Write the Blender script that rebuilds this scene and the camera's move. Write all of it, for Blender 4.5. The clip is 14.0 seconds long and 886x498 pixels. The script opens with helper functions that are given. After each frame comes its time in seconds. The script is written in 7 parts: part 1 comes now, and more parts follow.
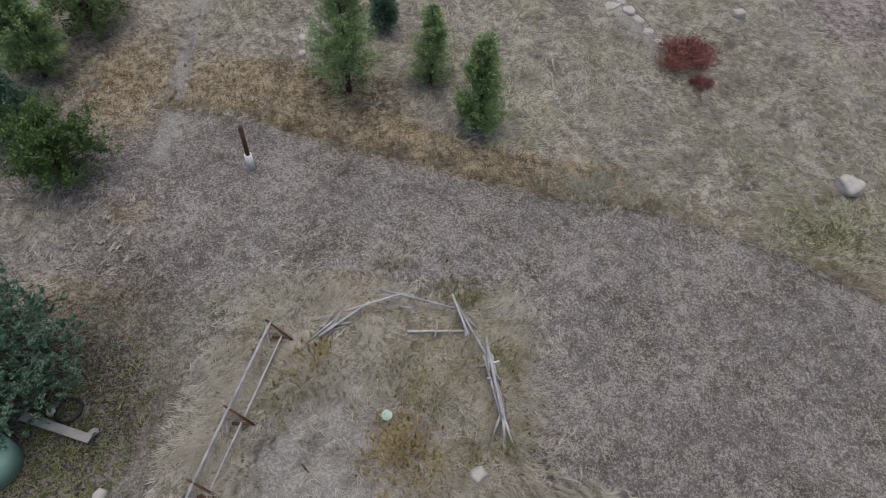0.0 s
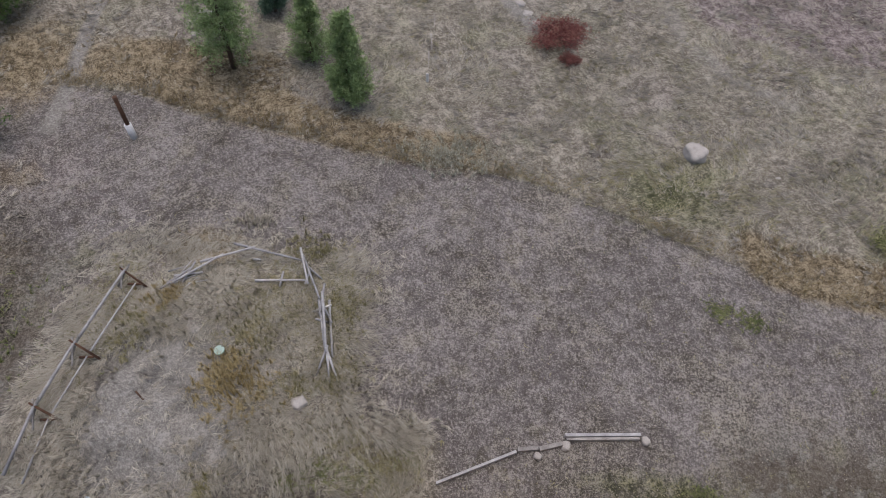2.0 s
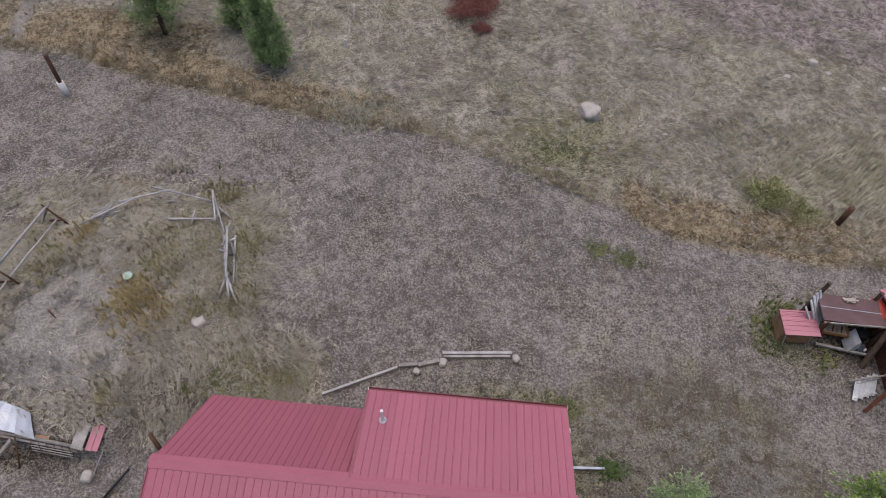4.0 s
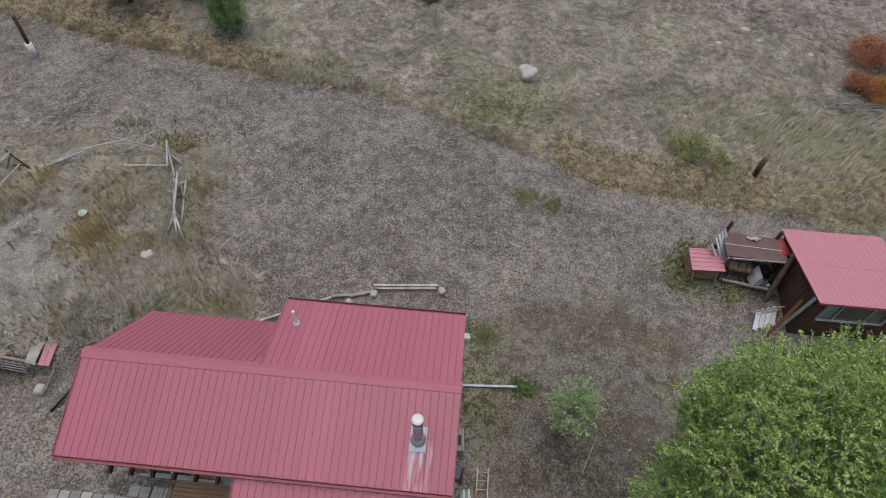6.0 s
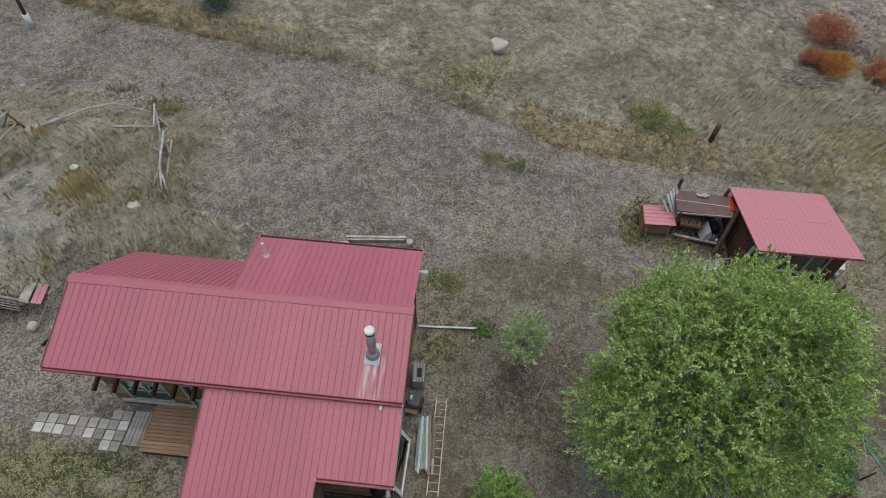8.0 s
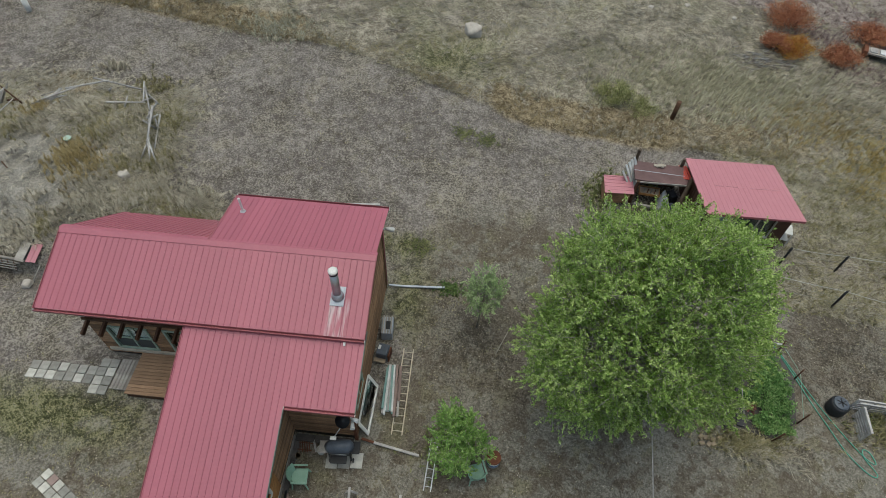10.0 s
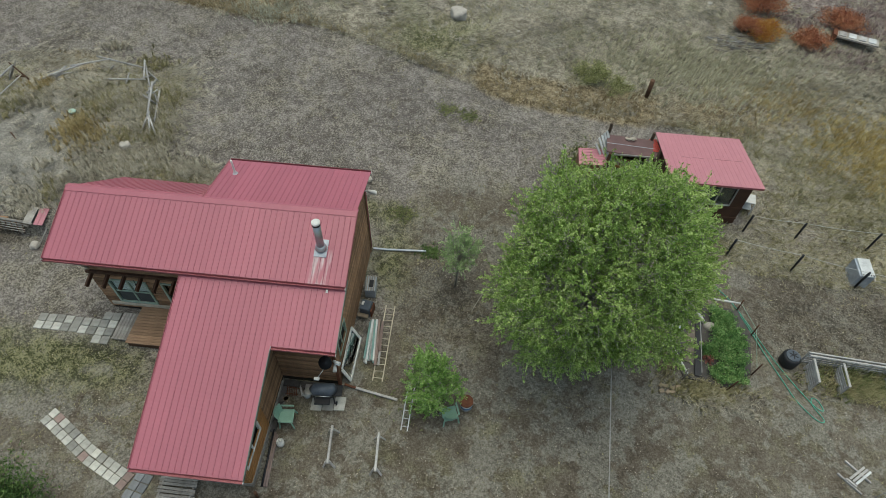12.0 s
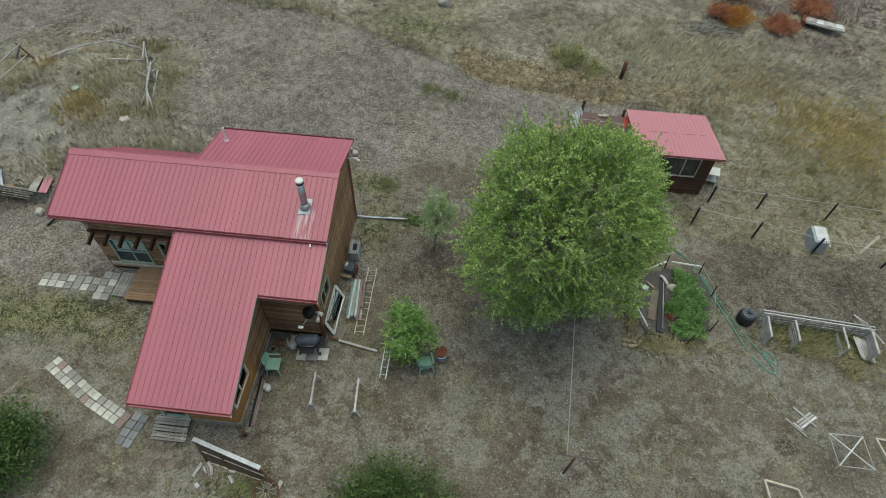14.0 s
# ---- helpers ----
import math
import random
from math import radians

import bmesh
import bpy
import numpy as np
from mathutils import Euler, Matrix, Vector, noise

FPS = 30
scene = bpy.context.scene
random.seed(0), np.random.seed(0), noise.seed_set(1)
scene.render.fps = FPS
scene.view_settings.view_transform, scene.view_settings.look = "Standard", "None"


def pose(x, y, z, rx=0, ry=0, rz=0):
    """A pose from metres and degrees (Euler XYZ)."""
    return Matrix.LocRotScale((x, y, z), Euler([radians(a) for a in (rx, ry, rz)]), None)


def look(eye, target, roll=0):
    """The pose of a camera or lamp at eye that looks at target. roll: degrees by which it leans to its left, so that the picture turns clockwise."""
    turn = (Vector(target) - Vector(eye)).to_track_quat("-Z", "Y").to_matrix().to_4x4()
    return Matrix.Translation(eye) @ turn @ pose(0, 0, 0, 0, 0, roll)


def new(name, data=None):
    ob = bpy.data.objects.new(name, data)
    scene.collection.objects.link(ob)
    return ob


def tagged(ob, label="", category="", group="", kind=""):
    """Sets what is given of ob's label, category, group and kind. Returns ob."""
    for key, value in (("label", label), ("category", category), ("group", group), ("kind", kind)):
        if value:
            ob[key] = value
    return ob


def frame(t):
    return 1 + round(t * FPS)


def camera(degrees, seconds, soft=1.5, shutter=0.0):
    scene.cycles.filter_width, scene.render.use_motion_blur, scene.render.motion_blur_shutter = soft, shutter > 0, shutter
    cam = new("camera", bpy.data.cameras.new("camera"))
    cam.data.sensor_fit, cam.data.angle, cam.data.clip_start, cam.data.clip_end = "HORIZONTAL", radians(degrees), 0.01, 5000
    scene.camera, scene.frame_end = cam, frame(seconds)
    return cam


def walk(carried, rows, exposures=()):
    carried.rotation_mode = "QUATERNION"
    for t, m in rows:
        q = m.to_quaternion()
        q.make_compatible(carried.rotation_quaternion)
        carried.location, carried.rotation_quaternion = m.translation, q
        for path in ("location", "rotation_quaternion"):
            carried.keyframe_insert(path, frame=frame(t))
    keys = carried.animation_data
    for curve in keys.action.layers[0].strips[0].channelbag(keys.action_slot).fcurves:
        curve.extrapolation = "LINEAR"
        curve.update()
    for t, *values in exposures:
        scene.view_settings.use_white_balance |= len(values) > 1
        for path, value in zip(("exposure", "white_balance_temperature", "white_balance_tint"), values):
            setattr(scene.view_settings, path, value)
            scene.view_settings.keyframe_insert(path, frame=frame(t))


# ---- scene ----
cam = camera(74.0, 14.0, soft=0.5)
PATH = [
    (0, (2.35, 0.641, 21.88), (2.292, 1.852, 20.289), 2.9),
    (0.5, (4.171, 0.265, 21.979), (4.107, 1.477, 20.389), 2.7),
    (1, (5.966, -0.213, 22.173), (5.895, 0.997, 20.582), 2.4),
    (1.5, (7.669, -0.821, 22.391), (7.591, 0.391, 20.802), 2.1),
    (2, (9.227, -1.519, 22.54), (9.146, -0.304, 20.953), 1.9),
    (2.5, (10.626, -2.276, 22.634), (10.547, -1.059, 21.049), 1.9),
    (3, (11.875, -3.146, 22.702), (11.799, -1.925, 21.12), 2.0),
    (3.5, (13.002, -3.958, 22.766), (12.929, -2.736, 21.185), 2.1),
    (3.7, (13.403, -4.272, 22.77), (13.334, -3.048, 21.19), 2.3),
    (5.8, (17.145, -7.465, 22.764), (17.071, -6.241, 21.184), 2.1),
    (6, (17.427, -7.805, 22.753), (17.353, -6.579, 21.175), 2.2),
    (6.5, (18.049, -8.53, 22.811), (17.973, -7.302, 21.235), 2.3),
    (7, (18.529, -9.23, 22.82), (18.455, -8.002, 21.244), 2.3),
    (7.5, (18.893, -9.877, 22.835), (18.819, -8.65, 21.257), 2.5),
    (8, (19.25, -10.524, 22.831), (19.174, -9.296, 21.255), 2.4),
    (8.2, (19.393, -10.756, 22.834), (19.319, -9.53, 21.255), 2.4),
    (10.3, (21.171, -13.257, 23.094), (21.092, -12.018, 21.526), 2.4),
    (10.5, (21.309, -13.457, 23.105), (21.229, -12.222, 21.534), 2.5),
    (11, (21.681, -13.971, 23.18), (21.599, -12.738, 21.607), 2.5),
    (11.2, (21.806, -14.212, 23.231), (21.722, -12.98, 21.658), 2.5),
    (11.5, (21.99, -14.582, 23.317), (21.906, -13.349, 21.744), 2.4),
    (12, (22.208, -15.236, 23.504), (22.124, -14.003, 21.931), 2.3),
    (12.5, (22.409, -15.926, 23.701), (22.326, -14.694, 22.128), 2.4),
    (13, (22.683, -16.573, 23.793), (22.599, -15.339, 22.222), 2.4),
    (13.5, (23.094, -17.175, 23.826), (23.007, -15.938, 22.256), 2.3),
    (14, (23.54, -17.67, 23.867), (23.453, -16.434, 22.297), 2.3),
]
walk(cam, [(t, look(eye, target, roll)) for t, eye, target, roll in PATH],
     exposures=[(0.0, -0.2, 6330, 11), (3.5, -0.17, 6430, 17), (6.0, -0.15, 6470, 8), (8.0, -0.15, 6630, 2), (10.5, -0.13, 6690, -3), (14.0, -0.06, 6710, -8)])

# ---- world and light ----
world = bpy.data.worlds.new("overcast_sky")
scene.world = world
world.use_nodes = True
wn = world.node_tree
sky = wn.nodes.new("ShaderNodeTexSky")
sky.sky_type, sky.sun_disc = "NISHITA", False
sky.sun_elevation, sky.sun_rotation = radians(84), radians(0)
sky.air_density, sky.dust_density, sky.ozone_density = 1.0, 4.0, 1.0
wn.links.new(sky.outputs[0], wn.nodes["Background"].inputs[0])
wn.nodes["Background"].inputs[1].default_value = 0.145
sun = new("sun", bpy.data.lights.new("sun", "SUN"))
sun.data.energy, sun.data.angle, sun.data.color = 1.45, radians(80), (1.0, 0.955, 0.9)
sun.matrix_world = look((16.5, 3.5, 40), (17, 0, 0))

R = random.Random(11)
RN = np.random.default_rng(7)


# ---- materials ----
def material(name, light, dark, scale=3.0, fine=40.0, rough=0.85, bump=0.3, metal=0.0, stretch=(1, 1, 1), vary=0.0, islands=0.0, contrast=1.0, spec=0.3):
    m = bpy.data.materials.new(name)
    m.use_nodes = True
    nt = m.node_tree
    n, l = nt.nodes, nt.links
    bsdf = n["Principled BSDF"]
    co = n.new("ShaderNodeTexCoord")
    mp = n.new("ShaderNodeMapping")
    mp.inputs["Scale"].default_value = stretch
    l.new(co.outputs["Object"], mp.inputs["Vector"])
    big, small = n.new("ShaderNodeTexNoise"), n.new("ShaderNodeTexNoise")
    for node, s, d in ((big, scale, 3.0), (small, fine, 4.0)):
        node.inputs["Scale"].default_value = s
        node.inputs["Detail"].default_value = d
        l.new(mp.outputs[0], node.inputs["Vector"])
    add = n.new("ShaderNodeMath")
    add.operation = "MULTIPLY_ADD"
    l.new(small.outputs[0], add.inputs[0])
    add.inputs[1].default_value = 0.7
    l.new(big.outputs[0], add.inputs[2])
    rng = n.new("ShaderNodeMapRange")
    rng.inputs["From Min"].default_value = 0.85 - 0.3 / contrast
    rng.inputs["From Max"].default_value = 0.85 + 0.3 / contrast
    l.new(add.outputs[0], rng.inputs["Value"])
    mix = n.new("ShaderNodeMix")
    mix.data_type = "RGBA"
    mix.inputs[6].default_value, mix.inputs[7].default_value = (*dark, 1), (*light, 1)
    l.new(rng.outputs[0], mix.inputs[0])
    colour = mix.outputs[2]
    for amount, node, socket in ((vary, "ShaderNodeObjectInfo", "Random"), (islands, "ShaderNodeNewGeometry", "Random Per Island")):
        if amount:
            src = n.new(node)
            r = n.new("ShaderNodeMapRange")
            r.inputs["To Min"].default_value, r.inputs["To Max"].default_value = 1 - amount, 1 + amount
            l.new(src.outputs[socket], r.inputs["Value"])
            mul = n.new("ShaderNodeMix")
            mul.data_type, mul.blend_type = "RGBA", "MULTIPLY"
            mul.inputs[0].default_value = 1.0
            l.new(colour, mul.inputs[6])
            l.new(r.outputs[0], mul.inputs[7])
            colour = mul.outputs[2]
    l.new(colour, bsdf.inputs["Base Color"])
    bsdf.inputs["Roughness"].default_value, bsdf.inputs["Metallic"].default_value = rough, metal
    bsdf.inputs["Specular IOR Level"].default_value = spec
    if bump:
        b = n.new("ShaderNodeBump")
        b.inputs["Strength"].default_value, b.inputs["Distance"].default_value = bump, 0.02
        l.new(add.outputs[0], b.inputs["Height"])
        l.new(b.outputs[0], bsdf.inputs["Normal"])
    return m


def leaf_material(name, a, b, c, tint=1.5, thin=0.25):
    """Foliage: three colours spread over the leaves, drifting over the crown."""
    m = bpy.data.materials.new(name)
    m.use_nodes = True
    nt = m.node_tree
    n, l = nt.nodes, nt.links
    bsdf = n["Principled BSDF"]
    geo, co, noi = n.new("ShaderNodeNewGeometry"), n.new("ShaderNodeTexCoord"), n.new("ShaderNodeTexNoise")
    noi.inputs["Scale"].default_value = tint
    l.new(co.outputs["Object"], noi.inputs["Vector"])
    add = n.new("ShaderNodeMath")
    add.operation = "MULTIPLY_ADD"
    l.new(geo.outputs["Random Per Island"], add.inputs[0])
    add.inputs[1].default_value = 0.55
    l.new(noi.outputs[0], add.inputs[2])
    ramp = n.new("ShaderNodeValToRGB")
    e = ramp.color_ramp.elements
    e[0].position, e[0].color = 0.42, (*a, 1)
    e[1].position, e[1].color = 1.12, (*c, 1)
    mid = e.new(0.75)
    mid.color = (*b, 1)
    e[-1].position = 1.0
    l.new(add.outputs[0], ramp.inputs[0])
    l.new(ramp.outputs[0], bsdf.inputs["Base Color"])
    bsdf.inputs["Roughness"].default_value = 0.6
    bsdf.inputs["Specular IOR Level"].default_value = 0.25
    if thin:
        tr = n.new("ShaderNodeBsdfTranslucent")
        l.new(ramp.outputs[0], tr.inputs[0])
        mx = n.new("ShaderNodeMixShader")
        mx.inputs[0].default_value = thin
        l.new(bsdf.outputs[0], mx.inputs[1])
        l.new(tr.outputs[0], mx.inputs[2])
        l.new(mx.outputs[0], n["Material Output"].inputs[0])
    return m


def glass_material(name):
    m = bpy.data.materials.new(name)
    m.use_nodes = True
    b = m.node_tree.nodes["Principled BSDF"]
    b.inputs["Base Color"].default_value = (0.75, 0.85, 0.85, 1)
    b.inputs["Roughness"].default_value = 0.03
    b.inputs["Transmission Weight"].default_value = 1.0
    return m


def ground_material():
    m = bpy.data.materials.new("hillside_turf")
    m.use_nodes = True
    nt = m.node_tree
    n, l = nt.nodes, nt.links
    bsdf = n["Principled BSDF"]
    bsdf.inputs["Roughness"].default_value = 1.0
    bsdf.inputs["Specular IOR Level"].default_value = 0.1
    geo = n.new("ShaderNodeNewGeometry")

    def noise_at(scale, detail=4.0, rough=0.6):
        t = n.new("ShaderNodeTexNoise")
        t.inputs["Scale"].default_value, t.inputs["Detail"].default_value, t.inputs["Roughness"].default_value = scale, detail, rough
        l.new(geo.outputs["Position"], t.inputs["Vector"])
        return t.outputs[0]

    def ramp(fac, *stops):
        r = n.new("ShaderNodeValToRGB")
        e = r.color_ramp.elements
        e[0].position, e[0].color = stops[0][0], (*stops[0][1], 1)
        e[1].position, e[1].color = stops[-1][0], (*stops[-1][1], 1)
        for p, c in stops[1:-1]:
            e.new(p).color = (*c, 1)
        l.new(fac, r.inputs[0])
        return r.outputs[0]

    def blend(fac, a, b):
        x = n.new("ShaderNodeMix")
        x.data_type = "RGBA"
        l.new(fac, x.inputs[0])
        l.new(a, x.inputs[6])
        l.new(b, x.inputs[7])
        return x.outputs[2]

    def combine(a, ka, b, kb, off=0.0):
        x = n.new("ShaderNodeMath")
        x.operation = "MULTIPLY_ADD"
        l.new(a, x.inputs[0])
        x.inputs[1].default_value, x.inputs[2].default_value = ka, off
        y = n.new("ShaderNodeMath")
        y.operation = "MULTIPLY_ADD"
        l.new(b, y.inputs[0])
        y.inputs[1].default_value = kb
        l.new(x.outputs[0], y.inputs[2])
        return y.outputs[0]

    def zone(name, soft=0.5):
        a = n.new("ShaderNodeAttribute")
        a.attribute_name = name
        ragged = combine(a.outputs["Fac"], 1.0, noise_at(1.6, 5.0, 0.7), soft, -soft * 0.5)
        r = n.new("ShaderNodeMapRange")
        r.inputs["From Min"].default_value, r.inputs["From Max"].default_value = 0.3, 0.7
        l.new(ragged, r.inputs["Value"])
        return r.outputs[0]

    def strands(turn, across=26.0, along=2.6):
        """Lying grass: noise drawn out along one direction, its course bent by a slow warp."""
        warp, bent = n.new("ShaderNodeTexNoise"), n.new("ShaderNodeVectorMath")
        warp.inputs["Scale"].default_value, warp.inputs["Detail"].default_value = 0.55, 2.0
        l.new(geo.outputs["Position"], warp.inputs["Vector"])
        bent.operation = "MULTIPLY_ADD"
        l.new(warp.outputs["Color"], bent.inputs[0])
        bent.inputs[1].default_value = (1.6, 1.6, 0.0)
        l.new(geo.outputs["Position"], bent.inputs[2])
        mp, t = n.new("ShaderNodeMapping"), n.new("ShaderNodeTexNoise")
        mp.vector_type = "TEXTURE"
        mp.inputs["Rotation"].default_value = (0.0, 0.0, turn)
        mp.inputs["Scale"].default_value = (1.0 / along, 1.0 / across, 1.0)
        l.new(bent.outputs[0], mp.inputs["Vector"])
        t.inputs["Scale"].default_value, t.inputs["Detail"].default_value, t.inputs["Roughness"].default_value = 1.0, 3.0, 0.6
        l.new(mp.outputs[0], t.inputs["Vector"])
        return t.outputs[0]

    coarse, mid, fine, grit = noise_at(0.3, 4.0), noise_at(2.2, 4.0, 0.65), noise_at(9.5, 3.0, 0.62), noise_at(22.0, 2.0, 0.6)
    texture = combine(combine(mid, 0.3, fine, 0.54), 1.0, combine(grit, 0.56, coarse, 0.2), 1.0)
    texture = combine(texture, 1.95, texture, 0.0, -0.76)
    swathe = combine(strands(0.5), 0.5, strands(-0.9), 0.5)
    swathe = combine(swathe, 0.75, combine(texture, 0.38, mid, 0.24), 1.0)
    swathe = combine(swathe, 2.1, swathe, 0.0, -0.88)
    lawn = ramp(texture, (0.6, (0.112, 0.099, 0.091)), (0.76, (0.17, 0.154, 0.143)), (0.86, (0.218, 0.199, 0.184)), (1.0, (0.34, 0.315, 0.288)))
    rough = ramp(swathe, (0.62, (0.125, 0.11, 0.085)), (0.76, (0.2, 0.18, 0.142)), (0.86, (0.265, 0.242, 0.194)), (1.0, (0.4, 0.368, 0.3)))
    pale = ramp(texture, (0.5, (0.15, 0.14, 0.123)), (0.8, (0.24, 0.226, 0.2)), (1.0, (0.36, 0.342, 0.306)))
    dirt = ramp(texture, (0.45, (0.072, 0.06, 0.046)), (0.78, (0.132, 0.115, 0.091)), (0.95, (0.178, 0.159, 0.129)), (1.0, (0.2, 0.18, 0.15)))
    soil = ramp(texture, (0.64, (0.035, 0.03, 0.024)), (0.8, (0.08, 0.07, 0.056)), (0.98, (0.19, 0.17, 0.14)))
    green = ramp(swathe, (0.64, (0.04, 0.044, 0.02)), (0.77, (0.095, 0.1, 0.05)), (0.98, (0.25, 0.24, 0.14)))
    rust = ramp(swathe, (0.64, (0.085, 0.066, 0.04)), (0.78, (0.185, 0.148, 0.094)), (0.98, (0.35, 0.295, 0.2)))
    plum = ramp(swathe, (0.64, (0.1, 0.078, 0.072)), (0.78, (0.19, 0.158, 0.148)), (0.98, (0.38, 0.335, 0.305)))
    patch = ramp(noise_at(0.9, 6.0, 0.65), (0.52, (0.0, 0.0, 0.0)), (0.62, (1.0, 1.0, 1.0)))
    dirt = blend(patch, dirt, ramp(texture, (0.5, (0.06, 0.049, 0.038)), (0.8, (0.098, 0.082, 0.065)), (1.0, (0.15, 0.13, 0.104))))
    olive = ramp(noise_at(0.6, 6.0, 0.65), (0.5, (0.0, 0.0, 0.0)), (0.66, (0.8, 0.8, 0.8)))
    dirt = blend(olive, dirt, ramp(texture, (0.55, (0.075, 0.07, 0.042)), (0.78, (0.138, 0.129, 0.083)), (1.0, (0.24, 0.225, 0.155))))
    blotch = ramp(combine(noise_at(1.7, 6.0, 0.66), 0.75, noise_at(0.4, 2.0), 0.5, -0.13), (0.485, (0.0, 0.0, 0.0)), (0.53, (0.85, 0.85, 0.85)))
    dirt = blend(blotch, dirt, ramp(texture, (0.55, (0.105, 0.098, 0.082)), (0.78, (0.182, 0.172, 0.148)), (1.0, (0.28, 0.267, 0.234))))
    tan = ramp(noise_at(0.75, 5.0, 0.7), (0.54, (0.0, 0.0, 0.0)), (0.66, (1.0, 1.0, 1.0)))
    lawn = blend(tan, lawn, rough)
    brown = ramp(noise_at(0.42, 6.0, 0.7), (0.5, (0.0, 0.0, 0.0)), (0.66, (0.75, 0.75, 0.75)))
    lawn = blend(brown, lawn, ramp(texture, (0.64, (0.0495, 0.044, 0.033)), (0.77, (0.1155, 0.1045, 0.0825)), (0.98, (0.33, 0.297, 0.231))))
    mottle = ramp(noise_at(1.5, 5.0, 0.7), (0.45, (0.0, 0.0, 0.0)), (0.62, (0.7, 0.7, 0.7)))
    lawn = blend(mottle, lawn, ramp(texture, (0.62, (0.066, 0.0583, 0.0473)), (0.78, (0.1188, 0.1078, 0.0924)), (1.0, (0.297, 0.275, 0.2365))))
    mauve = ramp(noise_at(0.22, 5.0, 0.65), (0.49, (0.0, 0.0, 0.0)), (0.66, (0.6, 0.6, 0.6)))
    rough = blend(mauve, rough, ramp(swathe, (0.62, (0.115, 0.097, 0.085)), (0.78, (0.19, 0.166, 0.15)), (1.0, (0.36, 0.325, 0.29))))
    sward = ramp(noise_at(0.33, 5.0, 0.65), (0.48, (0.0, 0.0, 0.0)), (0.64, (0.75, 0.75, 0.75)))
    rough = blend(sward, rough, ramp(swathe, (0.62, (0.11, 0.108, 0.07)), (0.78, (0.19, 0.185, 0.125)), (1.0, (0.35, 0.335, 0.24))))
    colour = blend(zone("rough"), lawn, rough)
    for name, layer in (("plum", plum), ("rust", rust), ("green", green), ("pale", pale), ("dirt", dirt), ("soil", soil)):
        colour = blend(zone(name, 0.8), colour, layer)
    l.new(colour, bsdf.inputs["Base Color"])
    b = n.new("ShaderNodeBump")
    b.inputs["Strength"].default_value, b.inputs["Distance"].default_value = 0.6, 0.05
    l.new(texture, b.inputs["Height"])
    l.new(b.outputs[0], bsdf.inputs["Normal"])
    return m


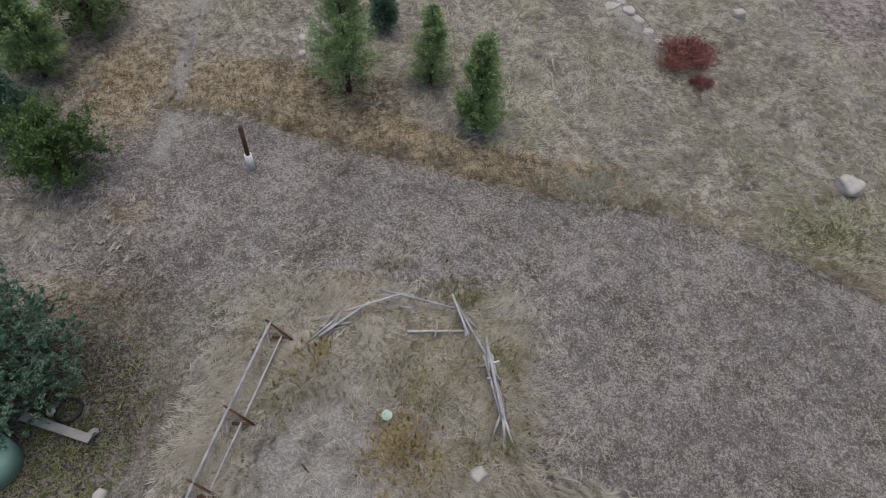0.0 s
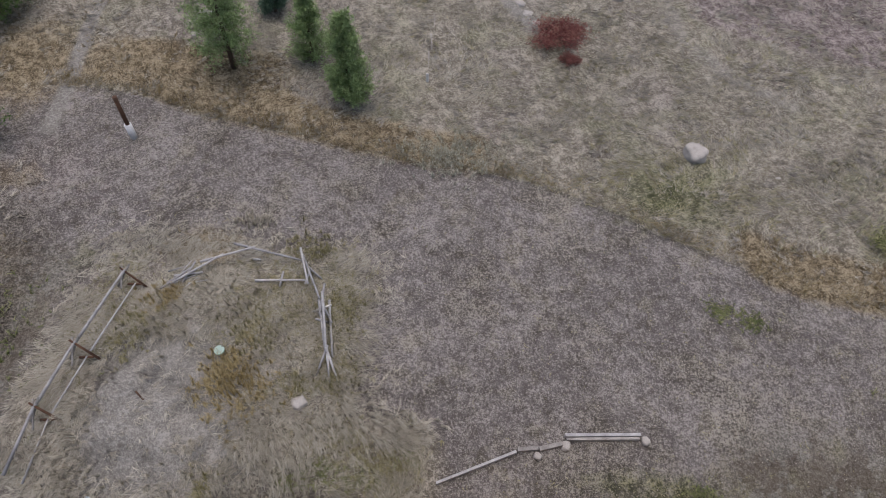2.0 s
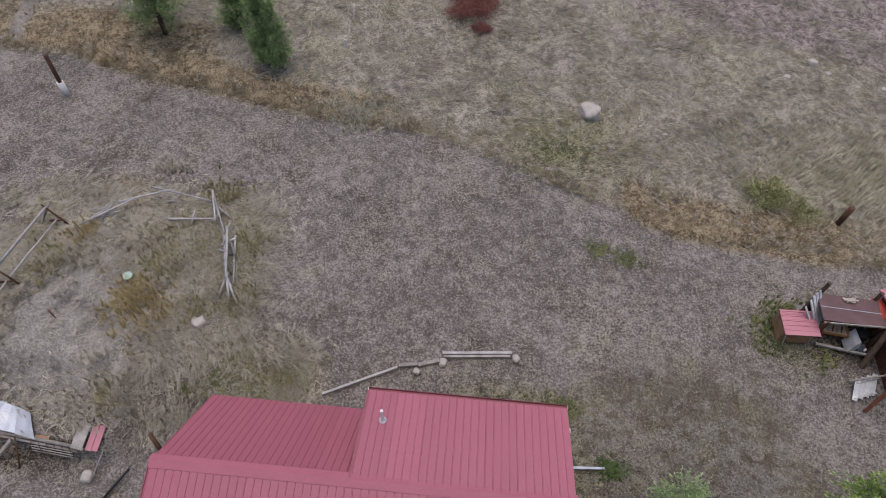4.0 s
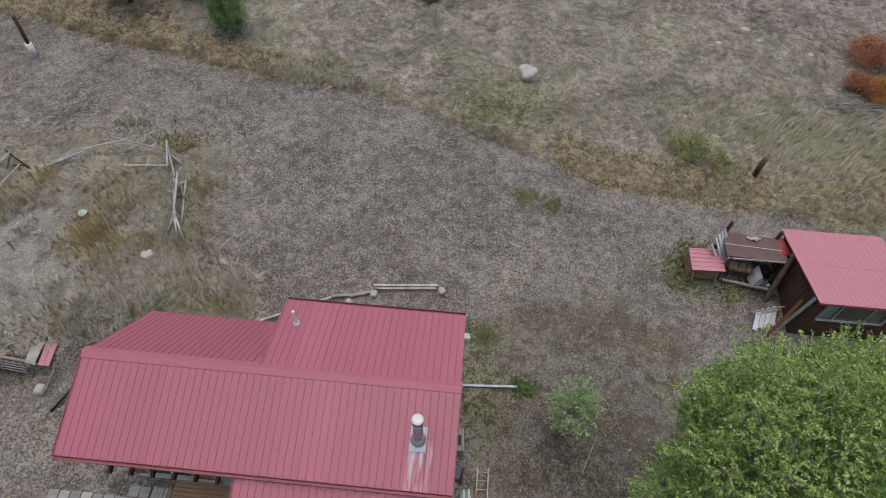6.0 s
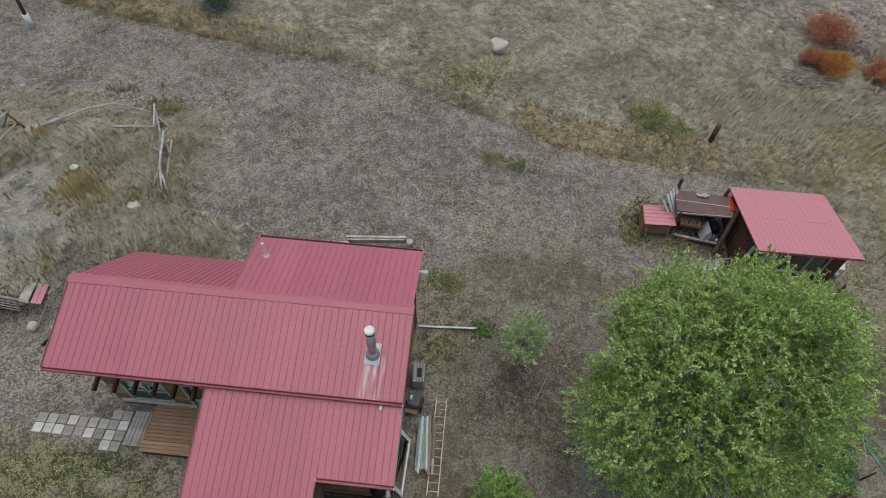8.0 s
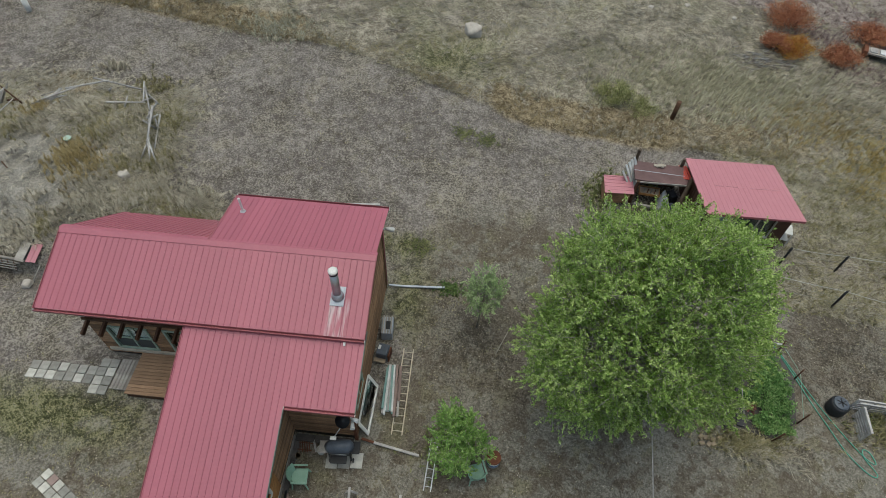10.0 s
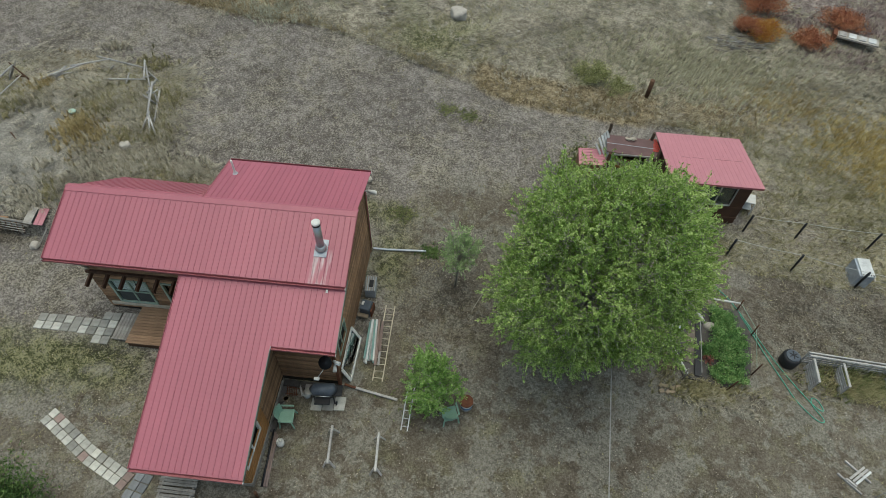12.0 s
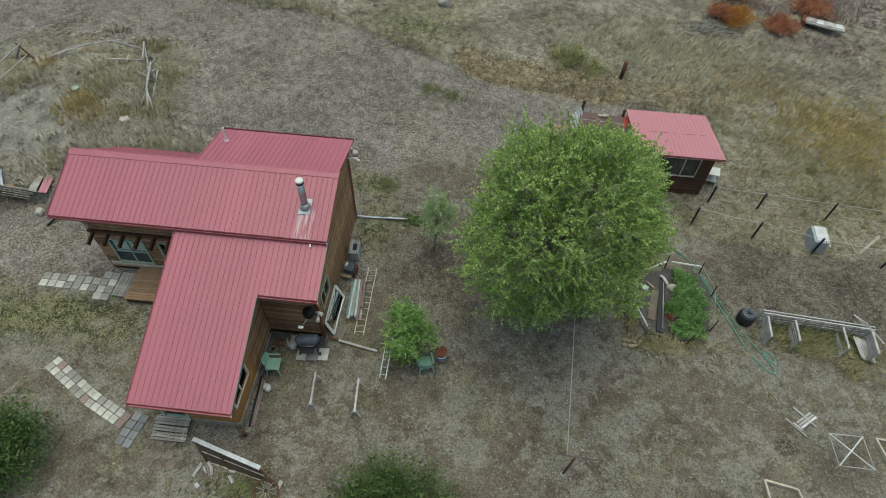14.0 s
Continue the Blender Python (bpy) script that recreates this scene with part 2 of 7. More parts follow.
M = {
    "roof": material("red_metal_roofing", (0.4, 0.122, 0.166), (0.35, 0.106, 0.145), 0.5, 9, 0.42, 0.03, vary=0.05, spec=0.5),
    "roof_old": material("dull_red_metal", (0.5, 0.215, 0.255), (0.45, 0.185, 0.22), 1.5, 14, 0.5, 0.03, spec=0.4),
    "trim": material("dark_red_trim", (0.34, 0.115, 0.135), (0.22, 0.07, 0.08), 2, 20, 0.5, 0.05),
    "siding": material("brown_stained_boards", (0.37, 0.225, 0.13), (0.14, 0.08, 0.046), 2.0, 26, 0.7, 0.3, stretch=(1, 1, 4), vary=0.4),
    "siding_new": material("golden_stained_boards", (0.36, 0.18, 0.065), (0.21, 0.1, 0.035), 2.0, 24, 0.6, 0.2, stretch=(1, 1, 4), vary=0.12),
    "sage": material("sage_green_paint", (0.38, 0.48, 0.41), (0.26, 0.35, 0.29), 3, 30, 0.55, 0.1),
    "white": material("white_paint", (0.74, 0.74, 0.72), (0.55, 0.55, 0.53), 3, 25, 0.5, 0.1, vary=0.06),
    "glass": glass_material("window_glass"),
    "dark": material("dark_inside", (0.03, 0.026, 0.022), (0.015, 0.013, 0.011), 2, 20, 0.9, 0.1),
    "deck": material("stained_deck_boards", (0.36, 0.235, 0.15), (0.2, 0.125, 0.078), 2.0, 22, 0.65, 0.2, stretch=(1, 6, 4), vary=0.18),
    "grey_wood": material("weathered_grey_wood", (0.4, 0.38, 0.35), (0.17, 0.155, 0.14), 2.5, 30, 0.9, 0.5, vary=0.2, islands=0.12),
    "pale_wood": material("bleached_lumber", (0.56, 0.51, 0.43), (0.34, 0.3, 0.245), 3, 28, 0.85, 0.3, vary=0.15),
    "brown_wood": material("dark_brown_timber", (0.14, 0.075, 0.045), (0.05, 0.028, 0.018), 3, 28, 0.85, 0.4, vary=0.15),
    "paver": material("concrete_paver", (0.47, 0.465, 0.43), (0.3, 0.295, 0.27), 4, 50, 0.95, 0.3, vary=0.45),
    "paver_red": material("pink_concrete_paver", (0.31, 0.235, 0.215), (0.22, 0.165, 0.15), 4, 50, 0.95, 0.3, vary=0.15),
    "stone": material("pale_granite", (0.53, 0.495, 0.45), (0.31, 0.285, 0.255), 3, 25, 0.9, 0.6),
    "slab": material("flagstone", (0.23, 0.19, 0.165), (0.13, 0.105, 0.09), 3, 25, 0.9, 0.4, vary=0.25),
    "pallet": material("bleached_pallet_wood", (0.52, 0.51, 0.5), (0.25, 0.24, 0.235), 2.5, 30, 0.9, 0.4, vary=0.18),
    "ladder": material("pale_ladder_wood", (0.66, 0.6, 0.48), (0.42, 0.37, 0.29), 3, 30, 0.7, 0.2, vary=0.1),
    "apron": material("dark_stone_apron", (0.13, 0.12, 0.115), (0.06, 0.056, 0.054), 3, 25, 0.9, 0.4, vary=0.15),
    "screen": material("dark_insect_screen", (0.075, 0.085, 0.088), (0.05, 0.056, 0.06), 2, 60, 0.7, 0.05),
    # near-white sheet that stands in for the pale reflection in the upper panes
    "curtain": material("pale_grey_reflection", (0.85, 0.87, 0.86), (0.72, 0.75, 0.75), 2, 20, 0.9, 0.1, stretch=(8, 1, 1)),
    "bleached_tin": material("bleached_galvanised_sheet", (0.74, 0.77, 0.8), (0.42, 0.47, 0.54), 1.6, 22, 0.5, 0.08, metal=0.15),
    # blue-grey of the sky reflected in the shed's left pane, as a colour
    "blind": material("blue_grey_sky_reflection", (0.36, 0.42, 0.48), (0.26, 0.31, 0.36), 2, 20, 0.8, 0.05),
    "cap": material("pale_green_cap", (0.42, 0.55, 0.47), (0.32, 0.43, 0.36), 3, 25, 0.6, 0.05),
    "leaf_garden": leaf_material("garden_leaves", (0.06, 0.14, 0.036), (0.155, 0.3, 0.088), (0.32, 0.47, 0.19), 1.5, 0.2),
    "paver_dark": material("blue_grey_paver", (0.25, 0.262, 0.275), (0.16, 0.168, 0.178), 4, 50, 0.95, 0.3, vary=0.2),
    "dull_sage": material("dull_sage_trim", (0.2, 0.235, 0.205), (0.13, 0.155, 0.135), 3, 30, 0.6, 0.1),
    "seam": material("faded_seam", (0.62, 0.36, 0.39), (0.5, 0.23, 0.27), 4, 30, 0.6, 0.05),
    "whitewash": material("whitewashed_planks", (0.72, 0.74, 0.75), (0.4, 0.41, 0.42), 2.0, 18, 0.85, 0.3, vary=0.12),
    "panel": material("faded_brown_panel", (0.2, 0.165, 0.14), (0.11, 0.088, 0.074), 3, 25, 0.85, 0.2),
    "steel": material("galvanised_steel", (0.55, 0.56, 0.57), (0.36, 0.37, 0.38), 5, 40, 0.38, 0.05, metal=0.85),
    "alu": material("dull_aluminium", (0.66, 0.66, 0.64), (0.46, 0.46, 0.45), 4, 40, 0.45, 0.05, metal=0.5),
    "tin": material("grey_metal_sheet", (0.46, 0.5, 0.56), (0.3, 0.33, 0.38), 3, 25, 0.5, 0.1, metal=0.3),
    "black": material("black_plastic", (0.025, 0.027, 0.032), (0.012, 0.013, 0.016), 4, 40, 0.45, 0.05),
    "cover": material("blue_grey_enamel", (0.1, 0.12, 0.15), (0.05, 0.06, 0.08), 3, 30, 0.35, 0.05),
    "rust": material("rusty_steel", (0.19, 0.075, 0.04), (0.08, 0.032, 0.02), 4, 35, 0.85, 0.3),
    "green_plastic": material("faded_green_plastic", (0.29, 0.46, 0.37), (0.2, 0.34, 0.27), 3, 30, 0.5, 0.05),
    "teal": material("teal_painted_lumber", (0.25, 0.4, 0.37), (0.15, 0.26, 0.25), 3, 25, 0.7, 0.2),
    "hose": material("green_garden_hose", (0.1, 0.42, 0.3), (0.07, 0.3, 0.22), 5, 40, 0.5, 0.05),
    "blue": material("blue_band", (0.1, 0.22, 0.42), (0.07, 0.15, 0.3), 5, 40, 0.5, 0.05),
    "brown_roof": material("brown_roll_roofing", (0.17, 0.105, 0.105), (0.11, 0.068, 0.068), 2, 40, 0.8, 0.2),
    "red_paint": material("bright_red_paint", (0.5, 0.06, 0.04), (0.36, 0.04, 0.03), 3, 25, 0.45, 0.05),
    "shed_wall": material("shed_brown_plywood", (0.11, 0.055, 0.035), (0.055, 0.028, 0.018), 1.5, 22, 0.75, 0.2, vary=0.1),
    "bark": material("grey_bark", (0.42, 0.4, 0.36), (0.2, 0.18, 0.155), 3, 30, 0.9, 0.5),
    "bark_dark": material("brown_bark", (0.13, 0.095, 0.07), (0.055, 0.04, 0.03), 4, 30, 0.9, 0.5),
    "soil": material("dark_potting_soil", (0.06, 0.045, 0.035), (0.03, 0.022, 0.018), 4, 40, 1.0, 0.6),
    "liner": material("black_pond_liner", (0.035, 0.034, 0.04), (0.018, 0.018, 0.02), 2, 25, 0.4, 0.1),
    "brick": material("tan_brick", (0.42, 0.34, 0.25), (0.28, 0.22, 0.16), 4, 40, 0.9, 0.3, vary=0.2),
    "leaf_birch": leaf_material("birch_leaves", (0.125, 0.21, 0.04), (0.3, 0.45, 0.11), (0.57, 0.7, 0.28), 1.3, 0.36),
    "leaf_bright": leaf_material("bright_leaves", (0.1, 0.2, 0.045), (0.21, 0.37, 0.09), (0.36, 0.52, 0.18), 1.5, 0.25),
    "leaf_pale": leaf_material("pale_leaves", (0.2, 0.32, 0.13), (0.34, 0.48, 0.21), (0.5, 0.62, 0.34), 2.0, 0.25),
    "leaf_dark": leaf_material("dark_shrub_leaves", (0.035, 0.075, 0.02), (0.08, 0.145, 0.037), (0.16, 0.23, 0.08), 1.5, 0.3),
    "needle": leaf_material("pine_needles", (0.13, 0.2, 0.075), (0.23, 0.33, 0.13), (0.34, 0.44, 0.2), 1.5, 0.25),
    "needle_blue": leaf_material("blue_green_needles", (0.05, 0.1, 0.065), (0.09, 0.16, 0.105), (0.17, 0.26, 0.18), 1.5, 0.15),
    "leaf_red": leaf_material("red_autumn_leaves", (0.13, 0.045, 0.04), (0.26, 0.095, 0.08), (0.38, 0.19, 0.155), 1.5),
    "leaf_orange": leaf_material("orange_autumn_leaves", (0.3, 0.09, 0.025), (0.5, 0.23, 0.05), (0.6, 0.42, 0.1), 1.2),
    "leaf_rust": leaf_material("rusty_autumn_leaves", (0.2, 0.06, 0.036), (0.4, 0.15, 0.08), (0.52, 0.27, 0.15), 1.5, 0.15),
    "leaf_yellow": leaf_material("yellow_green_leaves", (0.14, 0.16, 0.055), (0.29, 0.31, 0.125), (0.54, 0.53, 0.3), 2.5),
    "straw": leaf_material("dry_straw", (0.27, 0.244, 0.19), (0.385, 0.355, 0.285), (0.53, 0.495, 0.41), 0.7, 0.15),
    "straw_grey": leaf_material("grey_straw", (0.15, 0.137, 0.12), (0.22, 0.202, 0.18), (0.32, 0.3, 0.268), 0.6, 0.15),
    "straw_green": leaf_material("olive_grass", (0.15, 0.142, 0.068), (0.26, 0.24, 0.125), (0.39, 0.355, 0.215), 0.7, 0.15),
    "weed_brown": leaf_material("brown_seed_weeds", (0.2, 0.155, 0.09), (0.31, 0.25, 0.15), (0.45, 0.375, 0.245), 0.8, 0.15),
    "olive_weed": leaf_material("olive_green_weeds", (0.08, 0.1, 0.035), (0.15, 0.175, 0.065), (0.27, 0.28, 0.13), 0.8, 0.2),
    "reed": leaf_material("pale_green_reed_grass", (0.24, 0.23, 0.155), (0.38, 0.365, 0.255), (0.54, 0.52, 0.4), 0.5, 0.15),
    "gold_grass": leaf_material("golden_seed_grass", (0.24, 0.175, 0.06), (0.38, 0.295, 0.115), (0.52, 0.43, 0.2), 0.8, 0.15),
    "plum_brush": leaf_material("purple_grey_twigs", (0.13, 0.095, 0.095), (0.22, 0.165, 0.165), (0.34, 0.27, 0.265), 0.8, 0.15),
    "ochre": leaf_material("ochre_grass", (0.22, 0.17, 0.075), (0.34, 0.27, 0.13), (0.47, 0.395, 0.225), 0.8, 0.15),
    "sage_weed": leaf_material("grey_green_weeds", (0.22, 0.22, 0.17), (0.36, 0.36, 0.29), (0.52, 0.52, 0.43), 0.8, 0.3),
    "ground": ground_material(),
}


def runoff_stain(name, source, x0, x1, y0, y1):
    """A copy of a roofing material with a whitish mineral stain that runs down the slope below a flue."""
    m = M[source].copy()
    m.name = name
    n, l = m.node_tree.nodes, m.node_tree.links
    bsdf = n["Principled BSDF"]
    base = bsdf.inputs["Base Color"].links[0].from_socket
    geo, sep = n.new("ShaderNodeNewGeometry"), n.new("ShaderNodeSeparateXYZ")
    l.new(geo.outputs["Position"], sep.inputs[0])

    def within(socket, a, b, soft):
        fac = None
        for lo, hi in ((a - soft, a + soft), (b + soft, b - soft)):
            r = n.new("ShaderNodeMapRange")
            r.inputs["From Min"].default_value, r.inputs["From Max"].default_value = lo, hi
            l.new(socket, r.inputs["Value"])
            if fac is None:
                fac = r.outputs[0]
            else:
                mul = n.new("ShaderNodeMath")
                mul.operation = "MULTIPLY"
                l.new(fac, mul.inputs[0])
                l.new(r.outputs[0], mul.inputs[1])
                fac = mul.outputs[0]
        return fac
    streak, mp = n.new("ShaderNodeTexNoise"), n.new("ShaderNodeMapping")
    mp.inputs["Scale"].default_value = (9.0, 0.7, 0.7)
    l.new(geo.outputs["Position"], mp.inputs["Vector"])
    l.new(mp.outputs[0], streak.inputs["Vector"])
    streak.inputs["Scale"].default_value = 1.0
    shape = n.new("ShaderNodeMapRange")
    shape.inputs["From Min"].default_value, shape.inputs["From Max"].default_value = 0.42, 0.68
    l.new(streak.outputs[0], shape.inputs["Value"])
    fac = within(sep.outputs["X"], x0, x1, 0.08)
    for other in (within(sep.outputs["Y"], y0, y1, 0.2), shape.outputs[0]):
        mul = n.new("ShaderNodeMath")
        mul.operation = "MULTIPLY"
        l.new(fac, mul.inputs[0])
        l.new(other, mul.inputs[1])
        fac = mul.outputs[0]
    mix = n.new("ShaderNodeMix")
    mix.data_type = "RGBA"
    l.new(fac, mix.inputs[0])
    l.new(base, mix.inputs[6])
    mix.inputs[7].default_value = (0.55, 0.46, 0.47, 1)
    l.new(mix.outputs[2], bsdf.inputs["Base Color"])
    return m


M["roof_stained"] = runoff_stain("stained_red_metal_roofing", "roof", 16.28, 16.98, -3.3, -1.75)


# ---- geometry helpers ----
def mesh_from(name, bm):
    me = bpy.data.meshes.new(name)
    bm.normal_update()
    bm.to_mesh(me)
    bm.free()
    return me


def smooth(ob):
    for p in ob.data.polygons:
        p.use_smooth = True
    return ob


def part(name, bm, mat, parent=None, label="", m=None):
    ob = new(name, mesh_from(name, bm))
    ob.data.materials.append(M[mat])
    if parent:
        ob.parent = parent
    if m is not None:
        ob.matrix_basis = m
    return tagged(ob, label)


def thing(name, label, category, at=(0, 0, 0), turn=0.0, group="", kind=""):
    ob = new(name)
    ob.empty_display_size = 0.2
    ob.matrix_basis = pose(*at, 0, 0, turn)
    return tagged(ob, label, category, group, kind)


def box(bm, c, s, rot=None, bevel=0.0):
    """A box with centre c and full sizes s."""
    m = Matrix.Translation(c) @ (rot.to_4x4() if rot else Matrix()) @ Matrix.Diagonal((*s, 1))
    vs = bmesh.ops.create_cube(bm, size=1, matrix=m)["verts"]
    if bevel:
        es = list({e for v in vs for e in v.link_edges})
        bmesh.ops.bevel(bm, geom=es, offset=bevel, segments=1, affect="EDGES")
    return bm


def boxed(*boxes, bevel=0.0):
    bm = bmesh.new()
    for c, s in boxes:
        box(bm, c, s, None, bevel)
    return bm


def beam(bm, p, q, w, h, bevel=0.0):
    """A timber of section w by h from p to q."""
    p, q = Vector(p), Vector(q)
    d = q - p
    rot = d.to_track_quat("X", "Z").to_matrix()
    box(bm, (p + q) / 2, (d.length, w, h), rot, bevel)
    return bm


def tube(bm, points, radii, n=8, caps=True):
    """A tapered round tube along points."""
    pts = [Vector(p) for p in points]
    if isinstance(radii, (int, float)):
        radii = [radii] * len(pts)
    rings = []
    for i, p in enumerate(pts):
        d = (pts[min(i + 1, len(pts) - 1)] - pts[max(i - 1, 0)]).normalized()
        a = d.orthogonal().normalized() if i == 0 else (a - d * a.dot(d)).normalized()
        b = d.cross(a)
        rings.append([bm.verts.new(p + (a * math.cos(2 * math.pi * k / n) + b * math.sin(2 * math.pi * k / n)) * radii[i]) for k in range(n)])
    for r0, r1 in zip(rings, rings[1:]):
        for k in range(n):
            bm.faces.new((r0[k], r0[(k + 1) % n], r1[(k + 1) % n], r1[k]))
    if caps:
        bm.faces.new(list(reversed(rings[0])))
        bm.faces.new(rings[-1])
    return bm


def prism(bm, outline, axis, a, b):
    """An outline of 2D points drawn out along axis 0, 1 or 2 from a to b."""
    def at(p, v):
        c = list(p)
        c.insert(axis, v)
        return bm.verts.new(c)
    lo, hi = [at(p, a) for p in outline], [at(p, b) for p in outline]
    k = len(outline)
    bm.faces.new(lo)
    bm.faces.new(list(reversed(hi)))
    for i in range(k):
        bm.faces.new((lo[i], hi[i], hi[(i + 1) % k], lo[(i + 1) % k]))
    bmesh.ops.recalc_face_normals(bm, faces=bm.faces)
    return bm


def cloud(name, verts, faces, mat, parent=None):
    me = bpy.data.meshes.new(name)
    verts, faces = np.asarray(verts, np.float32), np.asarray(faces, np.int32)
    k = faces.shape[1]
    me.vertices.add(len(verts))
    me.vertices.foreach_set("co", verts.ravel())
    me.loops.add(faces.size)
    me.loops.foreach_set("vertex_index", faces.ravel())
    me.polygons.add(len(faces))
    me.polygons.foreach_set("loop_start", np.arange(0, faces.size, k, dtype=np.int32))
    me.update(calc_edges=True)
    me.validate()
    me.materials.append(M[mat])
    ob = new(name, me)
    if parent:
        ob.parent = parent
    return ob


# ---- the lie of the land ----
def step(a, b, v):
    v = np.clip((v - a) / (b - a), 0, 1)
    return v * v * (3 - 2 * v)


def land(x, y):
    """Height of the ground: level yard, slope to the north, earth mound of the root cellar."""
    x, y = np.asarray(x, float), np.asarray(y, float)
    yard = 0.3 - 0.025 * np.clip(x, -8, 45)
    north = 0.65 - 0.045 * np.clip(x, -20, 48) + 0.115 * np.minimum(y, 90)
    s = step(2.4, 4.8 + 3.2 * step(4, 9, x), y)
    mound = 0.9 * np.exp(-((x + 0.5) / 5) ** 4 - ((y - 7) / 4.2) ** 4) * step(2.0, 4.2, y)
    z = yard * (1 - s) + north * s + mound
    bank = step(1.5, 1.75, y + 0.09 * x) * step(-5.2, -4.2, x) * (1 - step(1.3, 2.2, x)) * (1 - step(4.0, 6.0, y))
    return z + bank * np.maximum(0.0, 1.02 + 0.28 * (y - 1.7) - z)


def gz(x, y):
    return float(land(x, y))


MOWN = [(-30, 22.0), (-13, 20.9), (-10, 21.35), (-7, 21.0), (-4.3, 20.3), (-0.95, 19.85), (1.5, 19.5), (3.9, 19.1), (6.8, 18.75), (8.8, 18.7), (10.5, 18.6), (12.2, 18.35), (14.3, 17.75), (16.5, 17.0), (18.1, 16.2), (20, 15.55), (21.8, 14.85), (23, 14.25), (24.8, 13.87), (26.9, 13.7), (29.5, 13.5), (33, 13.4), (38.3, 13.4), (60, 14)]


def mown_edge(x):
    return np.interp(x, [p[0] for p in MOWN], [p[1] for p in MOWN])


def blob(x, y, cx, cy, rx, ry, power=2):
    return np.exp(-(np.abs((x - cx) / rx) ** power + np.abs((y - cy) / ry) ** power))


def near_line(x, y, pts, w):
    best = np.full(np.shape(x), 1e9)
    for (x0, y0), (x1, y1) in zip(pts, pts[1:]):
        t = np.clip(((x - x0) * (x1 - x0) + (y - y0) * (y1 - y0)) / ((x1 - x0) ** 2 + (y1 - y0) ** 2), 0, 1)
        best = np.minimum(best, np.hypot(x - x0 - t * (x1 - x0), y - y0 - t * (y1 - y0)))
    return np.exp(-(best / w) ** 2)


def zones(x, y):
    x, y = np.asarray(x, float), np.asarray(y, float)
    edge = y - mown_edge(x)
    rough = step(-0.16, 0.16, edge)
    mound = blob(x, y, -0.2, 8.0, 5.6, 5.3, 6)
    strip = np.where(y < 6.9, step(33.9, 34.5, x), step(36.2, 37.2, x + 0.35 * (y - 8))) * step(3.55, 3.85, y + 0.06 * (x - 39))
    fence_side = near_line(x, y, [(-6.0, 4.0), (-4.9, 11.2)], 1.3)
    rough = np.clip(np.maximum.reduce([rough, mound, strip, fence_side, blob(x, y, 6.6, 5.0, 2.6, 1.5, 4), blob(x, y, -12.8, 11, 2.4, 1.6), 0.6 * blob(x, y, -15, 14.5, 3, 1.5)]), 0, 1)
    rust = blob(x, y, -5.5, 23.4, 5.0, 1.9, 4) + 0.8 * np.exp(-((edge - 1.1) / 1.4) ** 4) * step(-8, -6, x) * (1 - step(9, 11, x)) + np.exp(-((edge - 1.1) / 1.4) ** 4) * step(20.5, 22.5, x) * (1 - step(31, 33.5, x)) + blob(x, y, -1.8, 13.0, 1.8, 1.1) + 0.8 * blob(x, y, -14, 22.5, 4, 4) + 0.7 * blob(x, y, 37, 15, 6, 2) + 0.4 * blob(x, y, 45, 6, 8, 3.2, 4) + 0.75 * blob(x, y, -11.2, 11.2, 3.0, 1.6) + 0.5 * blob(x, y, -11.5, 15.5, 2, 1.2)
    plum = 0.9 * step(20, 23, x) * step(30.5, 33, y + 0.25 * (x - 20)) + 0.42 * blob(x, y, -10, 16, 5, 4)
    green = 0.7 * blob(x, y, 19.0, 2.2, 2.6, 3.2) + 0.7 * blob(x, y, 15.7, -11.7, 0.8, 0.5) + 0.5 * blob(x, y, 20.3, -4.9, 0.9, 0.9) + 0.6 * blob(x, y, 20.3, 3.0, 0.5, 0.4) + 0.42 * blob(x, y, 18.5, 17.5, 5.5, 2.2) + 0.46 * blob(x, y, 19.5, 20, 4, 2.5) + 0.55 * blob(x, y, 28.5, 9, 2, 2) + 0.8 * blob(x, y, 4.5, -6.6, 5.5, 3.4, 4) + 0.5 * blob(x, y, 16, 5.3, 4, 0.9) + 0.6 * blob(x, y, 21.6, 12.4, 0.5, 0.4) + 0.5 * blob(x, y, 20.2, 12.8, 0.5, 0.4) + 0.45 * blob(x, y, 40, 3.0, 6, 0.7)
    pale = blob(x, y, -1.2, 5.6, 2.8, 2.9, 4) + 0.4 * blob(x, y, 0.5, 7.0, 5.0, 4.6, 4) + 0.95 * near_line(x, y, [(-11.3, 18.5), (-11.5, 21.2), (-12.4, 27), (-12.6, 40)], 0.5) + 0.55 * near_line(x, y, [(19.5, 36), (20.5, 30), (23, 27), (26, 25.5)], 0.9) + 0.5 * blob(x, y, 7.0, -5.2, 1.2, 0.6) + 0.9 * near_line(x, y, [(9.5, 33), (12.0, 29.5)], 0.7) + 0.7 * blob(x, y, -5.8, 27, 1.0, 2.2) + 0.6 * blob(x, y, 17.5, -7.5, 1.4, 1.2) + 0.46 * blob(x, y, 27, -7.2, 8, 3.0, 4)
    green = green + 0.5 * blob(x, y, -8.2, 9, 1.8, 3.2) + 0.45 * blob(x, y, -9.5, 5.5, 2.5, 1.6) + 0.4 * blob(x, y, -6.8, 12, 1, 1)
    dirt = 0.75 * blob(x, y, -9.5, 8, 3.2, 5, 4) + 0.85 * blob(x, y, 25, -9, 13, 6.5, 4) + 0.85 * blob(x, y, 39.5, -2.2, 13, 7.2, 4) + 0.6 * blob(x, y, 16.5, -6.5, 2.5, 2.5) + 0.85 * blob(x, y, 8, -10, 9, 4.5, 4) + 0.9 * blob(x, y, 23.5, 2.0, 4.8, 6.5, 4)
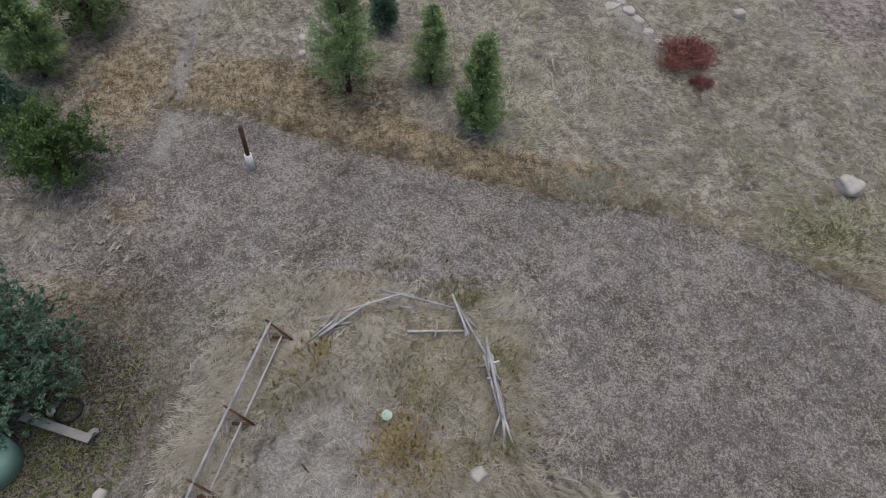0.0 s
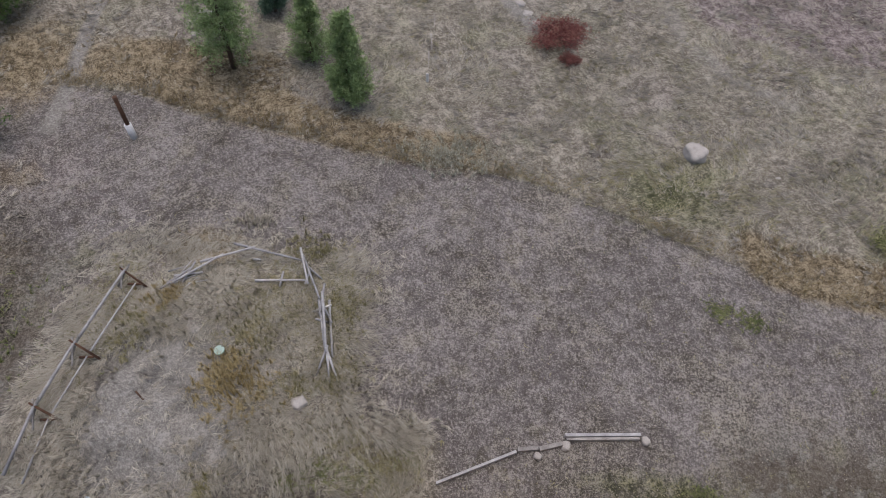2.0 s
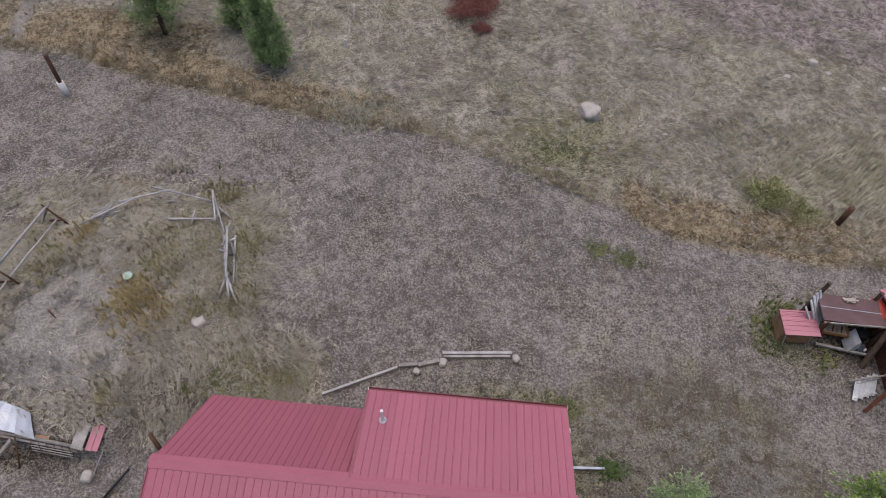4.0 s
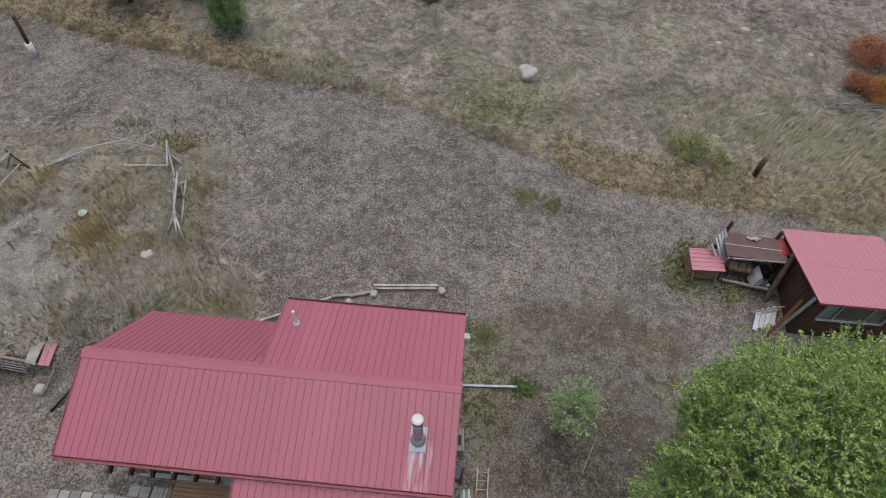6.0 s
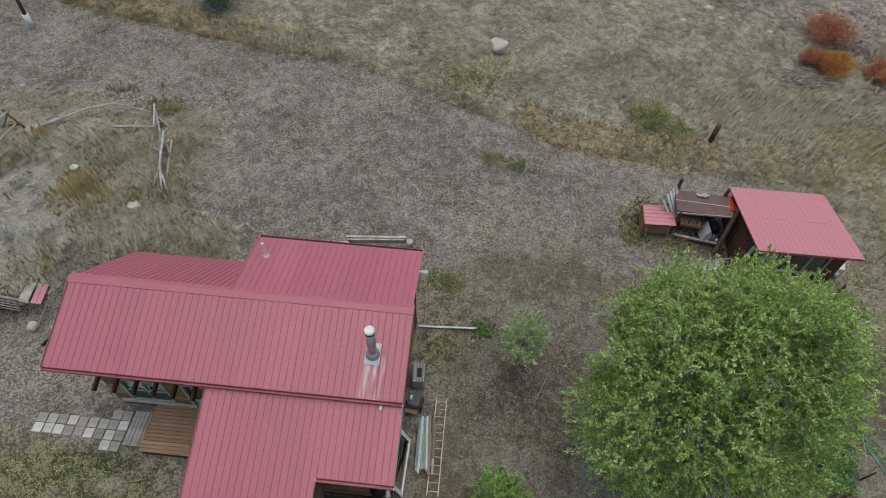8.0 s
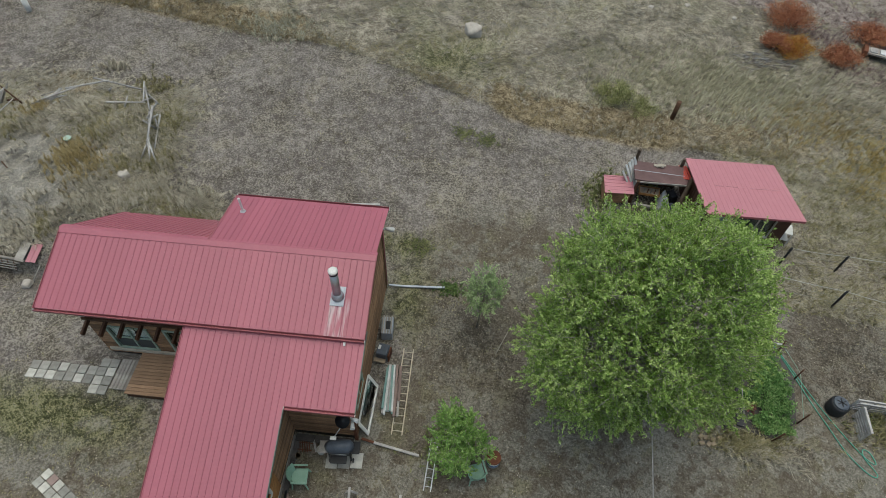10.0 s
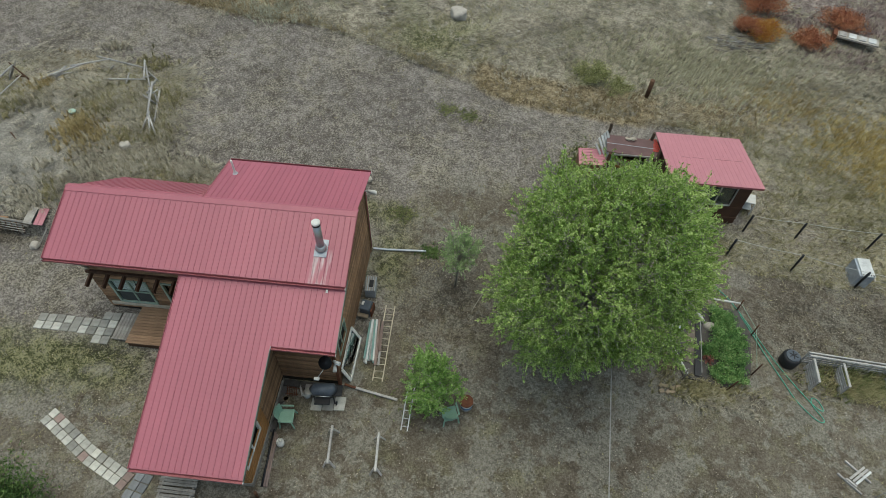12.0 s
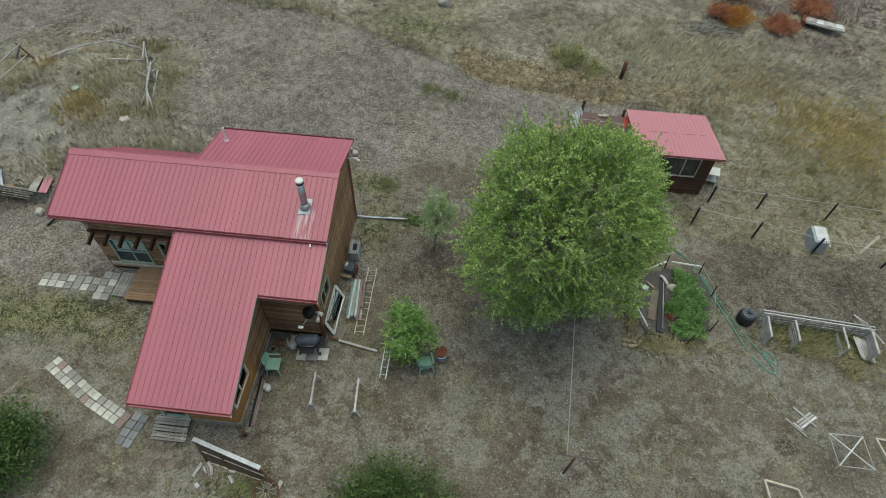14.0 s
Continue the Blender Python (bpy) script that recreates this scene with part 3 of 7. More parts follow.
    # the blob at (30.6, 9.4) paints the lean-to's shade on its floor
    soil = 0.56 * blob(x, y, 41.5, 0.9, 7.0, 3.2, 4) + 0.5 * blob(x, y, 22.3, 0.8, 3.8, 5, 4) + 0.95 * blob(x, y, 35.5, -3.2, 0.5, 0.45) + 0.85 * blob(x, y, 30.6, 9.4, 1.6, 1.3, 4) + 0.8 * blob(x, y, 37.87, -7.2, 0.45, 0.4) + 0.4 * blob(x, y, 30, -9, 1.5, 1.2) + 0.45 * blob(x, y, 33, -7.5, 1.5, 0.7) + 0.55 * blob(x, y, 37.6, -7.4, 0.5, 0.4) + 0.8 * blob(x, y, -1.6, 1.2, 2.5, 0.9) + 0.8 * blob(x, y, -12.5, 5.8, 4.0, 3.4, 4) + 0.5 * blob(x, y, 9, 3.6, 3, 0.6)
    soil = soil + 0.5 * blob(x, y, -10.5, 10.5, 3.4, 6, 4) + 0.42 * near_line(x, y, [(8.5, 14.4), (10.7, 13.4), (12.1, 11), (12.3, 8.9), (11.7, 7.6)], 0.45) + 0.4 * near_line(x, y, [(-0.5, 18.6), (1.5, 18.1), (3.3, 16.6), (5.6, 15.9)], 0.7)
    return {"rough": rough, "rust": np.clip(rust, 0, 1), "plum": np.clip(plum, 0, 1), "green": np.clip(green, 0, 1), "pale": np.clip(pale, 0, 1), "dirt": np.clip(dirt, 0, 1), "soil": np.clip(soil, 0, 1)}


def value_noise(x, y, size, seed):
    """Smooth random relief between -1 and 1, with lumps about size metres across."""
    u, v = x / size + 100.0, y / size + 100.0
    i, j = np.floor(u), np.floor(v)
    fu, fv = u - i, v - j
    fu, fv = fu * fu * (3 - 2 * fu), fv * fv * (3 - 2 * fv)

    def corner(a, b):
        h = np.sin(a * 127.1 + b * 311.7 + seed * 74.7) * 43758.5453
        return (h - np.floor(h)) * 2 - 1
    return (corner(i, j) * (1 - fu) + corner(i + 1, j) * fu) * (1 - fv) + (corner(i, j + 1) * (1 - fu) + corner(i + 1, j + 1) * fu) * fv


def make_ground():
    xs = np.concatenate([[-1500, -600, -250, -120, -70, -50, -40, -34], np.arange(-30, -20, 0.5), np.arange(-20, 52, 0.19), np.arange(52, 70, 0.5), [76, 95, 140, 280, 600, 1500]])
    ys = np.concatenate([[-1500, -600, -250, -100, -50, -30], np.arange(-22, -13, 0.5), np.arange(-13, 24, 0.19), np.arange(24, 62, 0.4), [80, 130, 260, 600, 1500]])
    X, Y = np.meshgrid(xs, ys)
    Z = land(X, Y)
    z = zones(X, Y)
    lumps = 0.07 * value_noise(X, Y, 0.9, 1) + 0.05 * value_noise(X + 0.4 * Y, Y, 0.45, 2) + 0.012 * RN.standard_normal(X.shape)
    gully = np.abs(value_noise(X * 0.8 - Y * 0.5, X * 0.4 + Y * 0.55, 0.8, 5)) * blob(X, Y, -1.2, 6.0, 3.6, 3.6, 4)
    Z = Z + lumps * (0.16 + z["rough"]) + 0.09 * z["rough"] - 0.4 * gully
    w = len(xs)
    i = np.arange(len(ys) - 1)[:, None] * w + np.arange(w - 1)[None, :]
    i = i.ravel()
    ob = cloud("ground", np.stack([X, Y, Z], -1).reshape(-1, 3), np.stack([i, i + 1, i + w + 1, i + w], -1), "ground")
    for name, values in z.items():
        ob.data.attributes.new(name, "FLOAT", "POINT").data.foreach_set("value", values.ravel().astype(np.float32))
    smooth(ob)
    return tagged(ob, "dry mown turf and rough grass on a hillside", "ground", kind="structure")


make_ground()


# ---- the house ----
RIB = 0.2286


def panel_mesh(name, ribs, length, rise=0.019):
    """A metal roofing panel, x across the ribs, y down the slope."""
    bm = bmesh.new()
    profile = [(-0.002, 0.0)]
    for k in range(ribs):
        c = k * RIB + 0.03
        profile += [(c - 0.019, 0.0), (c - 0.007, rise), (c + 0.007, rise), (c + 0.019, 0.0)]
    profile.append((ribs * RIB + 0.002, 0.0))
    lo = [bm.verts.new((x, 0, z)) for x, z in profile]
    hi = [bm.verts.new((x, length, z)) for x, z in profile]
    for k in range(len(profile) - 1):
        bm.faces.new((lo[k], lo[k + 1], hi[k + 1], hi[k]))
    return mesh_from(name, bm)


def roof_plane(parent, name, x0, x1, top, low, mat="roof", thick=0.14, label=""):
    """A sloping roof: a board deck with thickness, and ribbed panels laid on it. top and low: (y, z) of the two level edges."""
    (ya, za), (yb, zb) = top, low
    run = math.hypot(yb - ya, zb - za)
    down = Vector((0, (yb - ya) / run, (zb - za) / run))
    across = Vector((1, 0, 0))
    up = across.cross(down)
    flip = up.z < 0
    if flip:
        up = -up
    deck = bmesh.new()
    inset = 0.03
    o = Vector((0, ya, za))
    corners = []
    for x, s, h in ((x0 + inset, 0, 0), (x1 - inset, 0, 0), (x1 - inset, run - inset, 0), (x0 + inset, run - inset, 0)):
        p = o + down * s - up * 0.012
        corners.append((Vector((x, p.y, p.z)), Vector((x, p.y, p.z)) - up * thick))
    t = [deck.verts.new(c[0]) for c in corners]
    b = [deck.verts.new(c[1]) for c in corners]
    deck.faces.new(t)
    deck.faces.new(list(reversed(b)))
    for k in range(4):
        deck.faces.new((t[k], b[k], b[(k + 1) % 4], t[(k + 1) % 4]))
    bmesh.ops.recalc_face_normals(deck, faces=deck.faces)
    roof = part(name, deck, "trim", parent, label)
    total = int(round((x1 - x0) / RIB))
    pitch = (x1 - x0) / (total * RIB)
    k = 0
    whole, whole_mesh = 4, panel_mesh("roof_panel", 4, run, 0.009 if mat == "roof_old" else 0.019)
    whole_mesh.materials.append(M[mat])
    while k < total:
        n = min(whole, total - k)
        if n == whole:
            me = whole_mesh
        else:
            me = panel_mesh("roof_panel", n, run, 0.009 if mat == "roof_old" else 0.019)
            me.materials.append(M[mat])
        ob = new("roof_panel", me)
        ob.parent = roof
        rot = Matrix((across * pitch, down, up)).transposed().to_4x4()
        ob.matrix_basis = Matrix.Translation(o + Vector((x0 + k * RIB * pitch, 0, 0))) @ rot
        k += n
    return roof


def wall_core(bm, axis, at, thick, a0, a1, z0, z1, holes=()):
    """A wall in the plane axis = at (0: x, 1: y) with rectangular openings (a0, a1, z0, z1)."""
    us = sorted({a0, a1, *(h[0] for h in holes), *(h[1] for h in holes)})
    zs = sorted({z0, z1, *(h[2] for h in holes), *(h[3] for h in holes)})
    for ua, ub in zip(us, us[1:]):
        for za, zb in zip(zs, zs[1:]):
            um, zm = (ua + ub) / 2, (za + zb) / 2
            if any(h[0] < um < h[1] and h[2] < zm < h[3] for h in holes):
                continue
            c = (at, um, zm) if axis == 0 else (um, at, zm)
            s = (thick, ub - ua, zb - za) if axis == 0 else (ub - ua, thick, zb - za)
            box(bm, c, s)
    return bm


def siding(parent, axis, at, a0, a1, z0, z1, mat="siding", course=0.2, holes=(), top=None):
    """Horizontal boards on a wall face; top(a0, z) may cut their ends to the roof's slope."""
    z = z0
    while z < z1 - 0.03:
        h = min(course, z1 - z)
        lo, hi = a0, a1
        if top:
            lo, hi = top(z + h)
            lo, hi = max(lo, a0), min(hi, a1)
        spans = [(lo, hi)]
        for ha, hb, hz0, hz1 in holes:
            if hz0 < z + h * 0.5 < hz1:
                cut = []
                for s0, s1 in spans:
                    cut += [q for q in ((s0, min(s1, ha)), (max(s0, hb), s1)) if q[1] - q[0] > 0.04]
                spans = cut
        for s0, s1 in spans:
            if s1 - s0 < 0.05:
                continue
            c = (at, (s0 + s1) / 2, z + h / 2) if axis == 0 else ((s0 + s1) / 2, at, z + h / 2)
            s = (0.075, s1 - s0, h - 0.03) if axis == 0 else (s1 - s0, 0.075, h - 0.03)
            part("siding_board", box(bmesh.new(), (0, 0, 0), s, None, 0.03), mat, parent, "", Matrix.Translation(c))
        z += course
    return parent


def window(parent, name, axis, at, a0, a1, z0, z1, face, frame_mat="sage", bars=1, label="", w=0.09, at_bars=(), half=0.035):
    """A framed window standing a little proud of the wall; face: +1 or -1, the way that it looks."""
    def bx(ua, ub, za, zb, d0, d1):
        lo, hi = sorted((at + face * d0, at + face * d1))
        c = [(lo + hi) / 2, (ua + ub) / 2, (za + zb) / 2]
        s = [hi - lo, ub - ua, zb - za]
        if axis == 1:
            c[0], c[1], s[0], s[1] = c[1], c[0], s[1], s[0]
        return tuple(c), tuple(s)
    frame_bm = boxed(bx(a0 - w, a1 + w, z1, z1 + w, 0.0, 0.1), bx(a0 - w, a1 + w, z0 - w, z0, 0.0, 0.1), bx(a0 - w, a0, z0, z1, 0.0, 0.1), bx(a1, a1 + w, z0, z1, 0.0, 0.1))
    win = part(name, frame_bm, frame_mat, parent, label)
    cuts = list(at_bars) or [a0 + (a1 - a0) * (k + 1) / (bars + 1) for k in range(bars)]
    for c in cuts:
        part("mullion", boxed(bx(c - half, c + half, z0, z1, -0.02, 0.06)), frame_mat, win)
    for ua, ub in zip([a0] + [c + half for c in cuts], [c - half for c in cuts] + [a1]):
        pane = part("pane", boxed(bx(ua, ub, z0, z1, -0.01, 0.0)), "glass", win)
        pane.visible_shadow = False
    return win


def make_house():
    h = thing("house", "brown-stained timber house with a ribbed red metal roof", "house")
    # roofs
    roof_plane(h, "roof", 5.73, 17.68, (0.0, 5.9), (-2.93, 4.9), "roof_stained")
    roof_plane(h, "roof", 5.73, 11.42, (0.0, 5.9), (3.1, 3.32))
    roof_plane(h, "roof", 11.38, 17.66, (0.0, 5.92), (2.97, 5.23))
    roof_plane(h, "roof", 11.2, 15.25, (-2.55, 4.865), (-9.68, 2.51))
    roof_plane(h, "roof", 15.25, 17.70, (-2.55, 4.865), (-5.25, 3.975))
    cap = bmesh.new()
    prism(cap, [(-0.2, 5.862), (0, 5.95), (0.2, 5.862), (0.2, 5.845), (0, 5.93), (-0.2, 5.845)], 0, 5.7, 17.72)
    part("ridge_cap", cap, "roof", h)
    flash = bmesh.new()
    prism(flash, [(0.0, 5.94), (2.97, 5.25), (2.97, 5.05), (0.0, 5.7)], 0, 11.34, 11.40)
    part("rake_trim", flash, "trim", h)
    # eave gutters, dark red
    for x0, x1, y, z in ((5.72, 17.70, -2.99, 4.86), (11.19, 15.27, -9.74, 2.47), (15.27, 17.72, -5.31, 3.93), (11.36, 17.68, 3.03, 5.19)):
        g = bmesh.new()
        prism(g, [(y - 0.06, z + 0.03), (y - 0.05, z - 0.07), (y + 0.05, z - 0.07), (y + 0.06, z + 0.03), (y + 0.05, z + 0.03), (y + 0.04, z - 0.058), (y - 0.04, z - 0.058), (y - 0.05, z + 0.03)], 0, x0, x1)
        gutter = part("gutter", g, "trim", h, "dark red eave gutter")
        for x in (x0, x1):
            part("gutter_end", boxed(((x, y, z - 0.02), (0.012, 0.13, 0.11))), "white", gutter, "pale gutter end cap")
    # pale rake edges
    for x in (5.715, 17.70):
        part("rake_trim", beam(bmesh.new(), (x, 0, 5.86), (x, -2.95, 4.855), 0.025, 0.16), "trim", h)
    part("rake_trim", beam(bmesh.new(), (11.185, -2.95, 4.70), (11.185, -9.7, 2.46), 0.02, 0.15), "trim", h)
    part("rake_trim", beam(bmesh.new(), (15.265, -5.35, 3.90), (15.265, -9.7, 2.46), 0.025, 0.15), "dull_sage", h, "dull green rake board")
    part("rake_trim", beam(bmesh.new(), (17.715, -2.55, 4.83), (17.715, -5.27, 3.93), 0.025, 0.15), "dull_sage", h, "dull green rake board")
    # walls
    south_holes = [(6.95, 8.52, 0.88, 2.45), (9.35, 10.25, 0.5, 2.5)]
    wall = part("wall", wall_core(bmesh.new(), 1, -1.97, 0.16, 6.25, 17.3, -0.2, 4.95, south_holes), "dark", h)
    siding(wall, 1, -2.07, 6.2, 11.5, 0.3, 4.9, holes=south_holes)
    wall = part("wall", wall_core(bmesh.new(), 0, 6.33, 0.16, -2.0, 2.6, -0.2, 3.7), "dark", h)
    siding(wall, 0, 6.23, -2.05, 2.65, 0.1, 4.9, top=lambda z: (-2.05, min(2.65, (5.6 - z) / 0.83)))
    part("wall", wall_core(bmesh.new(), 1, 2.6, 0.16, 6.25, 11.4, -0.2, 3.45), "siding", h)
    wall = part("wall", wall_core(bmesh.new(), 1, 2.6, 0.16, 11.4, 17.3, -0.2, 4.95), "siding", h)
    wall = part("wall", prism(bmesh.new(), [(-4.6, -0.2), (2.7, -0.2), (2.7, 5.12), (0, 5.72), (-2.2, 5.0), (-2.2, 4.6), (-4.6, 3.95)], 0, 17.14, 17.26), "dark", h)
    east_holes = [(-3.95, -2.85, 1.35, 2.3)]
    siding(wall, 0, 17.29, -4.62, 2.7, -0.15, 5.6, holes=east_holes, top=lambda z: (-4.62 if z < 3.9 else (-2.1 - (4.7 - z) * 3.1 if z < 4.72 else -(5.72 - z) / 0.345), 2.7 if z < 5.1 else (5.72 - z) / 0.235))
    part("corner_board", boxed(((17.31, 2.72, 2.4), (0.1, 0.1, 5.2))), "siding", h)
    part("corner_board", boxed(((17.31, -4.64, 1.85), (0.12, 0.12, 4.1))), "rust", h, "red-brown corner post")
    wall = part("wall", wall_core(bmesh.new(), 1, -4.53, 0.16, 14.85, 17.25, -0.2, 3.95), "dark", h)
    siding(wall, 1, -4.63, 14.87, 17.25, 0.25, 4.0, course=0.19)
    ext_holes = [(-8.85, -7.4, 1.2, 2.15)]
    wall = part("wall", prism(bmesh.new(), [(-9.1, -0.2), (-4.5, -0.2), (-4.5, 4.0), (-9.1, 2.5)], 0, 14.68, 14.8), "dark", h)
    siding(wall, 0, 14.83, -6.75, -4.6, 0.25, 4.0, course=0.19, top=lambda z: (max(-6.75, -9.1 + (z - 2.5) / 0.33), -4.6))
    siding(wall, 0, 14.83, -9.1, -6.75, 0.05, 3.3, mat="siding_new", course=0.24, holes=ext_holes, top=lambda z: (max(-9.1, -9.1 + (z - 2.5) / 0.33), -6.75))
    wall = part("wall", wall_core(bmesh.new(), 1, -9.02, 0.16, 11.6, 14.8, -0.2, 2.5, [(11.75, 12.75, 0.25, 2.2)]), "dark", h)
    siding(wall, 1, -9.12, 11.6, 14.85, 0.05, 2.5, mat="siding_new", course=0.24, holes=[(11.75, 12.75, 0.2, 2.2)])
    wall = part("wall", prism(bmesh.new(), [(-9.1, -0.2), (-2.0, -0.2), (-2.0, 4.85), (-9.1, 2.5)], 0, 11.6, 11.72), "dark", h)
    siding(wall, 0, 11.58, -9.1, -2.1, 0.25, 4.8, top=lambda z: (max(-9.1, -9.1 + (z - 2.5) / 0.33), -2.1))
    for x0, x1, y0, y1 in ((14.9, 15.65, -4.98, -4.7), (15.67, 16.4, -5.0, -4.7), (16.42, 17.2, -4.97, -4.7), (14.9, 15.12, -5.75, -5.0), (14.9, 15.1, -6.5, -5.77), (14.9, 15.12, -7.0, -6.52)):
        part("apron_slab", boxed((((x0 + x1) / 2, (y0 + y1) / 2, -0.05), (x1 - x0, y1 - y0, 0.12)), bevel=0.01), "apron", h, "dark stone apron")
    part("skirting", boxed(((13.2, -9.16, 0.1), (3.4, 0.05, 0.3)), ((14.88, -7.0, 0.05), (0.05, 4.3, 0.3))), "grey_wood", h)
    # windows and doors
    win = window(h, "window", 1, -2.05, 6.95, 8.52, 0.88, 2.45, -1, label="sage green framed double window")
    for x in (7.34, 8.13):
        part("meeting_rail", boxed(((x, -2.09, 1.64), (0.74, 0.05, 0.07))), "sage", win)
        part("insect_screen", boxed(((x, -2.075, 1.24), (0.68, 0.008, 0.7))), "screen", win, "dark insect screen")
        # added sheet: imitates the light reflected by the upper sash
        part("curtain", boxed(((x, -2.025, 2.06), (0.72, 0.015, 0.78))), "curtain", win, "pale sheet behind the glass standing in for a reflection")
    part("sill_board", boxed(((7.9, -2.14, 0.66), (3.0, 0.08, 0.18)), bevel=0.01), "pale_wood", win, "bare timber apron board")
    window(h, "window", 0, 17.25, -3.95, -2.85, 1.35, 2.3, 1, label="sage green framed window")
    window(h, "window", 0, 14.80, -8.85, -7.4, 1.2, 2.15, 1, frame_mat="white", label="white framed sliding window")
    door = window(h, "door", 1, -2.05, 9.35, 10.25, 0.5, 2.5, -1, bars=0, label="sage green glazed door")
    part("door_panel", boxed(((9.8, -2.04, 0.85), (0.86, 0.04, 0.65))), "sage", door)
    door = window(h, "door", 1, -9.1, 11.78, 12.72, 0.3, 2.15, -1, bars=0, label="sage green end door")
    part("door_panel", boxed(((12.25, -9.08, 0.7), (0.9, 0.04, 0.8))), "sage", door)
    # rafter tails under the south eave, west of the wing
    for k in range(7):
        x = 6.45 + k * 0.72
        part("rafter_tail", beam(bmesh.new(), (x, -2.1, 2.95), (x, -2.75, 2.78), 0.1, 0.2, 0.01), "brown_wood", h)
    part("beam", boxed(((8.7, -2.16, 3.05), (4.9, 0.1, 0.14))), "brown_wood", h)
    # stove pipe with base flashing
    px, py, pz = 16.53, -1.58, 5.36
    pipe = thing("stove_pipe", "galvanised stove pipe with a white rain cap on the roof", "chimney", (px, py, pz))
    b = bmesh.new()
    tube(b, [(0, 0, -0.05), (0, 0, 1.46)], 0.15, 20)
    smooth(part("pipe", b, "steel", pipe))
    b = bmesh.new()
    tube(b, [(0, 0, 0.06), (0, 0, 0.14), (0, 0, 0.26)], [0.235, 0.22, 0.16], 20)
    smooth(part("storm_collar", b, "steel", pipe))
    b = bmesh.new()
    tube(b, [(0, 0, 1.54), (0, 0, 1.61), (0, 0, 1.65)], [0.165, 0.17, 0.12], 24)
    part("rain_cap", b, "white", pipe, "white painted rain cap")
    b = bmesh.new()
    tube(b, [(0, 0, 1.44), (0, 0, 1.54)], 0.163, 20)
    part("band", b, "black", pipe)
    part("flashing", beam(bmesh.new(), (0, 0.36, 0.157), (0, -0.33, -0.078), 0.5, 0.02), "tin", pipe, "galvanised flashing plate")
    vent = thing("vent_pipe", "white plastic plumbing vent on the red roof", "vent pipe", (12.0, 1.93, 5.48))
    b = bmesh.new()
    tube(b, [(0, 0, -0.02), (0, 0.0, 0.74)], 0.05, 10)
    part("pipe", b, "white", vent)
    b = bmesh.new()
    tube(b, [(0, 0, -0.01), (0, 0, 0.03), (0, 0, 0.1)], [0.13, 0.1, 0.05], 12)
    part("boot", b, "whitewash", vent)
    b = bmesh.new()
    tube(b, [(17.0, -3.05, 4.78), (17.0, -3.15, 4.7)], 0.045, 8)
    part("drain_spout", b, "white", h, "short pale gutter outlet")
    return h


make_house()


def make_deck():
    d = thing("deck", "brown stained timber deck by the house door", "deck")
    z = 0.46
    part("joist_frame", boxed(((9.6, -3.95, z - 0.16), (3.6, 0.06, 0.22)), ((7.78, -3.1, z - 0.16), (0.06, 1.6, 0.22)), ((9.5, -3.1, z - 0.16), (0.06, 1.8, 0.22)), ((7.88, -3.85, 0.12), (0.12, 0.12, 0.3)), ((9.5, -3.9, 0.12), (0.12, 0.12, 0.3))), "brown_wood", d)
    n = 13
    for k in range(n):
        y = -4.0 + (k + 0.5) * 1.9 / n
        part("deck_board", box(bmesh.new(), (0, 0, 0), (3.77, 1.9 / n - 0.012, 0.04), None, 0.006), "deck", d, "", Matrix.Translation((9.59, y, z)))
    s = thing("deck_step", "weathered grey plank step beside the deck", "step")
    for k in range(5):
        part("plank", box(bmesh.new(), (0, 0, 0), (0.13, 1.35, 0.04), None, 0.006), "grey_wood", s, "", pose(6.98 + 0.14 * k, -3.1, 0.29 - 0.004 * k, 0, 0, R.uniform(-1, 1)))
    part("riser", boxed(((7.25, -3.7, 0.14), (0.6, 0.06, 0.24)), ((7.25, -2.5, 0.14), (0.6, 0.06, 0.24))), "grey_wood", s)


make_deck()


def lay_pavers(path, a, b, n, rows, red=(), mat="paver"):
    """Rows of square pavers from a to b."""
    a, b = Vector(a), Vector(b)
    u = (b - a) / n
    v = Vector((-u.y, u.x))
    size = u.length
    me = mesh_from("paver", box(bmesh.new(), (0, 0, 0), (size - 0.03, size - 0.03, 0.07), None, 0.008))
    me.materials.append(M[mat])
    me2 = me.copy()
    me2.materials.clear()
    me2.materials.append(M["paver_red"])
    for i in range(n):
        for j in rows:
            p = a + u * (i + 0.5) + v * (j + 0.5)
            ob = new("paver", me2 if (i, j) in red else me)
            ob.parent = path
            ob.matrix_basis = pose(p.x + R.uniform(-0.01, 0.01), p.y + R.uniform(-0.01, 0.01), gz(p.x, p.y) + 0.02 + R.uniform(-0.008, 0.008), R.uniform(-1, 1), R.uniform(-1, 1), math.degrees(math.atan2(u.y, u.x)) + R.uniform(-1.5, 1.5))


path = thing("paver_path", "two rows of pale square concrete pavers in the grass", "path", kind="structure")
lay_pavers(path, (3.2, -3.62), (6.8, -3.62), 9, (0, 1))
lay_pavers(path, (6.0, -4.02), (6.8, -4.02), 2, (0,))
lay_pavers(path, (6.0, -2.82), (6.8, -2.82), 2, (0,))
path = thing("paver_path", "curving double row of grey and pink square pavers", "path", kind="structure")
lay_pavers(path, (5.68, -7.65), (8.1, -9.06), 8, (0, 1), {(1, 1), (7, 0)})
lay_pavers(path, (8.1, -9.06), (10.02, -9.9), 6, (0, 1), {(5, 0), (5, 1)})
lay_pavers(path, (10.72, -10.62), (11.03, -9.24), 4, (0, 1), (), "paver_dark")


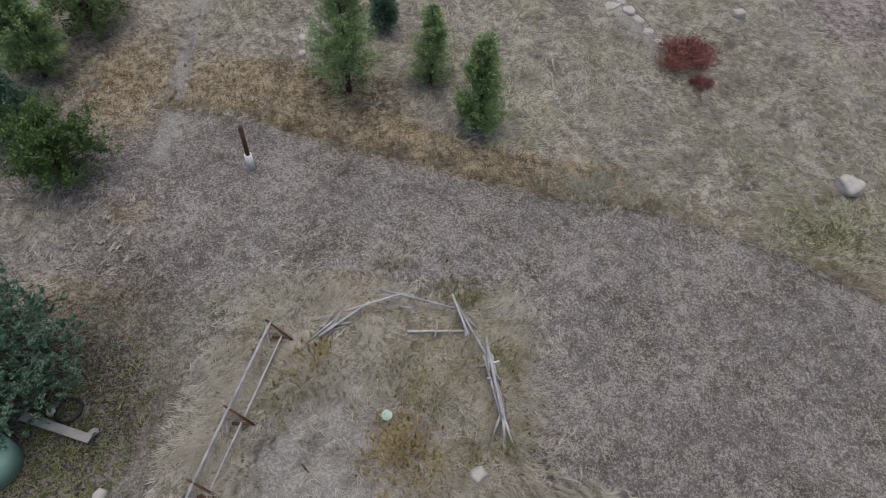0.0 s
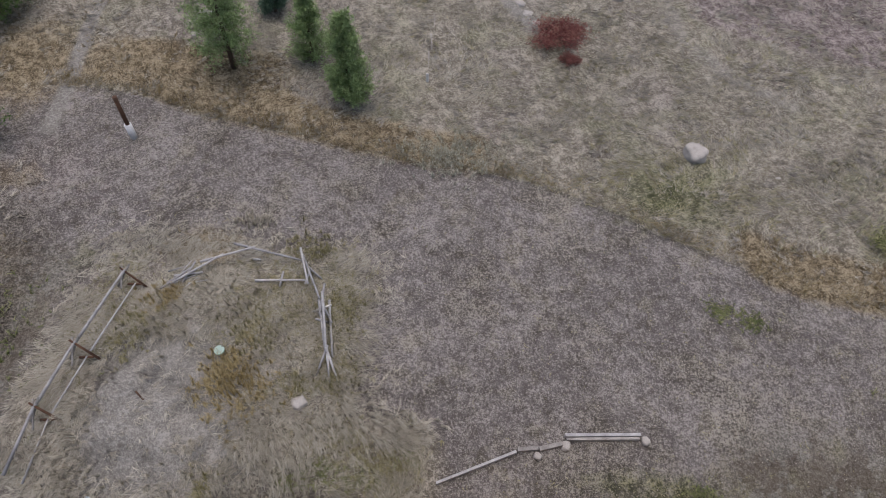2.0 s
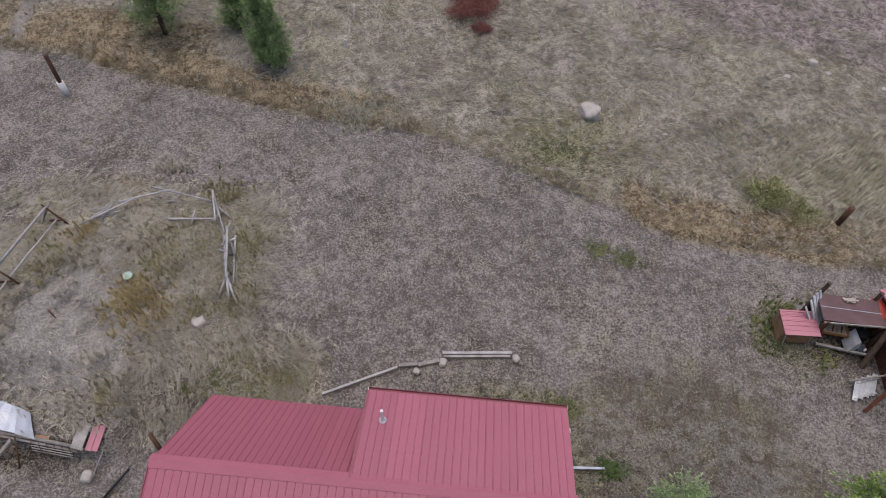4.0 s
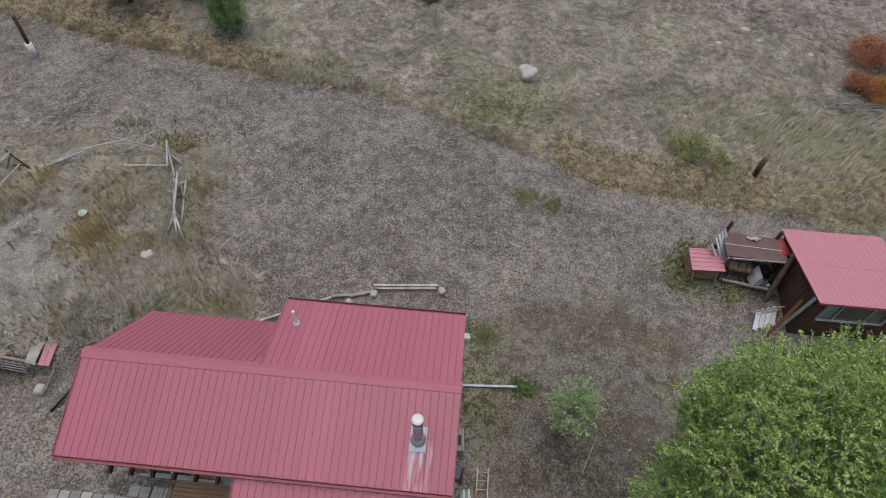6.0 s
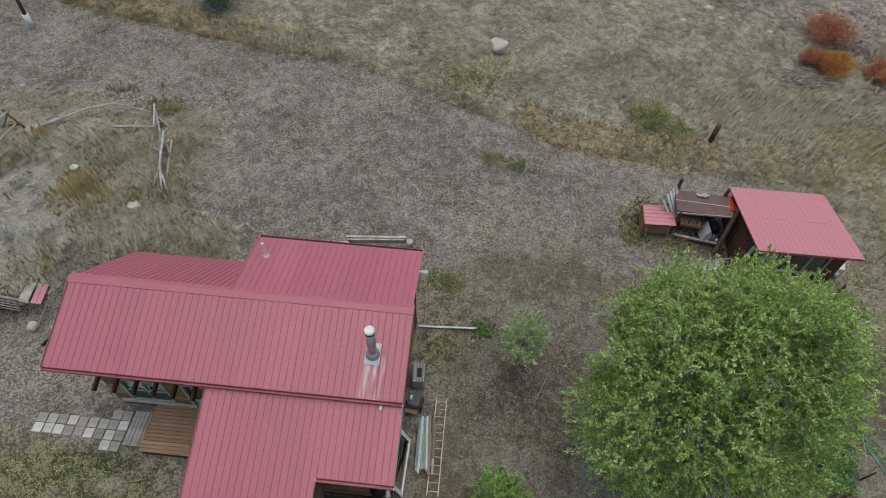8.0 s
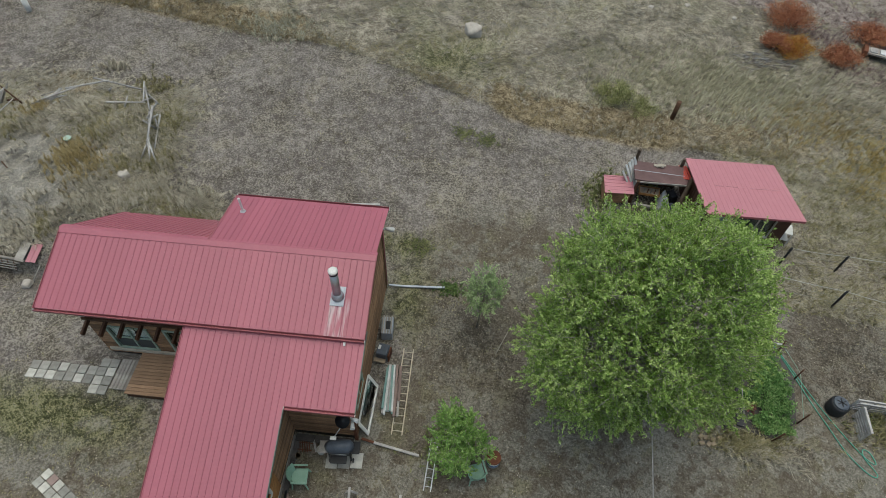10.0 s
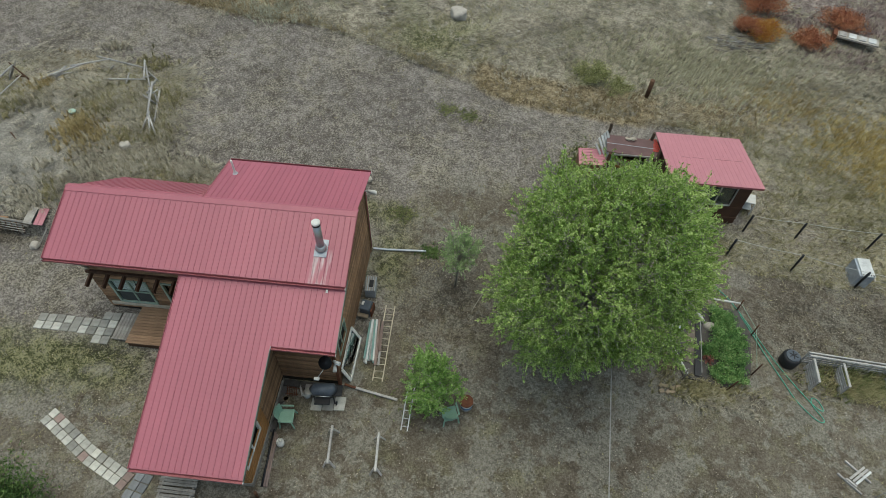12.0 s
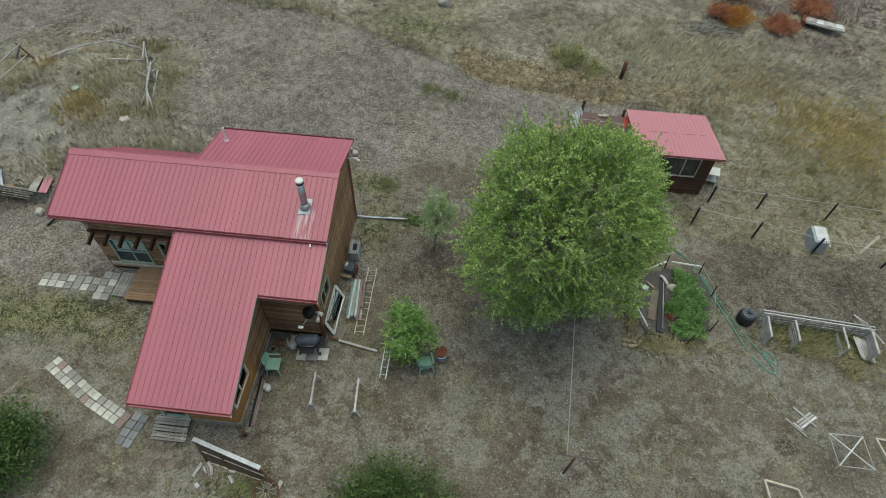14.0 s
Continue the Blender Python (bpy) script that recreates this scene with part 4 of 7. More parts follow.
# ---- the shed and its lean-to ----
def make_shed():
    s = thing("garden_shed", "dark brown shed with a faded red metal roof", "shed")
    z0 = -0.1
    roof_plane(s, "roof", 31.95, 36.5, (6.45, 2.98), (11.05, 2.2), "roof_old", 0.1)
    holes = [(32.72, 35.45, 1.3, 2.56)]
    wall = part("wall", wall_core(bmesh.new(), 1, 6.9, 0.1, 32.2, 36.2, z0, 2.8, holes), "shed_wall", s)
    for k in range(2):
        part("plank", boxed(((34.2, 6.83, 0.35 + 0.75 * k), (4.05, 0.04, 0.06))), "shed_wall", wall)
    part("wall", wall_core(bmesh.new(), 1, 10.8, 0.1, 32.2, 36.2, z0, 2.15), "shed_wall", s)
    part("wall", prism(bmesh.new(), [(6.9, z0), (10.8, z0), (10.8, 2.12), (6.9, 2.78)], 0, 36.1, 36.2), "shed_wall", s)
    wall = part("wall", prism(bmesh.new(), [(6.9, z0), (10.8, z0), (10.8, 2.12), (6.9, 2.78)], 0, 32.2, 32.3), "shed_wall", s)
    for k in range(14):
        y = 7.0 + k * 0.28
        part("board", box(bmesh.new(), (32.17, y, 1.1), (0.05, 0.26, 2.3 - 0.02 * k), None, 0.01), "shed_wall", wall)
    win = window(s, "window", 1, 6.85, 32.72, 35.45, 1.3, 2.56, -1, "alu", 2, "aluminium framed three-pane window", 0.03, (33.36, 34.68), 0.02)
    # added sheet behind the left pane, coloured like the sky it would reflect
    part("blind", boxed(((33.04, 6.93, 1.93), (0.62, 0.02, 1.24))), "blind", win, "blue-grey sheet behind one pane standing in for reflected sky")
    # plain dark sheet added behind the other two panes
    part("inner_screen", boxed(((34.4, 6.97, 1.93), (2.1, 0.02, 1.3))), "screen", win)
    part("lean_post", beam(bmesh.new(), (31.9, 7.1, 0.0), (32.05, 6.9, 2.7), 0.14, 0.14), "sage", s, "pale green corner post")
    for x0, x1 in ((32.9, 33.3), (33.45, 34.0), (34.2, 34.35), (34.6, 35.5), (35.65, 36.0)):
        part("seam", boxed((((x0 + x1) / 2, 8.75, 2.612), (x1 - x0, 0.025, 0.02))), "seam", s)
    # white appliance by the east wall
    w = thing("white_cabinet", "white open-fronted metal cabinet beside the shed", "cabinet", (36.95, 8.0, -0.2), -12)
    part("top", boxed(((0, 0, 0.95), (0.75, 0.7, 0.04))), "white", w)
    for x, y in ((-0.35, -0.33), (0.35, -0.33), (-0.35, 0.33), (0.35, 0.33)):
        part("leg", boxed(((x, y, 0.47), (0.05, 0.05, 0.94))), "white", w)
    part("shelf", boxed(((0, 0, 0.45), (0.7, 0.65, 0.03))), "white", w)
    part("back", boxed(((0, 0.33, 0.5), (0.7, 0.02, 0.9))), "black", w)


make_shed()


def make_lean_to():
    z = 0.3
    t = thing("lean_to", "open timber lean-to with a flat brown roof", "shelter")
    roof = bmesh.new()
    box(roof, (30.6, 9.95, 1.98), (2.75, 1.3, 0.05), Euler((radians(4), radians(2), radians(-2))).to_matrix())
    part("roof", roof, "brown_roof", t, "dark brown roll roofing")
    part("roof_seam", box(bmesh.new(), (30.6, 9.95, 2.012), (2.75, 0.03, 0.012), Euler((radians(4), radians(2), radians(-2))).to_matrix()), "tin", t)
    for x, y, h in ((29.35, 9.3, 1.95), (31.9, 9.3, 1.85), (29.3, 10.6, 2.9), (31.7, 10.6, 2.5)):
        tb = bmesh.new()
        tube(tb, [(x, y, 0.2), (x + 0.05, y, h)], [0.1, 0.085], 9)
        part("post", tb, "bark_dark" if h > 2 else "brown_wood", t)
    part("rail", beam(bmesh.new(), (29.5, 9.05, 0.55), (31.8, 8.7, 0.5), 0.12, 0.1), "grey_wood", t)
    tb = bmesh.new()
    tube(tb, [(31.4, 8.3, 0.2), (32.0, 9.4, 2.35)], [0.13, 0.1], 9)
    part("brace", tb, "bark_dark", t, "leaning weathered log")
    # dark board added at the back to deepen the shaded inside
    part("back_board", boxed(((30.6, 10.62, 0.9), (2.5, 0.04, 1.2))), "brown_wood", t)
    part("front_edge", boxed(((30.6, 9.28, 1.9), (2.7, 0.05, 0.09))), "grey_wood", t)
    # red sheet hung between lean-to and shed
    r = thing("red_awning", "bright red ribbed sheet leaning under the shed eave", "awning")
    b = bmesh.new()
    for k in range(4):
        box(b, (31.72 + 0.1 * k, 10.2 - 0.02 * k, 1.95 + 0.02 * k), (0.07, 1.0, 0.04), Euler((0, radians(-12), radians(8))).to_matrix())
    part("slats", b, "red_paint", r)
    # pale planks leaning
    p = thing("leaning_planks", "stack of whitewashed weathered planks leaning on a post", "planks")
    for k, (a, b) in enumerate((((29.51, 9.5, 0.9), (28.76, 10.1, 2.25)), ((29.55, 9.6, 0.98), (28.93, 10.3, 2.28)), ((29.6, 9.72, 1.05), (29.07, 10.45, 2.33)), ((29.66, 9.86, 1.15), (29.22, 10.57, 2.4)), ((29.4, 9.45, 0.85), (28.65, 9.95, 1.95)))):
        part("plank", beam(bmesh.new(), a, b, 0.15, 0.04), "whitewash", p)
    # crate with red metal lid
    c = thing("covered_crate", "low crate on legs with a red metal lid", "crate")
    bm = bmesh.new()
    for k in range(5):
        box(bm, (28.55, 9.0 + 0.24 * k, 1.37 + 0.02 * k), (1.5, 0.232, 0.03), Euler((radians(6), 0, radians(2))).to_matrix())
    part("lid", bm, "roof_old", c, "faded red metal lid")
    for k in range(5):
        part("lid_rib", beam(bmesh.new(), (27.8, 9.1 + 0.22 * k, 1.395 + 0.02 * k), (29.28, 9.12 + 0.22 * k, 1.395 + 0.02 * k), 0.03, 0.03), "roof_old", c)
    part("body", boxed(((28.5, 9.5, 0.9), (1.35, 0.95, 0.75))), "siding", c, "tan boarded body")
    for x, y in ((28.0, 9.0), (29.05, 9.0), (28.0, 9.9), (29.05, 9.9)):
        part("leg", beam(bmesh.new(), (x + 0.1, y - 0.08, 0.4), (x, y, 1.0), 0.06, 0.06), "grey_wood", c)
    # oddments kept under the lean-to
    o = thing("cloth_bundle", "pale canvas bundle stored under the lean-to", "bundle", (31.0, 9.25, 0.5), 20)
    tb = bmesh.new()
    prism(tb, [(-0.28, 0.0), (0.3, 0.0), (0.22, 0.4), (0.02, 0.72), (-0.12, 0.5)], 1, -0.35, 0.3)
    for v in tb.verts:
        v.co.x += 0.35 * v.co.y
    part("canvas", tb, "whitewash", o)
    part("dark_box", boxed(((0.55, 0.15, 0.25), (0.4, 0.5, 0.5)), bevel=0.03), "black", o)
    o = thing("wooden_tray", "tan wooden tray with old tools under the lean-to", "tray", (30.25, 9.6, 0.55), -6)
    part("tray_base", boxed(((0, 0, 0.42), (1.0, 0.55, 0.03))), "brick", o)
    for x, y, sx, sy in ((0, 0.28, 1.06, 0.04), (0, -0.28, 1.06, 0.04), (0.51, 0, 0.04, 0.52), (-0.51, 0, 0.04, 0.52)):
        part("tray_side", boxed(((x, y, 0.44), (sx, sy, 0.14)), bevel=0.006), "siding_new", o)
    for x in (-0.42, 0.42):
        for y in (-0.22, 0.22):
            part("leg", boxed(((x, y, 0.15), (0.06, 0.06, 0.52))), "brown_wood", o)
    for k in range(4):
        rod_bm = bmesh.new()
        tube(rod_bm, [(-0.3 + 0.18 * k, -0.15, 0.47), (-0.2 + 0.18 * k, 0.15, 0.47)], 0.03, 6)
        part("tool", rod_bm, "rust" if k % 2 else "grey_wood", o)
    o = thing("plastic_bag", "blue and white bag on the ground", "bag", (31.4, 9.05, 0.4))
    tb = bmesh.new()
    tube(tb, [(0, 0, -0.05), (0, 0.02, 0.15), (0.05, 0, 0.35)], [0.2, 0.24, 0.08], 9)
    part("body", tb, "cover", o)
    part("top", boxed(((0.12, -0.1, 0.16), (0.2, 0.15, 0.18)), bevel=0.04), "white", o)
    o = thing("small_bundle", "bunch of white scraps lying on the brown roof", "scrap", (30.55, 10.35, 2.07))
    tb = bmesh.new()
    for k in range(7):
        beam(tb, (R.uniform(-0.3, 0.1), R.uniform(-0.12, 0.12), 0.03), (R.uniform(0.0, 0.35), R.uniform(-0.12, 0.12), 0.09), 0.07, 0.05)
    part("scraps", tb, "pale_wood", o)


make_lean_to()


# ---- trees and shrubs ----
def unit_vectors(n, up=0.0):
    v = RN.standard_normal((n, 3))
    v[:, 2] += up
    return v / np.linalg.norm(v, axis=1, keepdims=True)


def leaf_cloud(centres, size, up=0.6, slim=0.55):
    """Diamond-shaped leaves, one at each centre."""
    n = len(centres)
    normal = unit_vectors(n, up)
    a = np.cross(normal, unit_vectors(n))
    a /= np.linalg.norm(a, axis=1, keepdims=True) + 1e-9
    b = np.cross(normal, a)
    s = size * RN.uniform(0.6, 1.35, (n, 1))
    v = np.stack([centres - a * s, centres + b * s * slim * 0.7 - normal * s * 0.1, centres + a * s, centres - b * s * slim * 0.7 - normal * s * 0.1], 1).reshape(-1, 3)
    f = np.arange(4 * n).reshape(-1, 4)
    return v, f


def limbs(bm, base, tips, r0, fork=0.45, n=6):
    """Curved limbs from points on the trunk to the tips."""
    for start, tip, r in tips:
        start, tip = Vector(start), Vector(tip)
        d = tip - start
        mid = start + d * 0.5 + Vector((R.uniform(-0.12, 0.12), R.uniform(-0.12, 0.12), 0.1)) * d.length
        tube(bm, [start, (start + mid) / 2, mid, (mid + tip) / 2 + Vector((0, 0, 0.03 * d.length)), tip], [r, r * 0.8, r * 0.6, r * 0.4, r * 0.15], n)


def sprays(t, roots, ways, length, per, size, mat, bark, slim=0.42):
    """Thin twigs from roots along ways, each with leaves set along it."""
    n = len(roots)
    ln = length * RN.uniform(0.5, 1.25, (n, 1))
    tips = roots + ways * ln
    side = np.cross(ways, unit_vectors(n))
    side /= np.linalg.norm(side, axis=1, keepdims=True) + 1e-9
    other = np.cross(ways, side)
    r = 0.013 * RN.uniform(0.7, 1.6, (n, 1))
    tv = np.stack([roots + side * r, roots - side * r * 0.5 + other * r, roots - side * r * 0.5 - other * r, tips], 1).reshape(-1, 3)
    k = (np.arange(n) * 4)[:, None]
    tf = np.concatenate([k + np.array([a]) for a in ((0, 1, 3), (1, 2, 3), (2, 0, 3))])
    tagged(cloud("spray", tv, tf, bark, t), kind="stuff")
    s = RN.uniform(0.08, 1.05, (n, per, 1))
    c = (roots[:, None] + (tips - roots)[:, None] * s).reshape(-1, 3)
    c = c + RN.standard_normal(c.shape) * size * 0.55
    way = np.repeat(ways, per, 0) * 0.8 + unit_vectors(n * per, 0.1) * 0.9
    way /= np.linalg.norm(way, axis=1, keepdims=True)
    b = np.cross(way, unit_vectors(n * per, 1.1))
    b /= np.linalg.norm(b, axis=1, keepdims=True) + 1e-9
    g = size * RN.uniform(0.55, 1.3, (n * per, 1))
    v = np.stack([c - way * g, c + b * g * slim, c + way * g, c - b * g * slim], 1).reshape(-1, 3)
    v[:, 2] = np.maximum(v[:, 2], 0.04)
    tagged(cloud("crown", v, np.arange(len(v)).reshape(-1, 4), mat, t), kind="stuff")


def broad_tree(name, label, category, x, y, height, centre, radii, boughs, twigs, leaves, size, mat, bark="bark", trunk=0.16, stems=1, hollow=0.35, group="", spray=0.0, boughlets=0):
    """Trunk, limbs and a crown of leaf sprays round the ends of the limbs."""
    z = gz(x, y)
    t = thing(name, label, category, (x, y, z), group=group)
    c, rad = np.array(centre, float) - (x, y, z), np.array(radii, float)
    tb = bmesh.new()
    for k in range(stems):
        lean = Vector((R.uniform(-0.25, 0.25), R.uniform(-0.25, 0.25), 0)) * (0.4 if stems == 1 else 1.4)
        top = Vector((c[0], c[1], c[2] + rad[2] * 0.35))
        off = Vector((R.uniform(-0.15, 0.15), R.uniform(-0.15, 0.15), 0)) * (stems > 1)
        tube(tb, [off - Vector((0, 0, 0.1)), off + top * 0.33 + lean * 0.3, off + top * 0.66 + lean, top + lean * 2], [trunk * 1.2, trunk * 0.85, trunk * 0.55, trunk * 0.15], 10)
    smooth(part("trunk", tb, bark, t))
    d = unit_vectors(boughs, 0.35)
    reach = RN.uniform(0.62, 1.0, (boughs, 1)) ** 0.6
    wobble = 1 + 0.16 * np.sin(3 * np.arctan2(d[:, 1], d[:, 0]) + 1.0)[:, None] + 0.1 * RN.standard_normal((boughs, 1))
    ends = c + d * rad * reach * wobble * 0.86
    ends[:, 2] = np.maximum(ends[:, 2], 0.17 * height)
    lb = bmesh.new()
    tips = []
    for e in ends[: min(boughs, 90)]:
        f = R.uniform(0.3, 0.8)
        tips.append(((c[0] * f, c[1] * f, max(0.3, (c[2] + rad[2] * 0.3) * f * min(1, 0.4 + e[2] / (c[2] + rad[2])))), tuple(e), trunk * R.uniform(0.16, 0.34)))
    limbs(lb, None, tips, trunk)
    smooth(part("limb", lb, bark, t))
    if boughlets:
        # slender pale branches that show between the leaves
        bb = bmesh.new()
        for e, dd in zip(ends[:boughlets], d[:boughlets]):
            e = Vector(e) - Vector(dd) * R.uniform(0.1, 0.5)
            side = Vector((R.uniform(-1, 1), R.uniform(-1, 1), R.uniform(-0.2, 0.5)))
            a = e - (Vector(dd) + side * 0.8).normalized() * R.uniform(0.6, 1.3)
            b = e + (Vector(dd) * 0.7 + side * 0.6).normalized() * R.uniform(0.2, 0.5)
            tube(bb, [a, (a + e) / 2 + side * 0.08, e, b], [0.026, 0.021, 0.015, 0.006], 4, False)
        part("branch", bb, bark, t)
    if spray:
        k = boughs * twigs
        dd = np.repeat(d, twigs, 0)
        roots = np.repeat(ends, twigs, 0) + RN.standard_normal((k, 3)) * rad * (0.13, 0.13, 0.1) - dd * rad * np.abs(RN.normal(0, hollow * 0.45, (k, 1)))
        if boughlets:
            # a closed crown: sprays all over a lumpy, lobed shell
            dd = unit_vectors(k, 0.3)
            lobes = 0.17 * value_noise(dd[:, 0] * 3 + dd[:, 2], dd[:, 1] * 3 - dd[:, 2], 1.0, 3) + 0.16 * value_noise(dd[:, 0] * 6.3, dd[:, 1] * 7 + 5 * dd[:, 2], 1.0, 4)
            depth = np.clip(1.0 + lobes - np.abs(RN.normal(0, 0.17, k)), 0.35, 1.25)[:, None]
            roots = c + dd * rad * depth * 0.96
            roots[:, 0] += 0.16 * (roots[:, 1] - c[1])
            roots = roots[roots[:, 2] > 0.11 * height]
            k = len(roots)
            dd = (roots - c) / rad
            dd /= np.linalg.norm(dd, axis=1, keepdims=True)
        ways = dd * 0.55 + unit_vectors(k, 0.45) * 0.75
        ways /= np.linalg.norm(ways, axis=1, keepdims=True)
        sprays(t, roots, ways, spray, max(4, leaves // k), size, mat, bark)
        return t
    # leaf sprays along the outer part of each bough
    pts = []
    per = max(1, leaves // (boughs * twigs))
    for e, dd in zip(ends, d):
        for k in range(twigs):
            p = e + RN.standard_normal(3) * rad * (0.16, 0.16, 0.12) - dd * rad * abs(RN.normal(0, hollow * 0.5))
            way = unit_vectors(1, 0.1)[0] * 0.6 + dd * 0.5
            s = RN.uniform(0, 1, (per, 1))
            pts.append(p + way * s * rad.mean() * 0.2 + RN.standard_normal((per, 3)) * rad.mean() * 0.04)
    pts = np.concatenate(pts)
    pts[:, 2] = np.maximum(pts[:, 2], 0.05)
    crown = cloud("crown", *leaf_cloud(pts, size, 1.0), mat, t)
    return t


def conifer(name, label, x, y, height, width, mat, density=1.0, group=""):
    z = gz(x, y)
    t = thing(name, label, "pine tree", (x, y, z), group=group)
    tb = bmesh.new()
    tube(tb, [(0, 0, -0.1), (0.03, 0, height * 0.5), (0, 0, height)], [0.06 + 0.012 * height, 0.04 + 0.006 * height, 0.012], 8)
    smooth(part("trunk", tb, "bark_dark", t))
    lb = bmesh.new()
    V, tri = [], []
    base = 0
    zz = height * 0.1
    while zz < height * 0.98:
        f = 1 - (zz / height - 0.1) / 0.9
        ln = width * 0.5 * (0.25 + 0.75 * f ** 0.8) * (1 if f > 0.06 else 0.4)
        for k in range(R.randint(9, 12)):
            zz += height * R.uniform(-0.012, 0.012)
            a, length = R.uniform(0, 2 * math.pi), ln * R.uniform(0.35, 1.1)
            d = np.array([math.cos(a), math.sin(a), R.uniform(0.15, 0.75)])
            start, end = np.array([0, 0, zz]), np.array([0, 0, zz]) + d * length
            tube(lb, [start, (start + end) / 2 - np.array([0, 0, 0.05 * length]), end], [0.012, 0.008, 0.004], 4, False)
            n = int((110 * length + 22) * density) + 6
            s = RN.uniform(0.15, 1.05, (n, 1)) ** 0.7
            c = start + (end - start) * s + RN.standard_normal((n, 3)) * (0.07 * length + 0.04)
            way = unit_vectors(n, 0.25) * 0.85 + d * 0.55
            way /= np.linalg.norm(way, axis=1, keepdims=True)
            side = np.cross(way, np.array([0, 0, 1.0]) + 0.35 * RN.standard_normal((n, 3)))
            side /= np.linalg.norm(side, axis=1, keepdims=True) + 1e-9
            long = RN.uniform(0.1, 0.2, (n, 1))
            wid = 0.028
            V.append(np.stack([c - side * wid, c + side * wid, c + way * long], 1).reshape(-1, 3))
        zz += height * 0.034 * R.uniform(0.8, 1.2)
    part("limb", lb, "bark_dark", t)
    V = np.concatenate(V)
    cloud("crown", V, np.arange(len(V)).reshape(-1, 3), mat, t)
    return t


def shrub(name, label, x, y, r, h, leaves, size, mat, bark="bark_dark", group=""):
    """A low bush of many stems with leaf sprays to the ground."""
    z = gz(x, y)
    t = thing(name, label, "shrub", (x, y, z), R.uniform(0, 360), group=group)
    n = max(14, int(30 * r))
    lb = bmesh.new()
    pts = []
    for k in range(n):
        a, q = R.uniform(0, 2 * math.pi), math.sqrt(R.uniform(0.02, 1))
        hh = h * (1 - 0.55 * q * q) * R.uniform(0.75, 1.12)
        rr = r * q * R.uniform(0.85, 1.15)
        tip = np.array([math.cos(a) * rr, math.sin(a) * rr, max(0.12, hh)])
        base = np.array([math.cos(a) * rr * 0.25, math.sin(a) * rr * 0.25, -0.05])
        tube(lb, [base, (base + tip) / 2 + np.array([0, 0, 0.1 * h]), tip], [0.022, 0.014, 0.006], 4, False)
        m = max(4, leaves // n)
        s = RN.uniform(0.25, 1.0, (m, 1)) ** 0.6
        p = base + (tip - base) * s
        p[:, 2] += 0.1 * h * np.sin(np.pi * s[:, 0])
        pts.append(p + RN.standard_normal((m, 3)) * (0.16 * r, 0.16 * r, 0.1 * h))
    part("stem", lb, bark, t)
    pts = np.concatenate(pts)
    pts[:, 2] = np.maximum(pts[:, 2], 0.03)
    cloud("foliage", *leaf_cloud(pts, size), mat, t)
    return t


# big birch beside the yard
broad_tree("birch_tree", "tall birch with a broad yellow-green crown in the yard", "tree", 27.0, -1.2, 10.4, (27.4, -1.75, 5.6), (3.8, 3.55, 4.95), 480, 15, 270000, 0.05, "leaf_birch", "bark", 0.2, 3, spray=0.68, boughlets=200)
broad_tree("sapling", "thin pale-leaved sapling with bare lower stem", "tree", 21.75, 1.1, 3.9, (21.9, 1.25, 2.4), (0.9, 0.95, 1.3), 50, 7, 8500, 0.042, "leaf_pale", "bark", 0.045, spray=0.4)
broad_tree("young_tree", "small bushy bright green tree in the yard", "tree", 21.3, -5.2, 3.0, (21.35, -4.85, 1.6), (1.15, 1.1, 1.2), 90, 9, 24000, 0.05, "leaf_bright", "bark", 0.05, 3, spray=0.42)
shrub("lilac_bush", "round dark green leafy bush in the yard", 21.8, -12.5, 2.7, 1.7, 19000, 0.07, "leaf_dark")
shrub("lilac_bush", "dark green bush at the edge of the yard", 6.3, -11.6, 2.0, 2.3, 14000, 0.07, "leaf_dark")
shrub("yellow_shrub", "yellow-green bush in the rough grass", 28.9, 16.9, 1.15, 1.0, 3800, 0.055, "leaf_yellow")
shrub("yellow_shrub", "low pale green bush in the rough grass", 30.5, 16.2, 1.0, 0.6, 1900, 0.05, "leaf_yellow")
shrub("autumn_bush", "orange and red autumn bush on the slope", 41.3, 26.0, 1.6, 1.5, 6500, 0.055, "leaf_rust", group="autumn bushes")
shrub("autumn_bush", "rusty orange autumn bush on the slope", 39.7, 22.9, 1.05, 1.2, 4500, 0.05, "leaf_rust", group="autumn bushes")
shrub("autumn_bush", "yellow-orange autumn bush on the slope", 40.9, 22.8, 1.15, 1.3, 5200, 0.05, "leaf_orange", group="autumn bushes")
shrub("autumn_bush", "dull red autumn bush in the grass", 44.0, 22.7, 1.3, 1.0, 4500, 0.055, "leaf_rust", group="autumn bushes")
shrub("autumn_bush", "dull red autumn bush in the grass", 46.6, 25.0, 1.6, 1.0, 4500, 0.06, "leaf_rust", group="autumn bushes")
shrub("red_bush", "dark red autumn bush on the hillside", 13.3, 28.7, 1.6, 1.1, 6000, 0.06, "leaf_red")
shrub("red_bush", "small dark red bush on the hillside", 13.9, 26.9, 0.6, 0.6, 1500, 0.05, "leaf_red")
conifer("pine", "young green pine on the slope", 2.67, 22.3, 5.0, 2.3, "needle", 0.7, "young pines")
conifer("pine", "young green pine, the tallest of the group", -3.7, 23.6, 6.6, 3.8, "needle", 0.45, "young pines")
conifer("pine", "slim young green pine", 0.2, 24.8, 4.2, 2.3, "needle", 0.4, "young pines")
conifer("pine", "dark young pine farther up the slope", -2.7, 28.4, 3.2, 1.6, "needle_blue", 1.0, "young pines")
conifer("pine", "pale green pine at the edge of the meadow", -17.9, 22.3, 5.2, 3.4, "needle", 0.8, "young pines")
